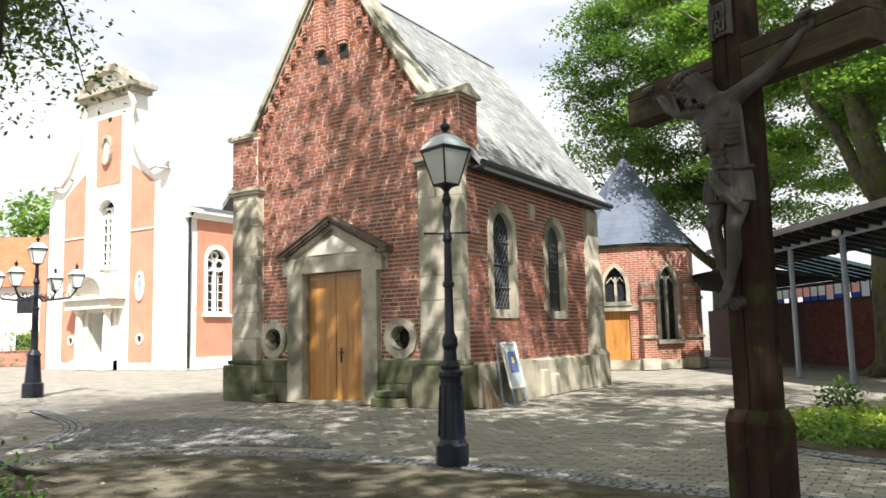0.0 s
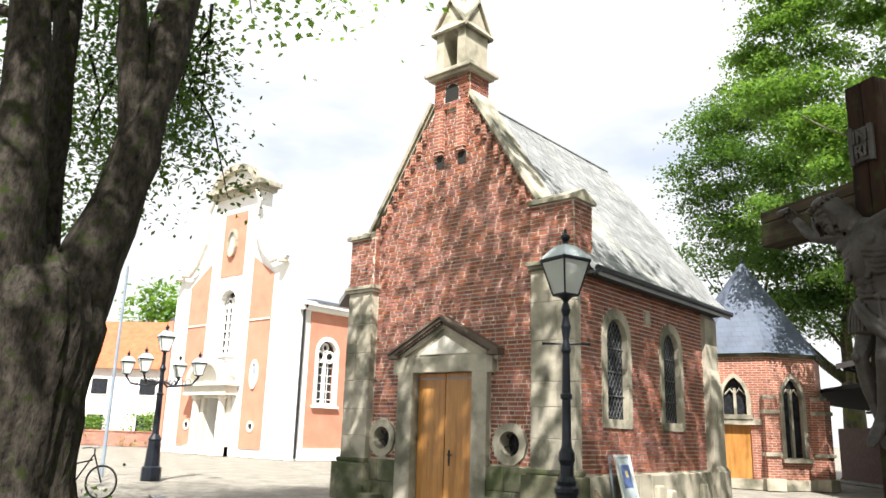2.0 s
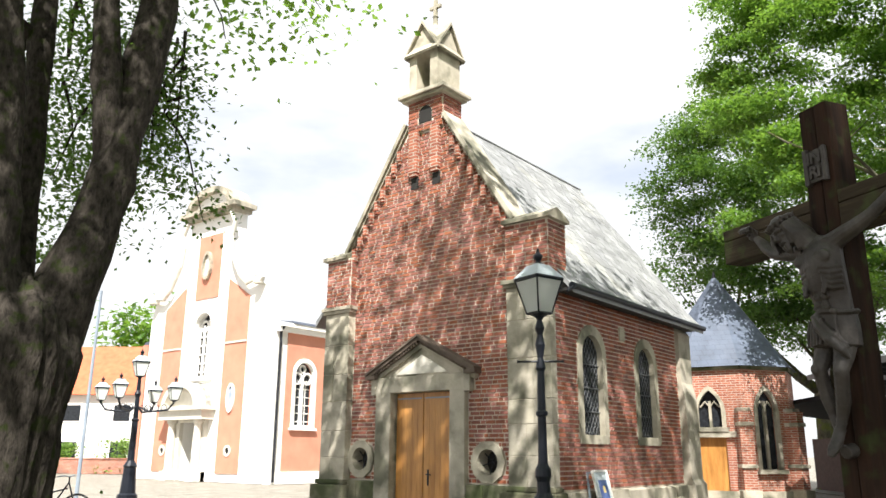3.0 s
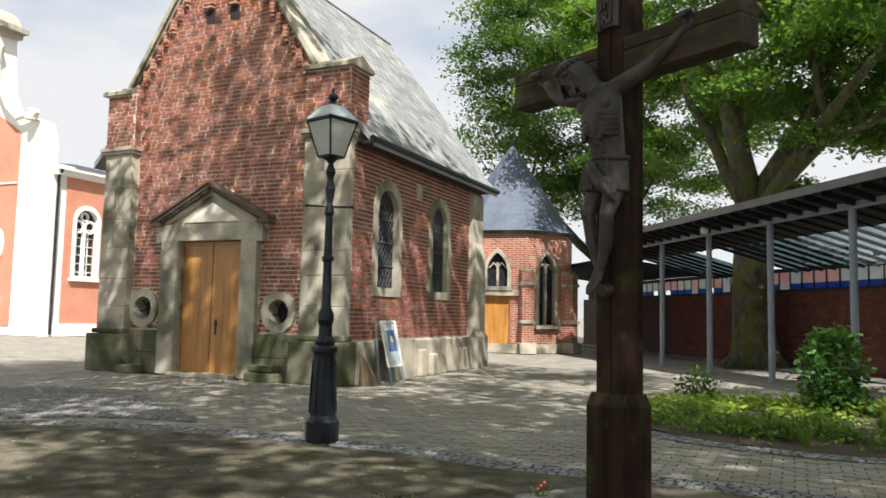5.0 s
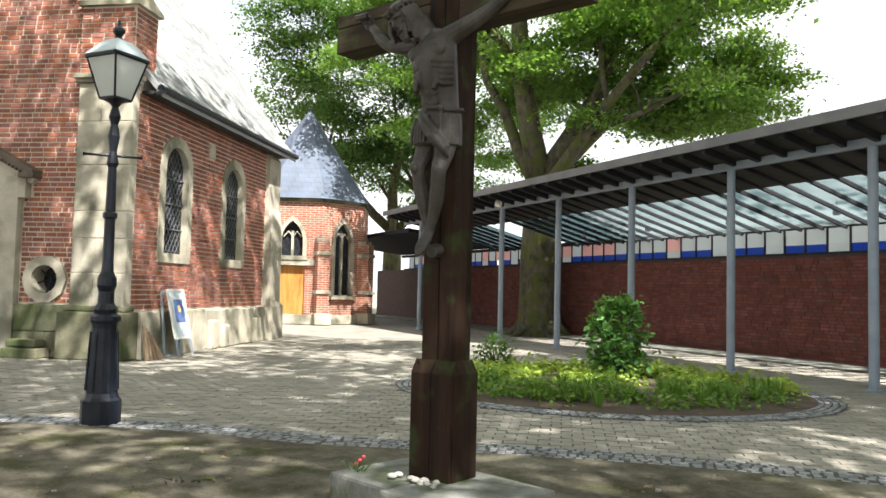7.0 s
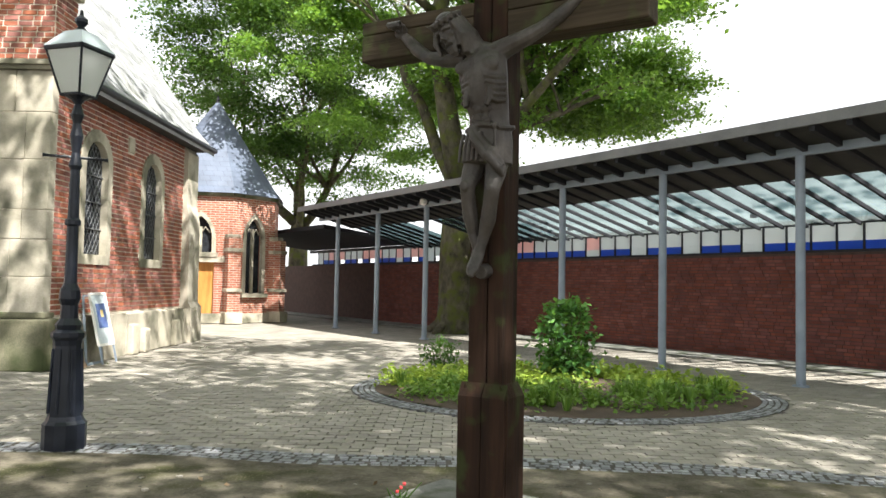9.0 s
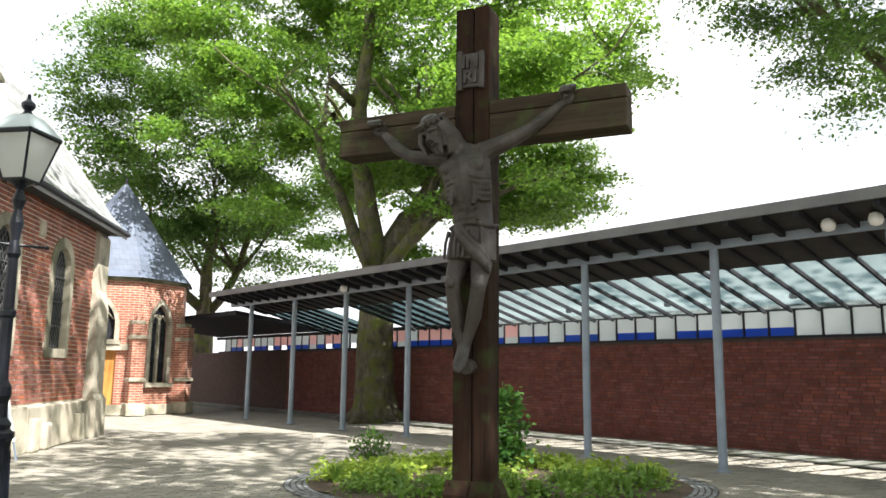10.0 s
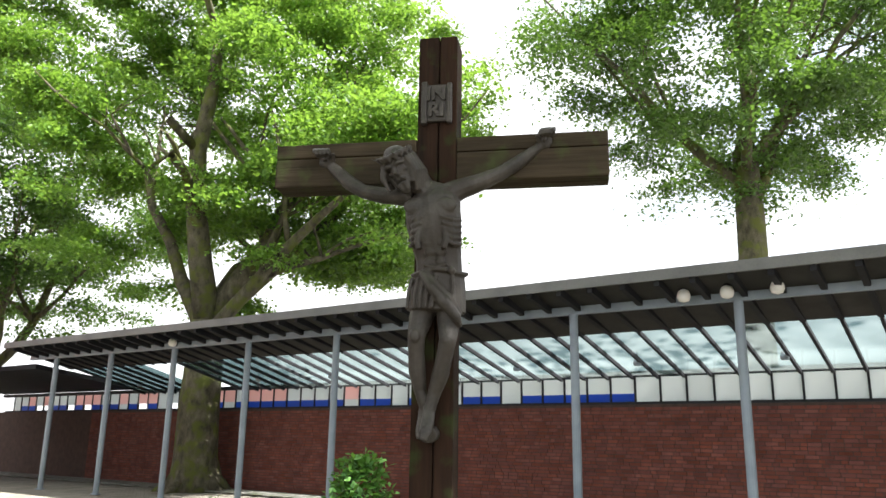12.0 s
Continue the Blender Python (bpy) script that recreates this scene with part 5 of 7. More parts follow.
tree((-60.0, 28.0, 0), "far green tree beyond the church", 55,
     [(0.9, (-0.5, 0.1, 1), 6, 0.3), (1.0, (0.4, 0.2, 1.0), 6, 0.3)],
     cloud(r_, (-60, 28, 10), (7, 6, 6), 160), trunk=(0.5, 5), size=0.7, per=18, spread=1.2)

# the forked old tree beside the path
OLD = Vector((-0.68, -10.05, 0))


def old_tree():
    at = lambda across, back, z: OLD + Vector((0.361, 0.933, 0)) * across + Vector((-0.933, 0.361, 0)) * back + Vector((0, 0, z))
    ob = thing("tree", OLD, "thick old forked tree with ridged mossy bark", "tree")
    rng = random.Random(8)
    bm = bmesh.new()
    tube(bm, [at(-0.06, 0, -0.1), at(-0.06, 0, 0.3), at(-0.08, 0, 1.0), at(-0.06, 0, 1.9), at(0.0, 0, 2.6), at(0.03, 0, 3.05), at(0.06, 0, 3.42)], [1.0, 0.84, 0.68, 0.66, 0.68, 0.52, 0.12], 26)
    for k in range(8):
        a = k * 0.785 + rng.uniform(-0.2, 0.2)
        d = Vector((math.cos(a), math.sin(a), 0))
        tube(bm, [OLD + d * 0.45 + Vector((0, 0, 0.7)), OLD + d * 0.8 + Vector((0, 0, 0.25)), OLD + d * 1.35 + Vector((0, 0, 0.02)), OLD + d * 1.9 + Vector((0, 0, -0.06))], [0.25, 0.22, 0.13, 0.05], 8)
    bmesh.ops.subdivide_edges(bm, edges=bm.edges[:], cuts=2, use_grid_fill=True)
    for v in bm.verts:
        a = math.atan2(v.co.y - OLD.y, v.co.x - OLD.x)
        k = 0.10 * noise.noise(Vector((a * 2.2, v.co.z * 0.7, 1))) + 0.10 * noise.noise(Vector((a * 9, v.co.z * 1.3, 5))) + 0.04 * noise.noise(Vector((a * 21, v.co.z * 3.0, 8)))
        v.co += Vector((math.cos(a), math.sin(a), 0)) * k
    part("trunk", bm, M_OLDBARK, ob, smooth=True)
    # two main stems and the leaning limb
    stems = [([(0.30, 0, 2.5), (0.42, 0, 3.1), (0.60, 0, 3.75), (0.71, 0, 4.25), (0.82, 0.05, 5.0), (0.93, 0.1, 5.6), (1.02, 0.1, 6.2), (1.14, 0.2, 7.1), (1.2, 0.6, 9.0), (1.3, 1.2, 11.5)], [0.36, 0.36, 0.31, 0.27, 0.26, 0.26, 0.25, 0.22, 0.17, 0.1]),
             ([(0.72, 0.05, 4.8), (0.68, 0.0, 5.3), (0.60, -0.05, 5.9), (0.50, -0.05, 6.8), (0.4, 0.2, 8.5), (0.3, 0.6, 11.0)], [0.16, 0.18, 0.165, 0.15, 0.13, 0.08]),
             ([(-0.28, -0.1, 2.5), (-0.36, -0.1, 3.2), (-0.40, -0.1, 3.8), (-0.38, -0.1, 4.4), (-0.42, -0.1, 5.2), (-0.55, -0.1, 6.4), (-0.8, 0.0, 8.2), (-1.2, 0.2, 11.5)], [0.40, 0.42, 0.36, 0.29, 0.24, 0.20, 0.17, 0.1]),
             ([(0.0, 0.35, 2.9), (-0.02, 0.5, 3.8), (-0.06, 0.6, 5.0), (-0.14, 0.7, 6.5), (-0.2, 1.2, 9.0)], [0.22, 0.16, 0.14, 0.15, 0.1]),
             ([(-0.4, 0.1, 2.5), (-1.0, 0.2, 3.4), (-1.9, 0.3, 4.3), (-2.8, 0.2, 5.4), (-4.0, -0.4, 7.5)], [0.34, 0.30, 0.27, 0.24, 0.18])]
    tips = []
    for pts, rad in stems:
        bm = bmesh.new()
        P = [at(*p) for p in pts]
        tube(bm, P, rad, 16)
        bmesh.ops.subdivide_edges(bm, edges=bm.edges[:], cuts=1, use_grid_fill=True)
        for v in bm.verts:
            v.co += Vector((noise.noise(v.co * 2.5), noise.noise(v.co * 2.5 + Vector((7, 0, 0))), 0)) * 0.06 + Vector((noise.noise(v.co * 7), noise.noise(v.co * 7 + Vector((3, 1, 0))), 0)) * 0.035
        for k in range(5):
            limbs(bm, P[-1 - (k % 2)], (rng.uniform(-1, 1), rng.uniform(-1, 1), rng.uniform(0, 0.5)), rng.uniform(3, 5), 0.09, rng, 1, tips, n=6)
        part("limb", bm, M_OLDBARK, ob, smooth=True)
    # hanging sprays on the far side
    sprays = []
    bm = bmesh.new()
    for k in range(22):
        a = OLD + Vector((rng.uniform(-2.6, 0.5), rng.uniform(1.2, 2.2), rng.uniform(6.2, 8.2)))
        e = a + Vector((rng.uniform(-1.6, 0.2), rng.uniform(-0.3, 1.1), rng.uniform(-1.9, -0.2)))
        m = a.lerp(e, 0.5) + Vector((0, 0, 0.35))
        tube(bm, [a, m, e], [0.03, 0.018, 0.006], 5)
        sprays += [m.lerp(e, f) for f in (0.2, 0.5, 0.8, 1.0)]
    tagged(part("twigs", bm, M_OLDBARK, ob), "thin drooping twigs", kind="stuff")
    for k in range(40):
        sprays.append(OLD + Vector((rng.uniform(-5.5, -1.5), rng.uniform(-2.0, 1.6), rng.uniform(3.6, 8.0))))
    for k in range(70):
        sprays.append(OLD + Vector((rng.uniform(-3.4, -0.4), rng.uniform(0.9, 2.3), rng.uniform(4.8, 8.6))))
    for k in range(80):
        sprays.append(OLD + Vector((-0.80, 0.60, 0)) * rng.uniform(1.2, 4.5) + Vector((-0.60, -0.80, 0)) * rng.uniform(0.15, 2.6) + Vector((0, 0, rng.uniform(4.0, 9.0))))
    leaves("hanging_leaves", [tuple(p) for p in sprays], 50, 0.095, 0.30, M_SHADED_LEAF, ob, 5, label="dark drooping leaves")
    top = [t for t in tips if t.z > 9.0 and t.x < OLD.x + 1.5]
    top += cloud(rng, (OLD.x - 1.5, OLD.y - 2.0, 12.5), (6.0, 5.5, 3.6), 170)
    leaves("crown", [tuple(p) for p in top], 60, 0.17, 0.7, M_LEAF, ob, 6)
    return ob


old_tree()
# unseen tree, inferred from the dappled shade and placed to cast it
r_ = random.Random(9)
# crown spots kept out of view, thinned where sun should reach the side wall
shade_spots = cloud(r_, (10.5, -10.0, 16.5), (12.5, 9.0, 3.4), SHADE_SPOTS, keep=lambda p: (p.z > 2.6 + 0.84 * math.hypot(p.x - 6.5, p.y + 13.0) or p.y < -13) and not (p.x > 5.0 and p.y > -9.5 and noise.noise(p * 0.6) < 0.02))
tree((18.5, -20.0, 0), "unseen spreading tree placed so that its crown shades the square", 77,
     [(0.9, (-0.6, 0.5, 0.9), 8, 0.3), (1.0, (-0.2, 0.2, 1.0), 8, 0.3), (0.9, (-0.7, 0.9, 0.7), 8.5, 0.3)],
     shade_spots, trunk=(0.55, 8.0), lean=(-2.0, 2.0), size=0.34, per=58, spread=0.56, thin=0.0)

# ---- statue on the cross ----
def ball(bm, c, r, s=(1, 1, 1), m=None):
    """A rounded lump."""
    mm = Matrix.Translation(c) @ Matrix.Diagonal((r * s[0], r * s[1], r * s[2], 1))
    bmesh.ops.create_uvsphere(bm, u_segments=14, v_segments=10, radius=1.0, matrix=(m @ mm) if m else mm)


def corpus():
    bm = bmesh.new()
    y = -0.158

    def T(pts, rad, flat=1.0):
        tube(bm, pts, rad, 12, True, flat)

    # torso from the loins to the neck, slim and slightly turned
    T([(-0.005, y, 2.42), (0.0, y, 2.52), (0.0, y, 2.62), (-0.005, y - 0.005, 2.72), (-0.02, y - 0.02, 2.83), (-0.035, y - 0.03, 2.94), (-0.045, y - 0.02, 3.03), (-0.055, y - 0.01, 3.09), (-0.08, y - 0.02, 3.13)],
      [0.135, 0.142, 0.128, 0.128, 0.145, 0.158, 0.155, 0.12, 0.055], 0.70)
    for k in (-1, 1):
        ball(bm, (-0.04 + k * 0.075, y - 0.105, 2.99), 0.075, (1.0, 0.34, 0.62))          # breast
        T([(-0.05 + k * 0.02, y - 0.09, 3.075), (-0.05 + k * 0.10, y - 0.07, 3.10), (-0.05 + k * 0.16, y - 0.01, 3.11)], 0.017)   # collar bone
        for j in range(5):
            z = 2.925 - 0.034 * j
            T([(-0.028 + k * (0.045 + 0.011 * j), y - 0.128 + 0.004 * j, z), (-0.025 + k * 0.105, y - 0.10, z - 0.012), (-0.02 + k * 0.142, y - 0.035, z - 0.004)], [0.009, 0.015, 0.011])
    # arch of the rib cage round a sunken belly
    T([(-0.025 + 0.078 * math.cos(q), y - 0.118 + 0.02 * math.sin(q), 2.80 + 0.105 * math.sin(q)) for q in (math.pi * (1.18 - 1.36 * k / 12) for k in range(13))], 0.017)
    for j, z in enumerate((2.685, 2.735, 2.785)):
        for k in (-1, 1):
            ball(bm, (-0.01 + k * 0.03, y - 0.098, z), 0.03, (1.0, 0.4, 0.8))
    T([(-0.07, y - 0.10, 2.665), (-0.005, y - 0.112, 2.65), (0.06, y - 0.10, 2.665)], 0.010)
    # bowed head, turned aside, with crown and long hair
    T([(-0.07, y - 0.02, 3.08), (-0.12, y - 0.06, 3.14), (-0.17, y - 0.09, 3.18)], [0.062, 0.055, 0.05])
    head = Matrix.Translation((-0.205, y - 0.13, 3.215)) @ Matrix.Rotation(radians(-22), 4, "Z") @ Matrix.Rotation(radians(-18), 4, "Y") @ Matrix.Rotation(radians(30), 4, "X")
    ball(bm, (0, 0.01, 0.025), 0.088, (0.86, 1.05, 1.08), head)
    ball(bm, (0, -0.035, -0.035), 0.066, (0.84, 0.85, 1.22), head)
    H = lambda *p: head @ Vector(p)
    T([H(0, -0.088, 0.012), H(0, -0.108, -0.022), H(0, -0.092, -0.034)], [0.010, 0.014, 0.012])      # nose
    for k in (-1, 1):
        T([H(k * 0.012, -0.090, 0.02), H(k * 0.036, -0.086, 0.023), H(k * 0.058, -0.062, 0.012)], 0.010)   # brow
        ball(bm, (k * 0.036, -0.066, -0.022), 0.022, (1.0, 0.6, 0.7), head)                               # cheek
        T([H(k * 0.008, -0.088, -0.056), H(k * 0.030, -0.078, -0.070), H(k * 0.038, -0.06, -0.10)], [0.009, 0.010, 0.006])
        T([H(k * 0.015, -0.075, -0.085), H(k * 0.012, -0.08, -0.125), H(k * 0.004, -0.075, -0.150)], [0.022, 0.018, 0.007])
        T([H(k * 0.062, -0.03, 0.02), H(k * 0.064, -0.04, -0.05), H(k * 0.045, -0.058, -0.105)], [0.018, 0.019, 0.012])
    for k in range(15):
        q = 2 * math.pi * k / 15
        p0, p1 = H(0.083 * math.cos(q), 0.008 + 0.098 * math.sin(q), 0.048), H(0.092 * math.cos(q + 0.6), 0.008 + 0.105 * math.sin(q + 0.6), 0.066)
        T([p0, p0.lerp(p1, 0.5) + (head.to_3x3() @ Vector((0, 0, 0.014))), p1], 0.0125)
        if k % 2:
            T([p1, p1 + head.to_3x3() @ Vector((0.035 * math.cos(q), 0.035 * math.sin(q), 0.022))], [0.007, 0.003])
    for k in range(11):        # hair down to the shoulder
        f = k / 10
        q = -0.5 + 2.5 * f
        root = H(0.082 * math.cos(q), 0.01 + 0.092 * math.sin(q), 0.035)
        end = Vector((-0.115 + 0.10 * f, y - 0.125 + 0.11 * f, 3.075 + 0.035 * f))
        mid = root.lerp(end, 0.5) + Vector((0.026, -0.004 + 0.02 * f, 0.012))
        T([root, mid, end], [0.019, 0.018, 0.009])
    for k in range(5):         # hair on the far side
        q = 2.5 + 0.32 * k
        root = H(0.08 * math.cos(q), 0.01 + 0.09 * math.sin(q), 0.03)
        T([root, root + Vector((-0.004, 0.0, -0.075)), root + Vector((0.03, 0.0, -0.14))], [0.019, 0.016, 0.008])
    # arms: bent at the elbow on one side, stretched on the other
    T([(-0.15, y - 0.005, 3.075), (-0.22, y, 3.085), (-0.32, y + 0.01, 3.082), (-0.42, y + 0.02, 3.095), (-0.50, y + 0.045, 3.145), (-0.56, y + 0.06, 3.205), (-0.60, y + 0.07, 3.245)], [0.066, 0.056, 0.048, 0.042, 0.044, 0.036, 0.027])
    T([(0.05, y - 0.005, 3.085), (0.12, y, 3.115), (0.22, y + 0.01, 3.150), (0.32, y + 0.025, 3.185), (0.41, y + 0.045, 3.230), (0.49, y + 0.06, 3.280), (0.545, y + 0.07, 3.315)], [0.068, 0.058, 0.050, 0.043, 0.043, 0.035, 0.027])
    for x, z, k in ((-0.622, 3.275, -1), (0.570, 3.335, 1)):
        ball(bm, (x, y + 0.065, z), 0.044, (1.0, 0.6, 1.0))
        for j in range(4):
            q = (j - 1.5) * 0.021
            T([(x + q + k * 0.01, y + 0.05, z + 0.025), (x + q + k * 0.022, y + 0.01, z + 0.055), (x + q + k * 0.012, y - 0.022, z + 0.035), (x + q, y - 0.020, z + 0.010)], [0.0125, 0.012, 0.011, 0.008])
        T([(x - k * 0.03, y + 0.05, z), (x - k * 0.042, y + 0.01, z + 0.03)], [0.014, 0.009])
        ball(bm, (x, y + 0.015, z - 0.005), 0.014)
    # loincloth: rope belt, short skirt and one long fold hanging aslant
    T([(0.0, y, 2.625), (-0.005, y, 2.56), (-0.012, y, 2.48), (-0.015, y, 2.425)], [0.140, 0.152, 0.160, 0.162], 0.76)
    T([(0.148 * math.cos(q), y + 0.108 * math.sin(q), 2.63 + 0.008 * math.sin(3 * q)) for q in (2 * math.pi * k / 20 for k in range(21))], 0.0125)
    T([(-0.08, y - 0.105, 2.62), (-0.02, y - 0.135, 2.54), (0.05, y - 0.135, 2.46), (0.105, y - 0.10, 2.385), (0.12, y - 0.07, 2.335)], [0.018, 0.028, 0.034, 0.030, 0.008])
    T([(-0.05, y - 0.108, 2.625), (0.015, y - 0.13, 2.555), (0.085, y - 0.118, 2.475), (0.13, y - 0.07, 2.40)], [0.012, 0.017, 0.020, 0.010])
    T([(0.085, y - 0.10, 2.63), (0.095, y - 0.115, 2.55), (0.10, y - 0.11, 2.475)], 0.010)
    ball(bm, (0.085, y - 0.11, 2.63), 0.022)
    for k in range(5):
        x = -0.145 + 0.036 * k
        T([(x + 0.01, y - 0.075 - 0.013 * k, 2.60), (x - 0.006, y - 0.088 - 0.013 * k, 2.52), (x - 0.012, y - 0.088 - 0.013 * k, 2.43)], 0.0105)
    # legs side by side, knees a little bent, feet laid over one another
    T([(-0.075, y, 2.47), (-0.105, y - 0.035, 2.37), (-0.125, y - 0.075, 2.285), (-0.128, y - 0.055, 2.20), (-0.126, y - 0.030, 2.10), (-0.112, y - 0.015, 1.99), (-0.092, y - 0.02, 1.88)], [0.076, 0.061, 0.047, 0.044, 0.047, 0.035, 0.027])
    T([(0.055, y, 2.47), (0.052, y - 0.04, 2.36), (0.045, y - 0.085, 2.265), (0.025, y - 0.068, 2.17), (0.0, y - 0.045, 2.07), (-0.035, y - 0.035, 1.97), (-0.062, y - 0.045, 1.88)], [0.076, 0.061, 0.047, 0.044, 0.047, 0.035, 0.027])
    for x, z in ((-0.126, 2.285), (0.044, 2.265)):
        ball(bm, (x, y - 0.115, z), 0.032, (0.9, 0.6, 1.1))
    T([(-0.092, y - 0.01, 1.90), (-0.098, y - 0.035, 1.83), (-0.108, y - 0.08, 1.765), (-0.115, y - 0.105, 1.725)], [0.034, 0.036, 0.034, 0.018], 0.75)
    T([(-0.064, y - 0.035, 1.90), (-0.072, y - 0.075, 1.82), (-0.085, y - 0.115, 1.755), (-0.09, y - 0.135, 1.715)], [0.034, 0.036, 0.034, 0.018], 0.75)
    ball(bm, (-0.078, y - 0.118, 1.79), 0.013)
    T([(-0.085, y + 0.08, 1.76), (-0.088, y - 0.01, 1.745)], [0.05, 0.045])
    for v in bm.verts:          # shifted and stretched to fit the camera's view of the figure
        x, z = v.co.x, v.co.z
        low = max(0.0, min(1.0, (2.42 - z) / 0.14))
        foot = max(0.0, min(1.0, (2.0 - z) / 0.25))
        v.co.x = x + 0.04 + 0.02 * low + 0.025 * foot + 0.2 * min(0.0, x + 0.25) + 0.03 * max(0.0, x - 0.15)
        v.co.z = (z - 0.172 - 0.012 * (3.2 - z) if z > 2.28 else 2.097 - (2.28 - z) * 0.935) + (0.06 * min(1.0, max(0.0, abs(x) - 0.25) / 0.32) if z > 2.9 else 0.0)
    bmesh.ops.transform(bm, matrix=CROSSM, verts=bm.verts)
    ob = part("statue", bm, M_BRONZE, None, smooth=True)
    tagged(ob, "dark cast-metal crucified figure fixed to the wooden cross", "statue")
    md = ob.modifiers.new("merge", "REMESH")
    md.mode, md.voxel_size, md.use_smooth_shade = "VOXEL", 0.0055, True
    sm = ob.modifiers.new("soften", "SMOOTH")
    sm.factor, sm.iterations = 0.35, 1
    return ob


corpus()


def raised_text(words, to, size, parent, material, depth=0.006):
    """Raised letters laid out by to (a matrix), as one mesh."""
    cu = bpy.data.curves.new("letters", "FONT")
    cu.offset = 0.004
    cu.body, cu.size, cu.extrude, cu.align_x, cu.align_y = words, size, depth, "CENTER", "CENTER"
    tmp = bpy.data.objects.new("letters", cu)
    me = bpy.data.meshes.new_from_object(tmp)
    bpy.data.objects.remove(tmp)
    bm = bmesh.new()
    bm.from_mesh(me)
    bmesh.ops.transform(bm, matrix=to, verts=bm.verts)
    return part("letters", bm, material, parent)


for words, z in (("IN", 3.535), ("RI", 3.435)):
    raised_text(words, CROSSM @ pose(0, -0.131, z, 90, 0, 0), 0.115, sign, M_BRONZE, 0.012)

# ---- things on the plinth ----
M_PEBBLE = mat("pale_pebble", (0.30, 0.28, 0.24), (0.52, 0.50, 0.45), 14, 0.8, 0.2, 80, vary=0.2)
rng = random.Random(12)
for k in range(17):
    bm = bmesh.new()
    ball(bm, (0, 0, 0), 1)
    r = rng.uniform(0.012, 0.024)
    p = CROSSM @ Vector((rng.uniform(-0.2, 0.16), -0.19 - rng.uniform(0, 0.10), 0))
    for v in bm.verts:
        v.co = Vector((p.x + v.co.x * r * 1.3, p.y + v.co.y * r, 0.218 + r * 0.7 + v.co.z * r * 0.75)) + Vector((noise.noise(v.co * 1.5 + Vector((k, 0, 0))) * 0.01, 0, 0))
    tagged(part("pebble", bm, M_PEBBLE, smooth=True), "small pale pebble laid at the foot of the cross", "pebble", group="pebbles at the cross")
bm = bmesh.new()
for k in range(9):
    a = Vector((6.40 + rng.uniform(-0.05, 0.05), -7.95 + rng.uniform(-0.05, 0.05), 0.208))
    tube(bm, [a, a + Vector((rng.uniform(-0.06, 0.1), rng.uniform(-0.05, 0.05), rng.uniform(0.03, 0.12)))], [0.006, 0.003], 5)
flower = part("posy", bm, M_SHADED_LEAF)
tagged(flower, "small posy with red blossoms on the plinth", "flowers")
bm = bmesh.new()
for k in range(3):
    ball(bm, (6.39 + 0.02 * k, -7.94 + 0.015 * k, 0.25 + 0.02 * k), 0.011)
ORIGIN[flower] = Vector((0, 0, 0))
part("blossom", bm, mat("red_petal", (0.55, 0.03, 0.04), (0.7, 0.08, 0.08)), flower, "red blossom")

M_PLANK = mat("weathered_plank", (0.20, 0.13, 0.08), (0.38, 0.28, 0.19), 5, 0.85, 0.3, 50)

# ---- framed notice leaning on the chapel ----
def notice_board():
    ob = thing("notice_board", (0.6, 1.1, 0), "white framed poster stand leaning against the chapel plinth", "notice board")
    m = Matrix.Translation((0.62, 1.05, 0)) @ Matrix.Rotation(radians(90), 4, "Z") @ Matrix.Rotation(radians(-13), 4, "X")
    def frame_bars(w0, w1, z0, z1, t, d):
        return (((w0, 0, (z0 + z1) / 2), (t, d, z1 - z0)), ((w1, 0, (z0 + z1) / 2), (t, d, z1 - z0)), (((w0 + w1) / 2, 0, z0), (w1 - w0, d, t)), (((w0 + w1) / 2, 0, z1), (w1 - w0, d, t)))
    part("frame", boxes(*frame_bars(-0.30, 0.30, 0.36, 1.28, 0.045, 0.035), bevel=0.005, m=m), M_WHITE, ob)
    poster = part("poster", boxes(((0, 0.004, 0.82), (0.56, 0.012, 0.88)), m=m), mat("pale_poster", (0.45, 0.52, 0.56), (0.62, 0.68, 0.70), 4, 0.35), ob, "pale blue poster")
    part("picture_field", boxes(((0.02, -0.006, 0.88), (0.34, 0.006, 0.44)), m=m), mat("blue_print", (0.04, 0.07, 0.22), (0.14, 0.20, 0.38), 9, 0.4), poster, "dark blue printed picture")
    part("light_spot", boxes(((0.03, -0.012, 0.92), (0.10, 0.004, 0.13)), m=m), mat("yellow_print", (0.50, 0.36, 0.12), (0.65, 0.55, 0.3), 9, 0.4), poster)
    for w in (-0.27, 0.27):
        part("leg", boxes(((w, 0, 0.20), (0.03, 0.03, 0.36)), m=m), M_STEEL, ob)
    m2 = Matrix.Translation((0.36, 1.0, 0)) @ Matrix.Rotation(radians(90), 4, "Z") @ Matrix.Rotation(radians(-5), 4, "X")
    part("back_frame", boxes(*frame_bars(-0.30, 0.30, 0.02, 1.22, 0.04, 0.03), m=m2), M_STEEL, ob)


notice_board()
for k in range(5):
    bm = bmesh.new()
    tube(bm, [(0.42 + 0.02 * k, -0.02 + 0.10 * k, 0.0), (0.30, 0.05 + 0.07 * k, 0.62 - 0.06 * k)], [0.045, 0.03], 6, True, 0.4)
    tagged(part("wooden_slat", bm, M_PLANK), "weathered wooden slat leaning on the corner of the chapel", "wood", group="slats at the chapel corner")


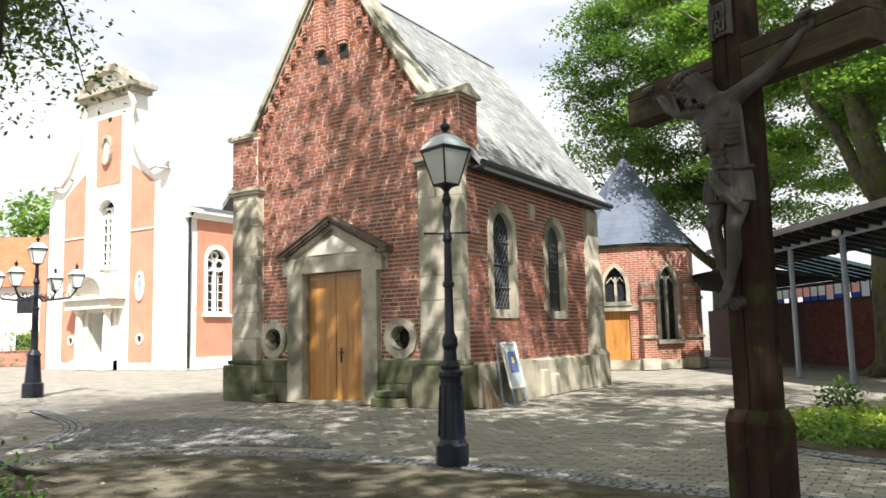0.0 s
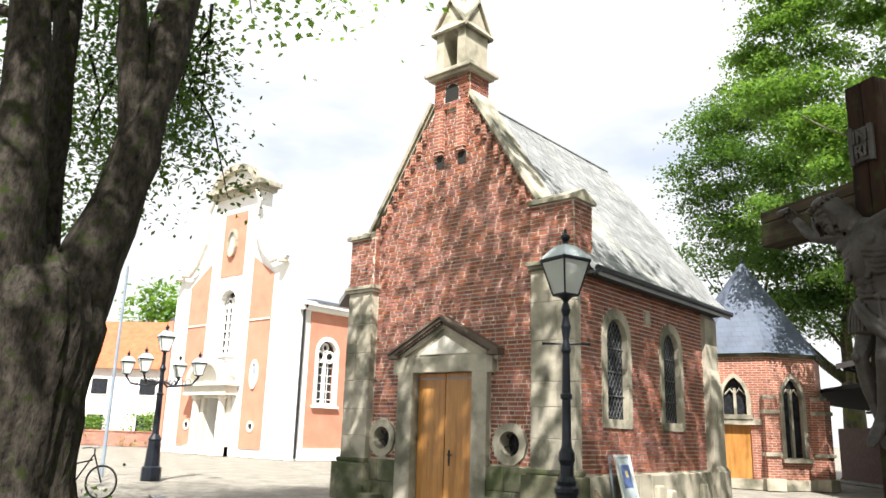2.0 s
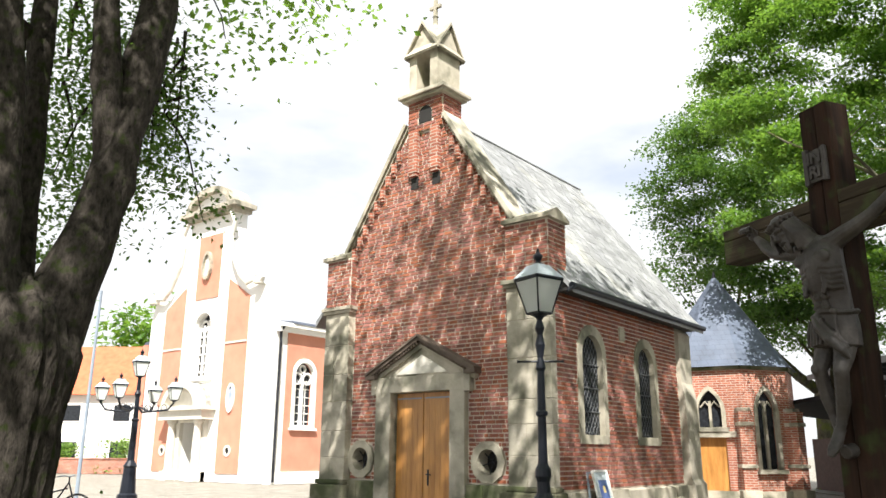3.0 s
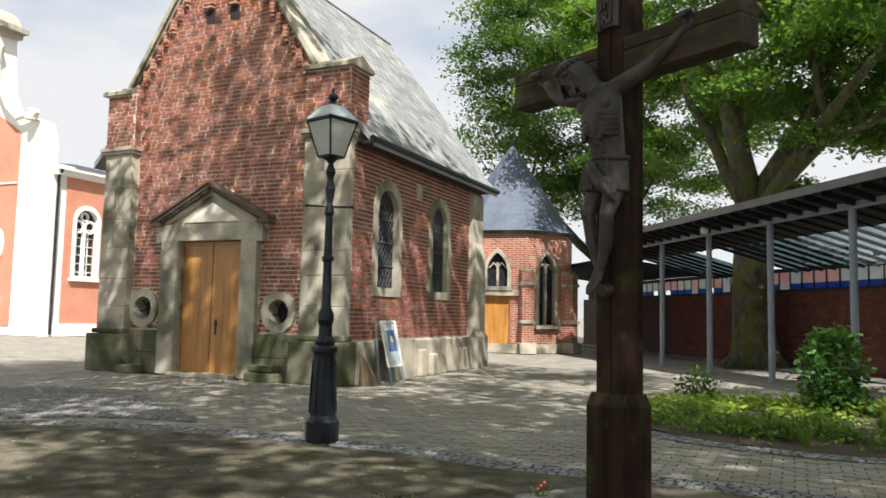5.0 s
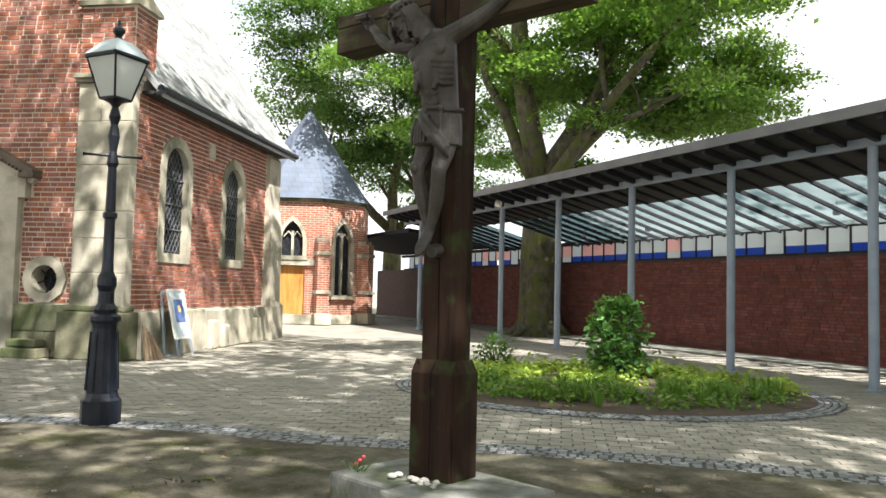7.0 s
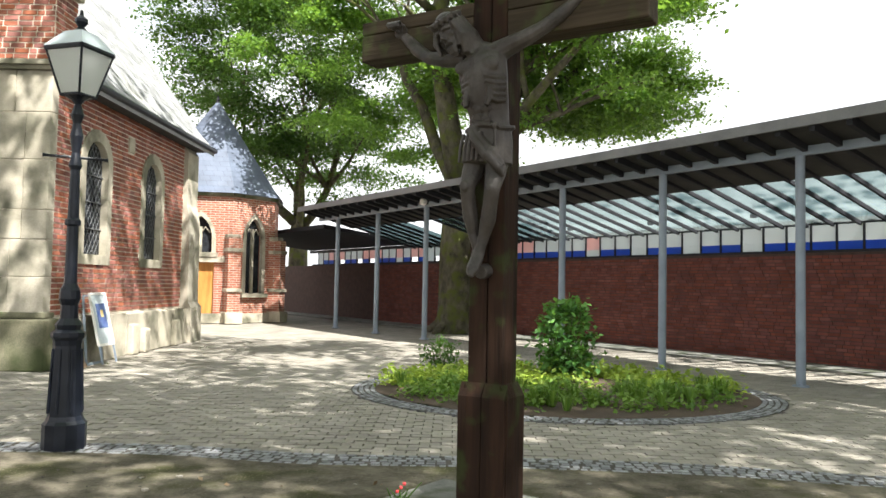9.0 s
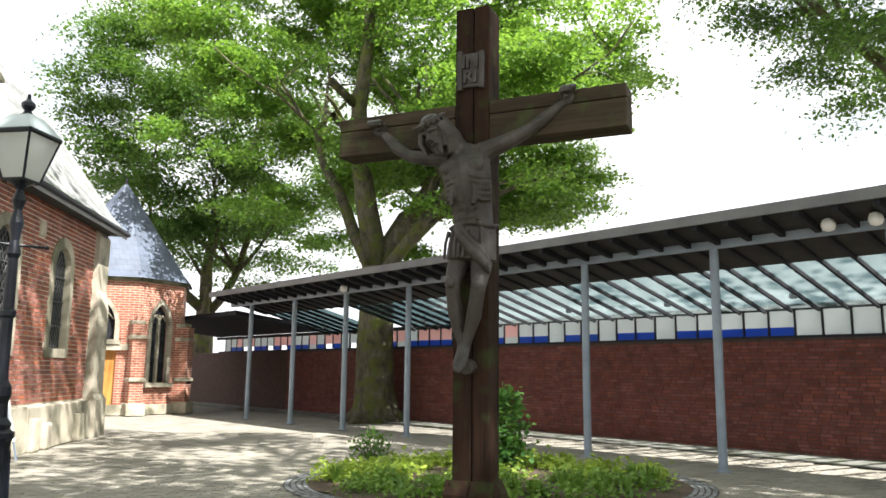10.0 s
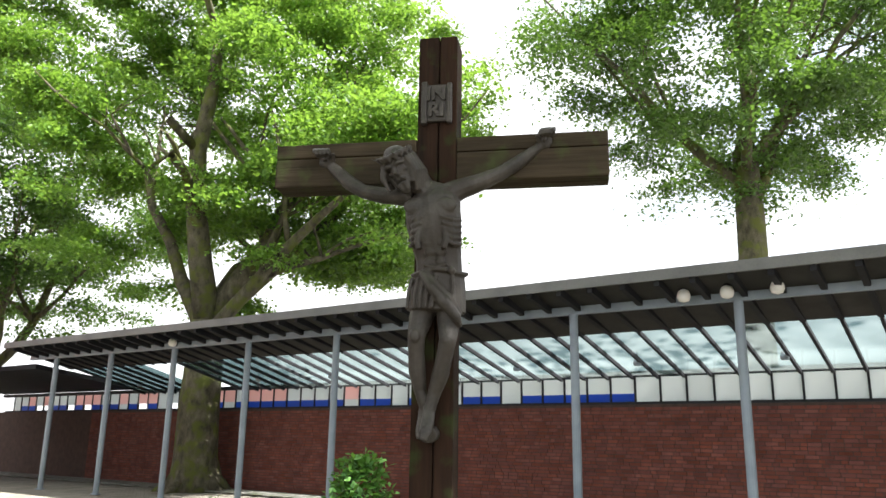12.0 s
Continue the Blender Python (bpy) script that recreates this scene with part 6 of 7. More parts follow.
# ---- lantern cluster on the square ----
def cluster_lamp():
    loc = Vector((-13.55, -1.15, 0))
    ob = thing("lantern_post", loc, "black cast-iron lamp post with five lanterns", "street lamp")
    bm = bmesh.new()
    turned(bm, loc, [(0.28, -0.02), (0.28, 0.35), (0.22, 0.4), (0.17, 1.1), (0.2, 1.15), (0.1, 1.3), (0.085, 2.4), (0.12, 2.45), (0.07, 2.5), (0.06, 3.1), (0.1, 3.2), (0.06, 3.3), (0.05, 3.66)], 12)
    part("pole", bm, M_BLACK, ob)
    for k in range(4):
        a = 0.6 + math.pi / 2 * k
        d = Vector((math.cos(a), math.sin(a), 0))
        bm = bmesh.new()
        tube(bm, [loc + Vector((0, 0, 2.85)), loc + d * 0.4 + Vector((0, 0, 2.68)), loc + d * 0.95 + Vector((0, 0, 2.74)), loc + d * 1.12 + Vector((0, 0, 2.95))], 0.03, 8)
        for j in range(3):
            c = loc + d * (0.35 + 0.24 * j) + Vector((0, 0, 2.80))
            tube(bm, [c + d * 0.09 * math.cos(q) + Vector((0, 0, 0.09 * math.sin(q))) for q in (2 * math.pi * i / 10 for i in range(11))], 0.012, 5)
        part("arm", bm, M_BLACK, ob, "curled iron arm")
        lantern(loc + d * 1.12 + Vector((0, 0, 3.02)), ob, 0.85)
    lantern(loc + Vector((0, 0, 3.72)), ob, 1.0)


cluster_lamp()


# ---- bicycle behind the old tree ----
def bicycle():
    f = Vector((-8.5, -5.15, 0))
    d = Vector((-0.72, -0.52, 0)).normalized()
    ob = thing("bicycle", f, "parked black bicycle half hidden by the tree", "bicycle")
    up = Vector((0, 0, 1))
    for c in (f, f + d * 1.08):
        bm = bmesh.new()
        tube(bm, [c + up * 0.35 + d * 0.335 * math.cos(a) + up * 0.335 * math.sin(a) for a in (2 * math.pi * k / 28 for k in range(29))], 0.022, 8, cap=False)
        w = part("wheel", bm, M_RUBBER, ob)
        bm = bmesh.new()
        for k in range(14):
            a = 2 * math.pi * k / 14
            tube(bm, [c + up * 0.35, c + up * 0.35 + d * 0.315 * math.cos(a) + up * 0.315 * math.sin(a)], 0.003, 4)
        part("spokes", bm, M_STEEL, w)
    bm = bmesh.new()
    a, b = f + up * 0.35, f + d * 1.08 + up * 0.35
    h, s, k = f + d * 0.22 + up * 0.92, f + d * 0.72 + up * 0.88, f + d * 0.6 + up * 0.32
    for p, q in ((a, h), (h, k), (k, s), (s, b), (b, k), (h + d * 0.02 - up * 0.12, s - up * 0.2), (h, h + up * 0.12)):
        tube(bm, [p, q], 0.017, 8)
    part("frame", bm, M_BLACK, ob)
    bm = bmesh.new()
    side = d.cross(up)
    tube(bm, [h + up * 0.12 - side * 0.3 + d * 0.12, h + up * 0.14 - side * 0.2, h + up * 0.12, h + up * 0.14 + side * 0.2, h + up * 0.12 + side * 0.3 + d * 0.12], 0.014, 8)
    part("handlebar", bm, M_STEEL, ob)
    bm = bmesh.new()
    ball(bm, s + up * 0.08, 0.13, (1, 0.7, 0.3))
    part("saddle", bm, M_RUBBER, ob)


bicycle()


# ---- houses across the square ----
def house(c, sx, sy, h, ridge, wallm, label, turn=0.0, storeys=2):
    ob = thing("house", (c[0], c[1], 0), label, "house")
    m = Matrix.Translation((c[0], c[1], 0)) @ Matrix.Rotation(turn, 4, "Z")
    w = part("wall", boxes(((0, 0, h / 2), (sx, sy, h)), m=m), wallm, ob)
    bm = bmesh.new()
    plate(bm, [(-sy / 2 - 0.5, h - 0.2), (sy / 2 + 0.5, h - 0.2), (0, ridge)], [], lambda u, v, q: m @ Vector((q, u, v)), -sx / 2 - 0.4, sx / 2 + 0.4)
    part("roof", bm, M_TERRA, ob, "orange tiled roof")
    for i in range(3):
        for j in range(storeys):
            x, z = -sx / 2 + sx * (i + 0.5) / 3, 1.6 + j * 2.8
            fr = part("window", boxes(((x, -sy / 2 - 0.03, z), (1.5, 0.10, 1.4)), m=m), M_WHITE, ob)
            part("pane", boxes(((x, -sy / 2 - 0.09, z), (1.3, 0.03, 1.2)), m=m), M_DARKGLASS, fr)


house((-56, 20), 12, 9, 6.0, 10.2, M_WHITE, "white rendered house with an orange tiled roof", 0.62)
house((-46.5, 27), 8, 8, 5.2, 8.6, M_PINK, "low reddish house beside the church", 0.3)
bm = boxes(((-50, 12.5, 0.5), (16, 0.35, 1.0)), ((-50, 12.5, 1.03), (16.1, 0.45, 0.08)), m=Matrix.Translation((-50, 12.5, 0)) @ Matrix.Rotation(0.5, 4, "Z") @ Matrix.Translation((50, -12.5, 0)))
tagged(part("garden_wall", bm, M_BRICKFAR), "low red brick garden wall before the houses", "wall")
rng = random.Random(4)
for cx, cy, r, h in ((-45.5, 16.5, 1.3, 2.4), (-49.5, 14.0, 0.8, 2.0)):
    bush = thing("bush", (cx, cy, 0), "clipped green garden bush", "bush")
    leaves("foliage", [(cx + rng.gauss(0, r * 0.5), cy + rng.gauss(0, r * 0.5), rng.uniform(0.2, h)) for _ in range(70)], 26, 0.22, 0.32, M_GROUNDLEAF, bush, 3)
bm = bmesh.new()
tube(bm, [(-15.6, -1.6, 0), (-15.6, -1.6, 6.5)], [0.06, 0.04], 10)
tagged(part("flag_pole", bm, M_STEEL), "slim grey metal pole on the square", "pole")

# ---- planted bed ----
BED = (8.35, -1.3, 2.75, 2.4)
bm = bmesh.new()
vs = []
for j in range(9):
    r = j / 8
    vs.append([bm.verts.new((BED[0] + BED[2] * r * math.cos(a), BED[1] + BED[3] * r * math.sin(a), 0.015 + 0.07 * (1 - r ** 3) + 0.03 * noise.noise((math.cos(a) * r * 5, math.sin(a) * r * 5, 1)))) for a in (2 * math.pi * k / 40 for k in range(40))])
for a, b in zip(vs[1:], vs[2:]):
    for k in range(40):
        bm.faces.new((a[k], a[(k + 1) % 40], b[(k + 1) % 40], b[k]))
bm.faces.new(vs[1])
tagged(part("bed_soil", bm, mat("dark_bed_soil", (0.045, 0.031, 0.022), (0.10, 0.068, 0.046), 3, 0.97, 0.7, 35), smooth=True), "dark reddish soil of an oval planted bed", "flower bed", kind="structure")
rng = random.Random(31)
spots, tall = [], []
while len(spots) < 520:
    a, r = rng.uniform(0, 2 * math.pi), math.sqrt(rng.random()) * 0.97
    x, y = BED[0] + BED[2] * r * math.cos(a), BED[1] + BED[3] * r * math.sin(a)
    if noise.noise((x * 1.3, y * 1.3, 4)) > 0.0 - 0.25 * (x < 7.4) and r < 0.9 + 0.07 * math.sin(a * 7):
        spots.append((x, y, 0.08 + rng.uniform(0, 0.08) + 0.06 * noise.noise((x * 2, y * 2, 1))))
back = [p for p in spots if p[1] > BED[1] - 0.25 + 0.6 * noise.noise((p[0], p[1], 9))]
front = [p for p in spots if p not in back]
tagged(leaves("ground_cover", back, 26, 0.105, 0.13, M_BEDGREEN, None, 18, flat=0.5), "yellow-green low ground cover plants", "plants", kind="stuff")
low = leaves("ground_cover", front, 17, 0.095, 0.13, M_GROUNDLEAF, None, 8, flat=0.5)
tagged(low, "bright green low ground cover plants", "plants", kind="stuff")


def blades(name, c, n, h, seed, material):
    rg = random.Random(seed)
    bm = bmesh.new()
    for k in range(n):
        a = rg.uniform(0, 2 * math.pi)
        d = Vector((math.cos(a), math.sin(a), 0))
        p = Vector(c) + d * rg.uniform(0, 0.05)
        q, e = p + d * h * 0.25 + Vector((0, 0, h * 0.7)), p + d * h * rg.uniform(0.4, 0.8) + Vector((0, 0, h * rg.uniform(0.5, 1.0)))
        s = Vector((-d.y, d.x, 0)) * 0.009
        v = [bm.verts.new(t) for t in (p - s, p + s, q + s, q - s, e)]
        bm.faces.new(v[:4]), bm.faces.new((v[3], v[2], v[4]))
    return part(name, bm, material)


for k in range(40):
    a, r = rng.uniform(math.pi, 2 * math.pi), rng.uniform(0.4, 0.9)
    c = (BED[0] + BED[2] * r * math.cos(a), BED[1] + BED[3] * r * math.sin(a), 0.05)
    tagged(blades("grass_tuft", c, 26, rng.uniform(0.16, 0.32), k, M_GROUNDLEAF), "tuft of long narrow green leaves", "plant", group="tufts in the bed")


def shrub(c, r, h, n, label, material, seed, size=0.11):
    ob = thing("shrub", c, label, "shrub")
    rg = random.Random(seed)
    bm = bmesh.new()
    spots = []
    for k in range(n):
        a = rg.uniform(0, 2 * math.pi)
        z = h * rg.uniform(0.15, 1.0)
        q = r * math.sqrt(max(0.05, 1 - ((z / h - 0.45) / 0.62) ** 2)) * rg.uniform(0.45, 1.0)
        e = Vector(c) + Vector((q * math.cos(a), q * math.sin(a), z))
        if k % 3 == 0:
            tube(bm, [Vector(c) + Vector((0, 0, -0.02)), Vector(c).lerp(e, 0.5) + Vector((0, 0, 0.06)), e], [0.016, 0.01, 0.004], 5)
        spots.append(tuple(e))
    part("stems", bm, M_BARK, ob)
    leaves("foliage", spots, 16, size, 0.09, material, ob, seed, flat=0.8)


M_SHRUB = leaf_mat("glossy_shrub_leaf", (0.025, 0.085, 0.020), (0.11, 0.25, 0.05), (0.18, 0.36, 0.05), 0.28)
shrub((8.52, -0.45, 0.06), 0.43, 1.22, 92, "dense glossy dark green shrub in the bed", M_SHRUB, 6, 0.13)
shrub((6.55, 0.55, 0.05), 0.32, 0.55, 26, "small sparse grey-green shrub in the bed", M_SHADED_LEAF, 7, 0.09)

# ivy and saplings at the foot of the old tree
rng = random.Random(15)
ivy = [(OLD.x + 1.2 + rng.uniform(-0.55, 0.85), OLD.y + 0.0 + rng.uniform(-1.1, 0.75), abs(rng.gauss(0.1, 0.2))) for _ in range(120)]
tagged(leaves("undergrowth", ivy, 10, 0.09, 0.12, M_SHADED_LEAF, None, 9, flat=0.9), "small leafy shoots at the foot of the old tree", "plants", kind="stuff")
# small stones and crumbs on the bare earth
def crumbs(name, n, lo, hi, r0, r1, seed, material, label):
    rg = np.random.default_rng(seed)
    c = np.stack([rg.uniform(lo[0], hi[0], n), rg.uniform(lo[1], hi[1], n), rg.uniform(0.0, 0.02, n)], 1)
    r = r0 + (r1 - r0) * rg.random((n, 1, 1)) ** 3
    unit = np.array([(1, 0, 0), (0, 1, 0), (-1, 0, 0), (0, -1, 0), (0, 0, 0.45), (0, 0, -0.5)], float)
    p = (c[:, None, :] + unit[None] * r * rg.uniform(0.6, 1.3, (n, 6, 1))).reshape(-1, 3)
    tri = np.array([(0, 1, 4), (1, 2, 4), (2, 3, 4), (3, 0, 4), (1, 0, 5), (2, 1, 5), (3, 2, 5), (0, 3, 5)])
    me = bpy.data.meshes.new(name)
    me.from_pydata(p.tolist(), [], (tri[None] + 6 * np.arange(n)[:, None, None]).reshape(-1, 3).tolist())
    me.materials.append(material)
    tagged(new(name, me), label, "gravel", kind="stuff")


crumbs("soil_crumbs", 6500, (-1.5, -13.0), (14.5, -6.3), 0.005, 0.017, 61, mat("earth_crumb", (0.05, 0.042, 0.032), (0.15, 0.132, 0.105), 9, 0.95, 0.3, 60, vary=0.5), "small clods and stones lying on the earth")
# litter on the bare earth
rng = np.random.default_rng(6)
lit = np.stack([rng.uniform(-1.5, 13, 420), rng.uniform(-12.5, -6.6, 420), np.full(420, 0.03)], 1)
M_DRY = leaf_mat("dry_leaf", (0.12, 0.08, 0.045), (0.30, 0.22, 0.13), (0.2, 0.14, 0.07), 0.1)
tagged(leaves("dry_leaves", lit, 1, 0.05, 0.01, M_DRY, None, 14, flat=0.2), "scattered dry leaves and bits on the earth", "litter", kind="stuff")
bm = bmesh.new()
rg = random.Random(3)
for k in range(150):
    c = Vector((rg.uniform(-1, 12), rg.uniform(-12, -6.5), 0.015))
    r = rg.uniform(0.008, 0.022)
    box(bm, (0, 0, 0), (r * 2, r * 1.5, r), Matrix.Translation(c) @ Matrix.Rotation(rg.uniform(0, 3), 4, "Z"))
tagged(part("gravel", bm, M_PAVER), "small stones scattered on the earth", "gravel", kind="stuff")
bm = bmesh.new()
for k in range(7):
    tube(bm, [(5.05 + 0.05 * k, -7.75 + rg.uniform(-0.06, 0.06), 0.03), (5.1 + 0.05 * k + rg.uniform(-0.1, 0.1), -7.75 + rg.uniform(-0.1, 0.1), 0.06)], [0.012, 0.005], 5)
tagged(part("twig_heap", bm, M_BARK), "small heap of dry twigs on the earth", "twigs")


# ---- bricks, slates and paving pieces ----
def piece_mesh(name, l, h, d, taper=0.0, material=None):
    """A box open at its back, in (u, v, w), with its face at w = d."""
    bm = bmesh.new()
    a = [bm.verts.new((s * l / 2, t * h / 2, -0.02)) for s, t in ((-1, -1), (1, -1), (1, 1), (-1, 1))]
    b = [bm.verts.new((s * (l / 2 - taper), t * (h / 2 - taper), d)) for s, t in ((-1, -1), (1, -1), (1, 1), (-1, 1))]
    bm.faces.new(b)
    for i in range(4):
        bm.faces.new((a[i], a[(i + 1) % 4], b[(i + 1) % 4], b[i]))
    me = bpy.data.meshes.new(name)
    bm.to_mesh(me)
    bm.free()
    me.materials.append(material)
    return me


def lay(name, cells, to, parent, material, d, taper, chosen, full, label, stuff_name):
    """cells: (u, v, l, h); those that chosen() takes and are of the full size become parts, the rest one mesh."""
    o, ux, vx, wx = to(0, 0, 0), to(1, 0, 0), to(0, 1, 0), to(0, 0, 1)
    rot = Matrix((ux - o, vx - o, wx - o)).transposed().to_4x4()
    shared = piece_mesh(name, full[0], full[1], d, taper, material)
    org = ORIGIN.get(parent, Vector((0, 0, 0)))
    verts, faces, made = [], [], 0
    rg = random.Random(len(cells))
    for u, v, l, h in cells:
        dd = d + rg.uniform(-0.005, 0.005)
        if made < 300 and abs(l - full[0]) < 0.004 and abs(h - full[1]) < 0.004 and chosen(u, v):
            ob = new(name, shared)
            ob.parent = parent
            ob.matrix_basis = Matrix.Translation(to(u, v, dd - d) - org) @ rot
            made += 1
            continue
        i = len(verts)
        for s, t in ((-1, -1), (1, -1), (1, 1), (-1, 1)):
            verts.append(to(u + s * l / 2, v + t * h / 2, -0.02) - org)
        for s, t in ((-1, -1), (1, -1), (1, 1), (-1, 1)):
            verts.append(to(u + s * (l / 2 - taper), v + t * (h / 2 - taper), dd) - org)
        faces += [(i + 4, i + 5, i + 6, i + 7), (i, i + 1, i + 5, i + 4), (i + 1, i + 2, i + 6, i + 5), (i + 2, i + 3, i + 7, i + 6), (i + 3, i, i + 4, i + 7)]
    if verts:
        me = bpy.data.meshes.new(stuff_name)
        me.from_pydata([tuple(v) for v in verts], [], faces)
        me.materials.append(material)
        ob = new(stuff_name, me)
        ob.parent = parent
        tagged(ob, label, kind="stuff")


def courses(u0, u1, v0, v1, allowed, L, H, joint, seed=1, step=0.025):
    """Bricks in running bond with some headers, cut to where allowed(u, v)."""
    rg = random.Random(seed)
    out = []
    v = v0
    row = 0
    while v + H <= v1 + 0.001:
        vm = v + H / 2
        spans, s = [], None
        u = u0
        while u <= u1 + 1e-6:
            ok = allowed(u, vm)
            if ok and s is None:
                s = u
            if not ok and s is not None:
                spans.append((s, u - step))
                s = None
            u += step
        if s is not None:
            spans.append((s, u1))
        x = u0 - (0.5 * L if row % 2 else 0.0) - (0.25 * L if row % 4 > 1 else 0)
        k = row
        while x < u1:
            l = L if (k % 2 == 0 or rg.random() < 0.35) else (L - joint) / 2 + joint
            k += 1
            for a, b in spans:
                p, q = max(x, a), min(x + l, b)
                if q - p > 0.05:
                    out.append(((p + q) / 2, vm, q - p - joint, H - joint))
            x += l
        v += H
        row += 1
    return out


BL, BH, BJ = 0.25, 0.092, 0.020
PED = [(-5.05, 3.26), (-1.80, 3.26), (-3.43, 4.22)]


def front_ok(u, v):
    if v < 0.96 or not inside(FRONT_OUT, u, v):
        return False
    if (u < -5.72 or u > -1.02) and v < 6.4:
        return False
    if -4.80 < u < -2.16 and v < 3.3:
        return False
    if -4.95 < u < -2.0 and 2.86 < v < 3.3:
        return False
    if inside(PED, u, v) or -4.02 < u < -2.88 and v > 9.28:
        return False
    return all((u - a) ** 2 + (v - b) ** 2 > 0.185 for a, b in ROSES)


lay("brick", courses(-6.53, -0.02, 0.97, 10.1, front_ok, BL, BH, BJ, 2), FRONT, front_wall, M_BRICK, 0.013, 0.003,
    lambda u, v: -2.1 < u < -1.02 and 1.9 < v < 5.6 or -5.72 < u < -4.9 and 1.9 < v < 4.2, (BL - BJ, BH - BJ), "uneven hand-made red bricks", "brickwork")


def side_ok(u, v):
    if not (0.02 < u < 6.18 and 0.88 < v < 4.86):
        return False
    return not any(inside(arch(a - 0.17, b + 0.17, 1.78, 4.31), u, v) for a, b in SIDE_WINDOWS) and not (2.9 < u < 3.18 and 4.12 < v < 4.44)


lay("brick", courses(0.02, 6.2, 0.88, 4.84, side_ok, BL, BH, BJ, 3), SIDE, side_wall, M_BRICK, 0.013, 0.003,
    lambda u, v: u < 3.6 and v < 3.0, (BL - BJ, BH - BJ), "uneven hand-made red bricks", "brickwork")
kneelers = [o for o in chapel.children if o.name.startswith("kneeler") and "cap" not in o.name]
for ob, (x0, x1) in zip(kneelers, ((-6.58, -5.72), (-1.02, 0.04))):
    lay("brick", courses(x0, x1, 5.13, 6.35, lambda u, v: True, BL, BH, BJ, 5), lambda u, v, w: Vector((u, -0.2 - w, v)), ob, M_BRICK, 0.012, 0.003, lambda u, v: x0 > -3, (BL - BJ, BH - BJ), "red bricks", "brickwork")
    lay("brick", courses(-0.2, 0.52, 5.13, 6.35, lambda u, v: True, BL, BH, BJ, 6), lambda u, v, w: Vector((x1 + w, u, v)), ob, M_BRICK, 0.012, 0.003, lambda u, v: False, (BL - BJ, BH - BJ), "red bricks", "brickwork")
shaft = next(o for o in chapel.children if o.name.startswith("turret_shaft"))
lay("brick", courses(-4.01, -2.89, 9.3, 10.13, lambda u, v: not inside(arch(-3.66, -3.24, 9.5, 9.95), u, v), BL, BH, BJ, 7), lambda u, v, w: Vector((u, -0.06 - w, v)), shaft, M_BRICK, 0.02, 0.003, lambda u, v: False, (BL - BJ, BH - BJ), "red bricks", "brickwork")
lay("brick", courses(-0.06, 0.66, 9.3, 10.13, lambda u, v: True, BL, BH, BJ, 8), lambda u, v, w: Vector((-2.89 + w, u, v)), shaft, M_BRICK, 0.02, 0.003, lambda u, v: False, (BL - BJ, BH - BJ), "red bricks", "brickwork")
# pendant brick ribs, slots and the little blind arches under the copings
for x in (-3.80, -3.12):
    part("brick_rib", boxes(((x, -0.07, 8.78), (0.26, 0.14, 1.12)), ((x, -0.06, 8.2), (0.22, 0.12, 0.12)), bevel=0.02), M_BRICKFAR, front_wall)
    # flat dark slab on the wall in place of a shaded slot
    part("slot", boxes(((x, -0.012, 7.98), (0.24, 0.02, 0.30))), M_OPENING_SHADE, front_wall)
# dark sheet painted for the shade in the turret's niche
bm = bmesh.new()
plate(bm, arch(-3.66, -3.24, 9.5, 9.95), [], FRONT, 0.062, 0.07)
part("blind_niche", bm, M_OPENING_SHADE, shaft)
for s in (-1, 1):
    for k in range(9):
        f = 0.06 + k * 0.105
        x, z = (GX + s * 2.42) * (1 - f) + (GX + s * 0.66) * f, 6.52 * (1 - f) + 9.28 * f
        bm = boxes(((x, -0.06, z - 0.22), (0.11, 0.12, 0.26)), ((x, -0.045, z - 0.38), (0.08, 0.09, 0.10)), bevel=0.015)
        part("corbel", bm, M_BRICKFAR, front_wall)

# slates on the visible slope
SLW, SLH = 0.27, 0.19
for i in range(len(ROOF_PROFILE) - 1):
    (x0, z0), (x1, z1) = ROOF_PROFILE[i], ROOF_PROFILE[i + 1]
    d = Vector((x1 - x0, 0, z1 - z0))
    ln = d.length
    d.normalize()
    nrm = Vector((-d.z, 0, d.x)) * (1 if d.x > 0 else -1)
    if nrm.z < 0:
        nrm = -nrm
    base = Vector((x0, 0, z0))
    tilt = (d - nrm * 0.10).normalized()
    cells = []
    rows = max(1, round(ln / SLH))
    for r in range(rows):
        k, y = 0, ROOF_Y0 + 0.5 - (SLW / 2 if r % 2 else 0)
        end = ROOF_END(x0 + (x1 - x0) * (r + 0.5) / rows)
        while y < end:
            a, b = max(y, ROOF_Y0 + 0.5), min(y + SLW, end)
            if b - a > 0.05:
                cells.append(((a + b) / 2, (r + 0.5) * ln / rows, b - a - 0.008, ln / rows * 1.10))
            y += SLW
    lay("slate", cells, lambda u, v, w, base=base, d=d, nrm=nrm: base + d * v + Vector((0, u, 0)) + nrm * (w + 0.004), roof, M_SLATE, 0.012, 0.002,
        lambda u, v: i == 3 and v < 1.6, (SLW - 0.008, ln / rows * 1.10), "overlapping grey slates", "slatework")
part("ridge", boxes(((GX, (ROOF_Y0 + 0.5 + 7.7) / 2, RIDGE_Z + 0.015), (0.12, 7.7 - ROOF_Y0 - 0.5, 0.05)), bevel=0.02), M_SLATE, chapel)

# bricks of the long wall
WALKIN = lambda u, v, w: WALK(u, v, WALL_W - w)
lay("brick", courses(-14, 24, 0.0, 2.33, lambda u, v: True, 0.25, 0.077, 0.012, 9, 0.05), WALKIN, wall_long, M_WALLBRICK, 0.010, 0.002,
    lambda u, v: 2.2 < u < 6.2 and v > 0.6, (0.238, 0.065), "dark red clinker bricks in even courses", "brickwork")


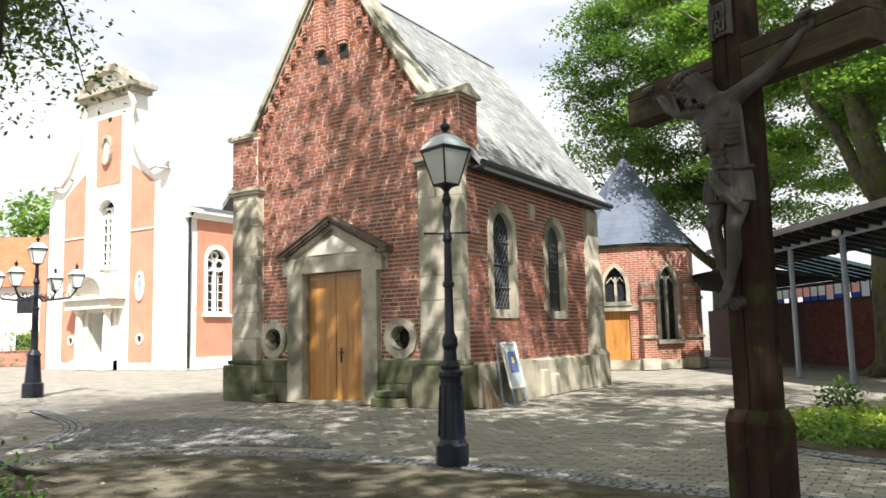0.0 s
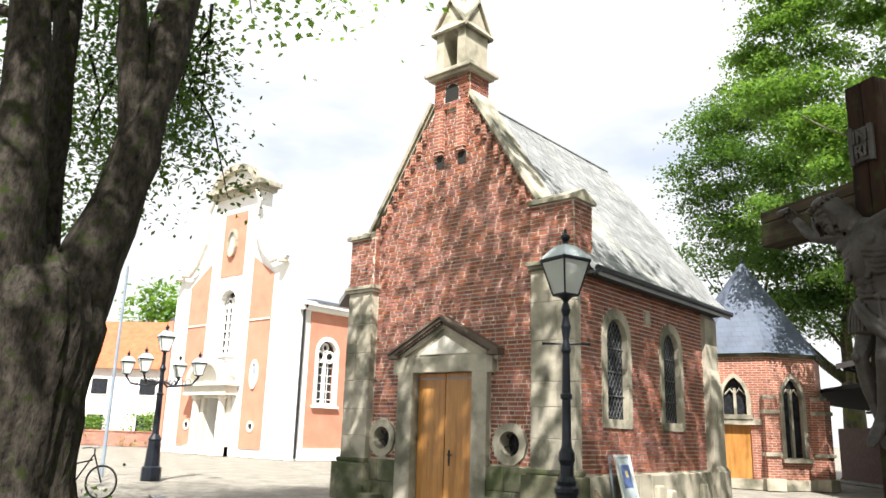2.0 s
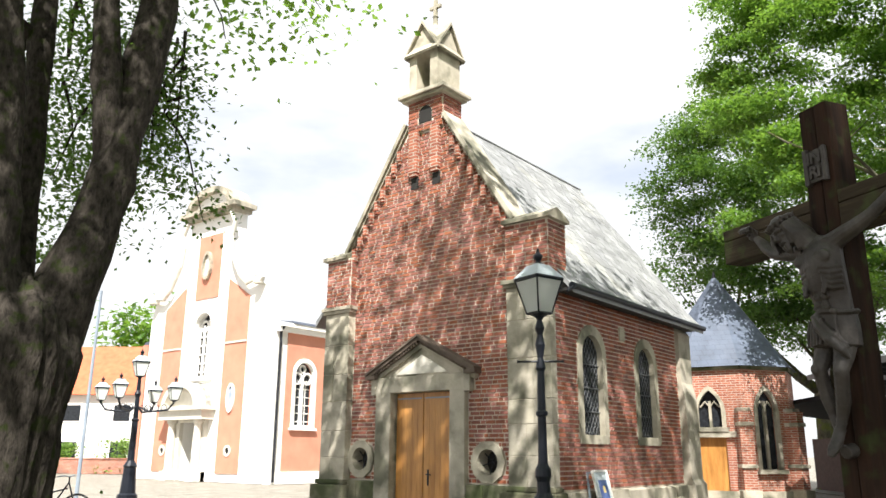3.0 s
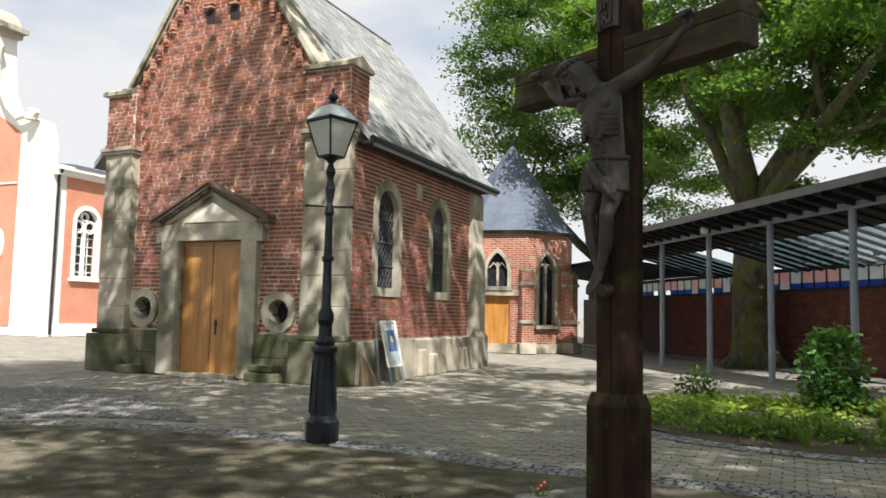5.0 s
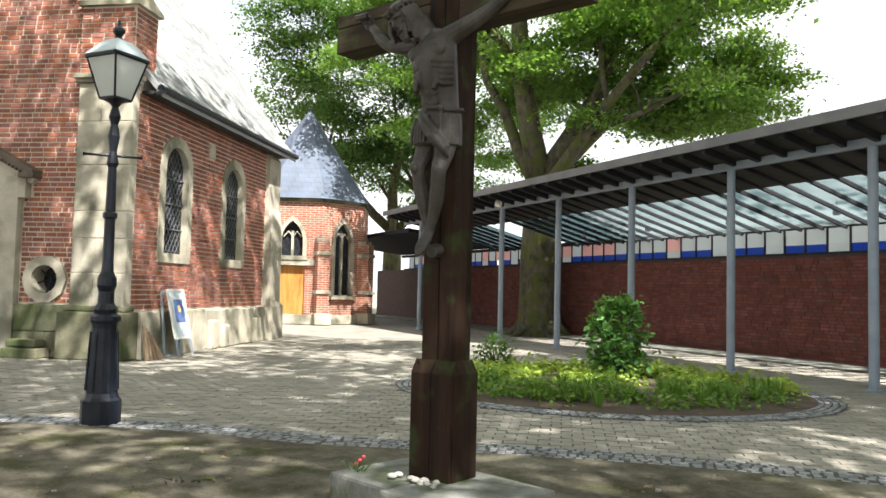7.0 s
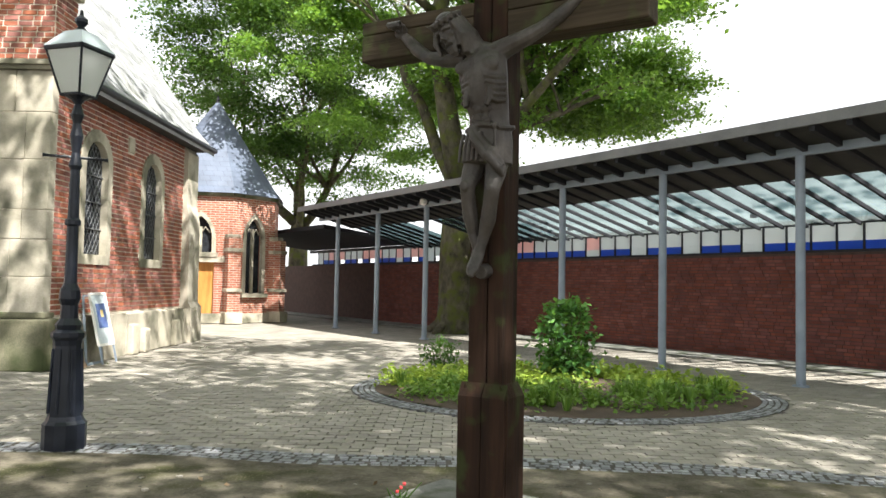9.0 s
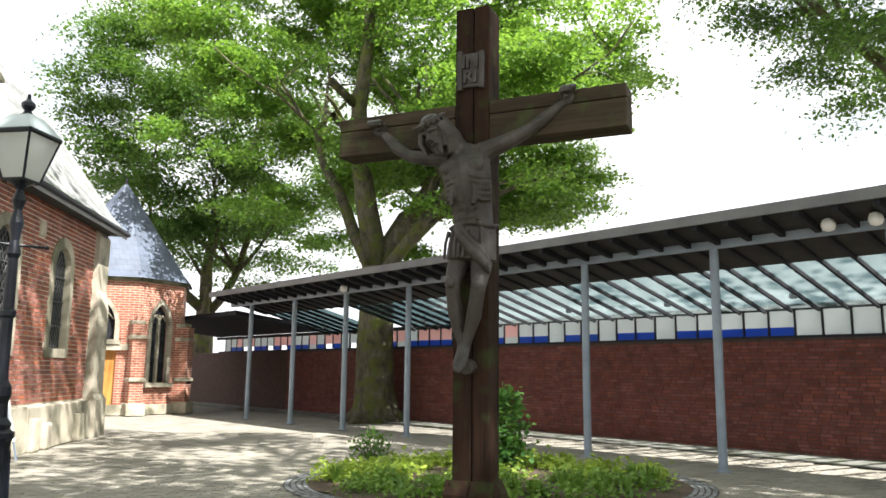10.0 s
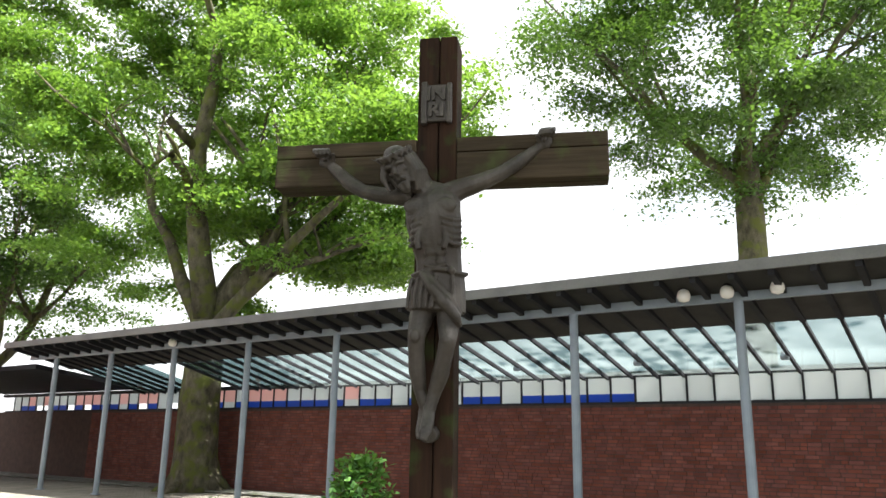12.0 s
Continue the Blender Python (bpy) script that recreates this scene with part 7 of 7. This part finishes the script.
# setts along the edge of the paving and round the bed
def setts(line, rows, size, parent, chosen, name="sett"):
    pts = smooth_line(line, 0.03)
    acc = [0.0]
    for a, b in zip(pts, pts[1:]):
        acc.append(acc[-1] + (b - a).length)
    rg = random.Random(17)
    verts, faces, made = [], [], 0
    shared = [piece_mesh(name, size * s * 0.80, size * 0.76, 0.012, 0.004, M_SETT) for s in (0.85, 1.0, 1.15)]
    for r in range(rows):
        s = rg.uniform(0, size)
        j = 0
        while s < acc[-1] - size:
            while acc[j + 1] < s:
                j += 1
            p, t = pts[j], (pts[j + 1] - pts[j]).normalized()
            nrm = Vector((-t.y, t.x))
            q = p + nrm * (r - (rows - 1) / 2) * size + Vector((rg.uniform(-0.008, 0.008), rg.uniform(-0.008, 0.008)))
            k = rg.randrange(3)
            me = shared[k]
            m = Matrix.Translation((q.x, q.y, rg.uniform(-0.002, 0.002))) @ Matrix.Rotation(math.atan2(t.y, t.x) + rg.uniform(-0.08, 0.08), 4, "Z")
            if made < 300 and chosen(q.x, q.y):
                ob = new(name, me)
                ob.parent = parent
                ob.matrix_basis = m
                made += 1
            else:
                i = len(verts)
                verts += [tuple(m @ v.co) for v in me.vertices]
                faces += [tuple(i + v for v in f.vertices) for f in me.polygons]
            s += size * (0.85, 1.0, 1.15)[k]
    me = bpy.data.meshes.new("setts")
    me.from_pydata(verts, [], faces)
    me.materials.append(M_SETT)
    ob = new("setts", me)
    ob.parent = parent
    tagged(ob, "small grey granite setts", kind="stuff")


def band(name, line, width, label):
    a, b = strip_outline(smooth_line(line, 0.2), width)
    bm = bmesh.new()
    va, vb = [bm.verts.new((p.x, p.y, 0.007)) for p in a], [bm.verts.new((p.x, p.y, 0.007)) for p in b]
    for i in range(len(a) - 1):
        bm.faces.new((va[i], va[i + 1], vb[i + 1], vb[i]))
    return tagged(part(name, bm, M_SETTJOINT), label, "kerb", kind="structure")


kerb = band("kerb", KERB, 0.42, "band of small grey granite setts edging the paving")
setts(KERB, 5, 0.088, kerb, lambda x, y: 4.5 < x < 9.5)
ring_line = [(BED[0] + (BED[2] + 0.16) * math.cos(a), BED[1] + (BED[3] + 0.16) * math.sin(a)) for a in (2 * math.pi * k / 24 for k in range(25))]
bed_kerb = band("bed_kerb", ring_line, 0.36, "ring of granite setts round the planted bed")
setts(ring_line, 4, 0.085, bed_kerb, lambda x, y: y < -2.6)
branch = [(-3.0, -7.2), (-3.9, -6.0), (-5.6, -4.9), (-9.0, -3.6)]
kerb_b = band("kerb_branch", branch, 0.32, "second band of setts crossing the square")
setts(branch, 3, 0.105, kerb_b, lambda x, y: False)
WEDGE = [(-2.6, -7.1), (-1.3, -6.6), (-0.4, -5.75), (1.2, -5.35), (-1.6, -3.6), (-3.6, -3.3), (-5.2, -4.7), (-3.7, -5.9)]
cobble_floor = part("cobble_field", plate(bmesh.new(), WEDGE, [], lambda u, v, w: Vector((u, v, w)), -0.02, 0.004), M_PAVEJOINT)
tagged(cobble_floor, "field of worn dark cobbles beside the path", "paving", kind="structure")
M_COBBLE = mat("dark_cobble", (0.13, 0.125, 0.12), (0.26, 0.255, 0.245), 4, 0.8, 0.35, 60, vary=0.25)
cob = []
rg = random.Random(23)
y = -7.2
while y < -3.2:
    x = -5.3 + rg.uniform(0, 0.1)
    while x < 1.3:
        if inside(WEDGE, x, y):
            cob.append((x, y + 0.03 * math.sin(x * 2), 0.11 + rg.uniform(-0.01, 0.01), 0.10))
        x += 0.125
    y += 0.115
lay("cobble", cob, lambda u, v, w: Vector((u, v, w)), cobble_floor, M_COBBLE, 0.022, 0.016, lambda u, v: False, (0.11, 0.10), "worn dark cobbles", "cobbles")


# pavers of the square
def kerb_y(x):
    for p, q in zip(KERB_LINE, KERB_LINE[1:]):
        if p.x <= x <= q.x:
            return p.y + (q.y - p.y) * (x - p.x) / max(1e-6, q.x - p.x)
    return -20


def paved(x, y):
    if y < kerb_y(x) + 0.22 or -7.3 < x < 0.15 and y > -0.3 or x < 0.3 and 0 <= y < 7.05:
        return False
    if ((x - BED[0]) / (BED[2] + 0.30)) ** 2 + ((y - BED[1]) / (BED[3] + 0.30)) ** 2 < 1:
        return False
    if inside(WEDGE, x, y):
        return False
    return (x * WN.x + y * WN.y) < WALL_W - 1.3


pav = []
PX, PY = 0.21, 0.125
r = 0
y = -9.0
while y < 8.0:
    x = -6.5 + (PX / 2 if r % 2 else 0)
    while x < 15.0:
        if paved(x, y):
            pav.append((x, y, PX - 0.009, PY - 0.009))
        x += PX
    y += PY
    r += 1
paving = tagged(new("pavement"), "grey-brown concrete block paving of the square", "pavement", kind="structure")
ORIGIN[paving] = Vector((0, 0, 0))
lay("paver", pav, lambda u, v, w: Vector((u, v, w - 0.014)), paving, M_PAVER, 0.012, 0.003, lambda u, v: 5.5 < u < 10 and -5.8 < v < -3.9, (PX - 0.009, PY - 0.009), "rectangular grey-brown pavers", "pavers")
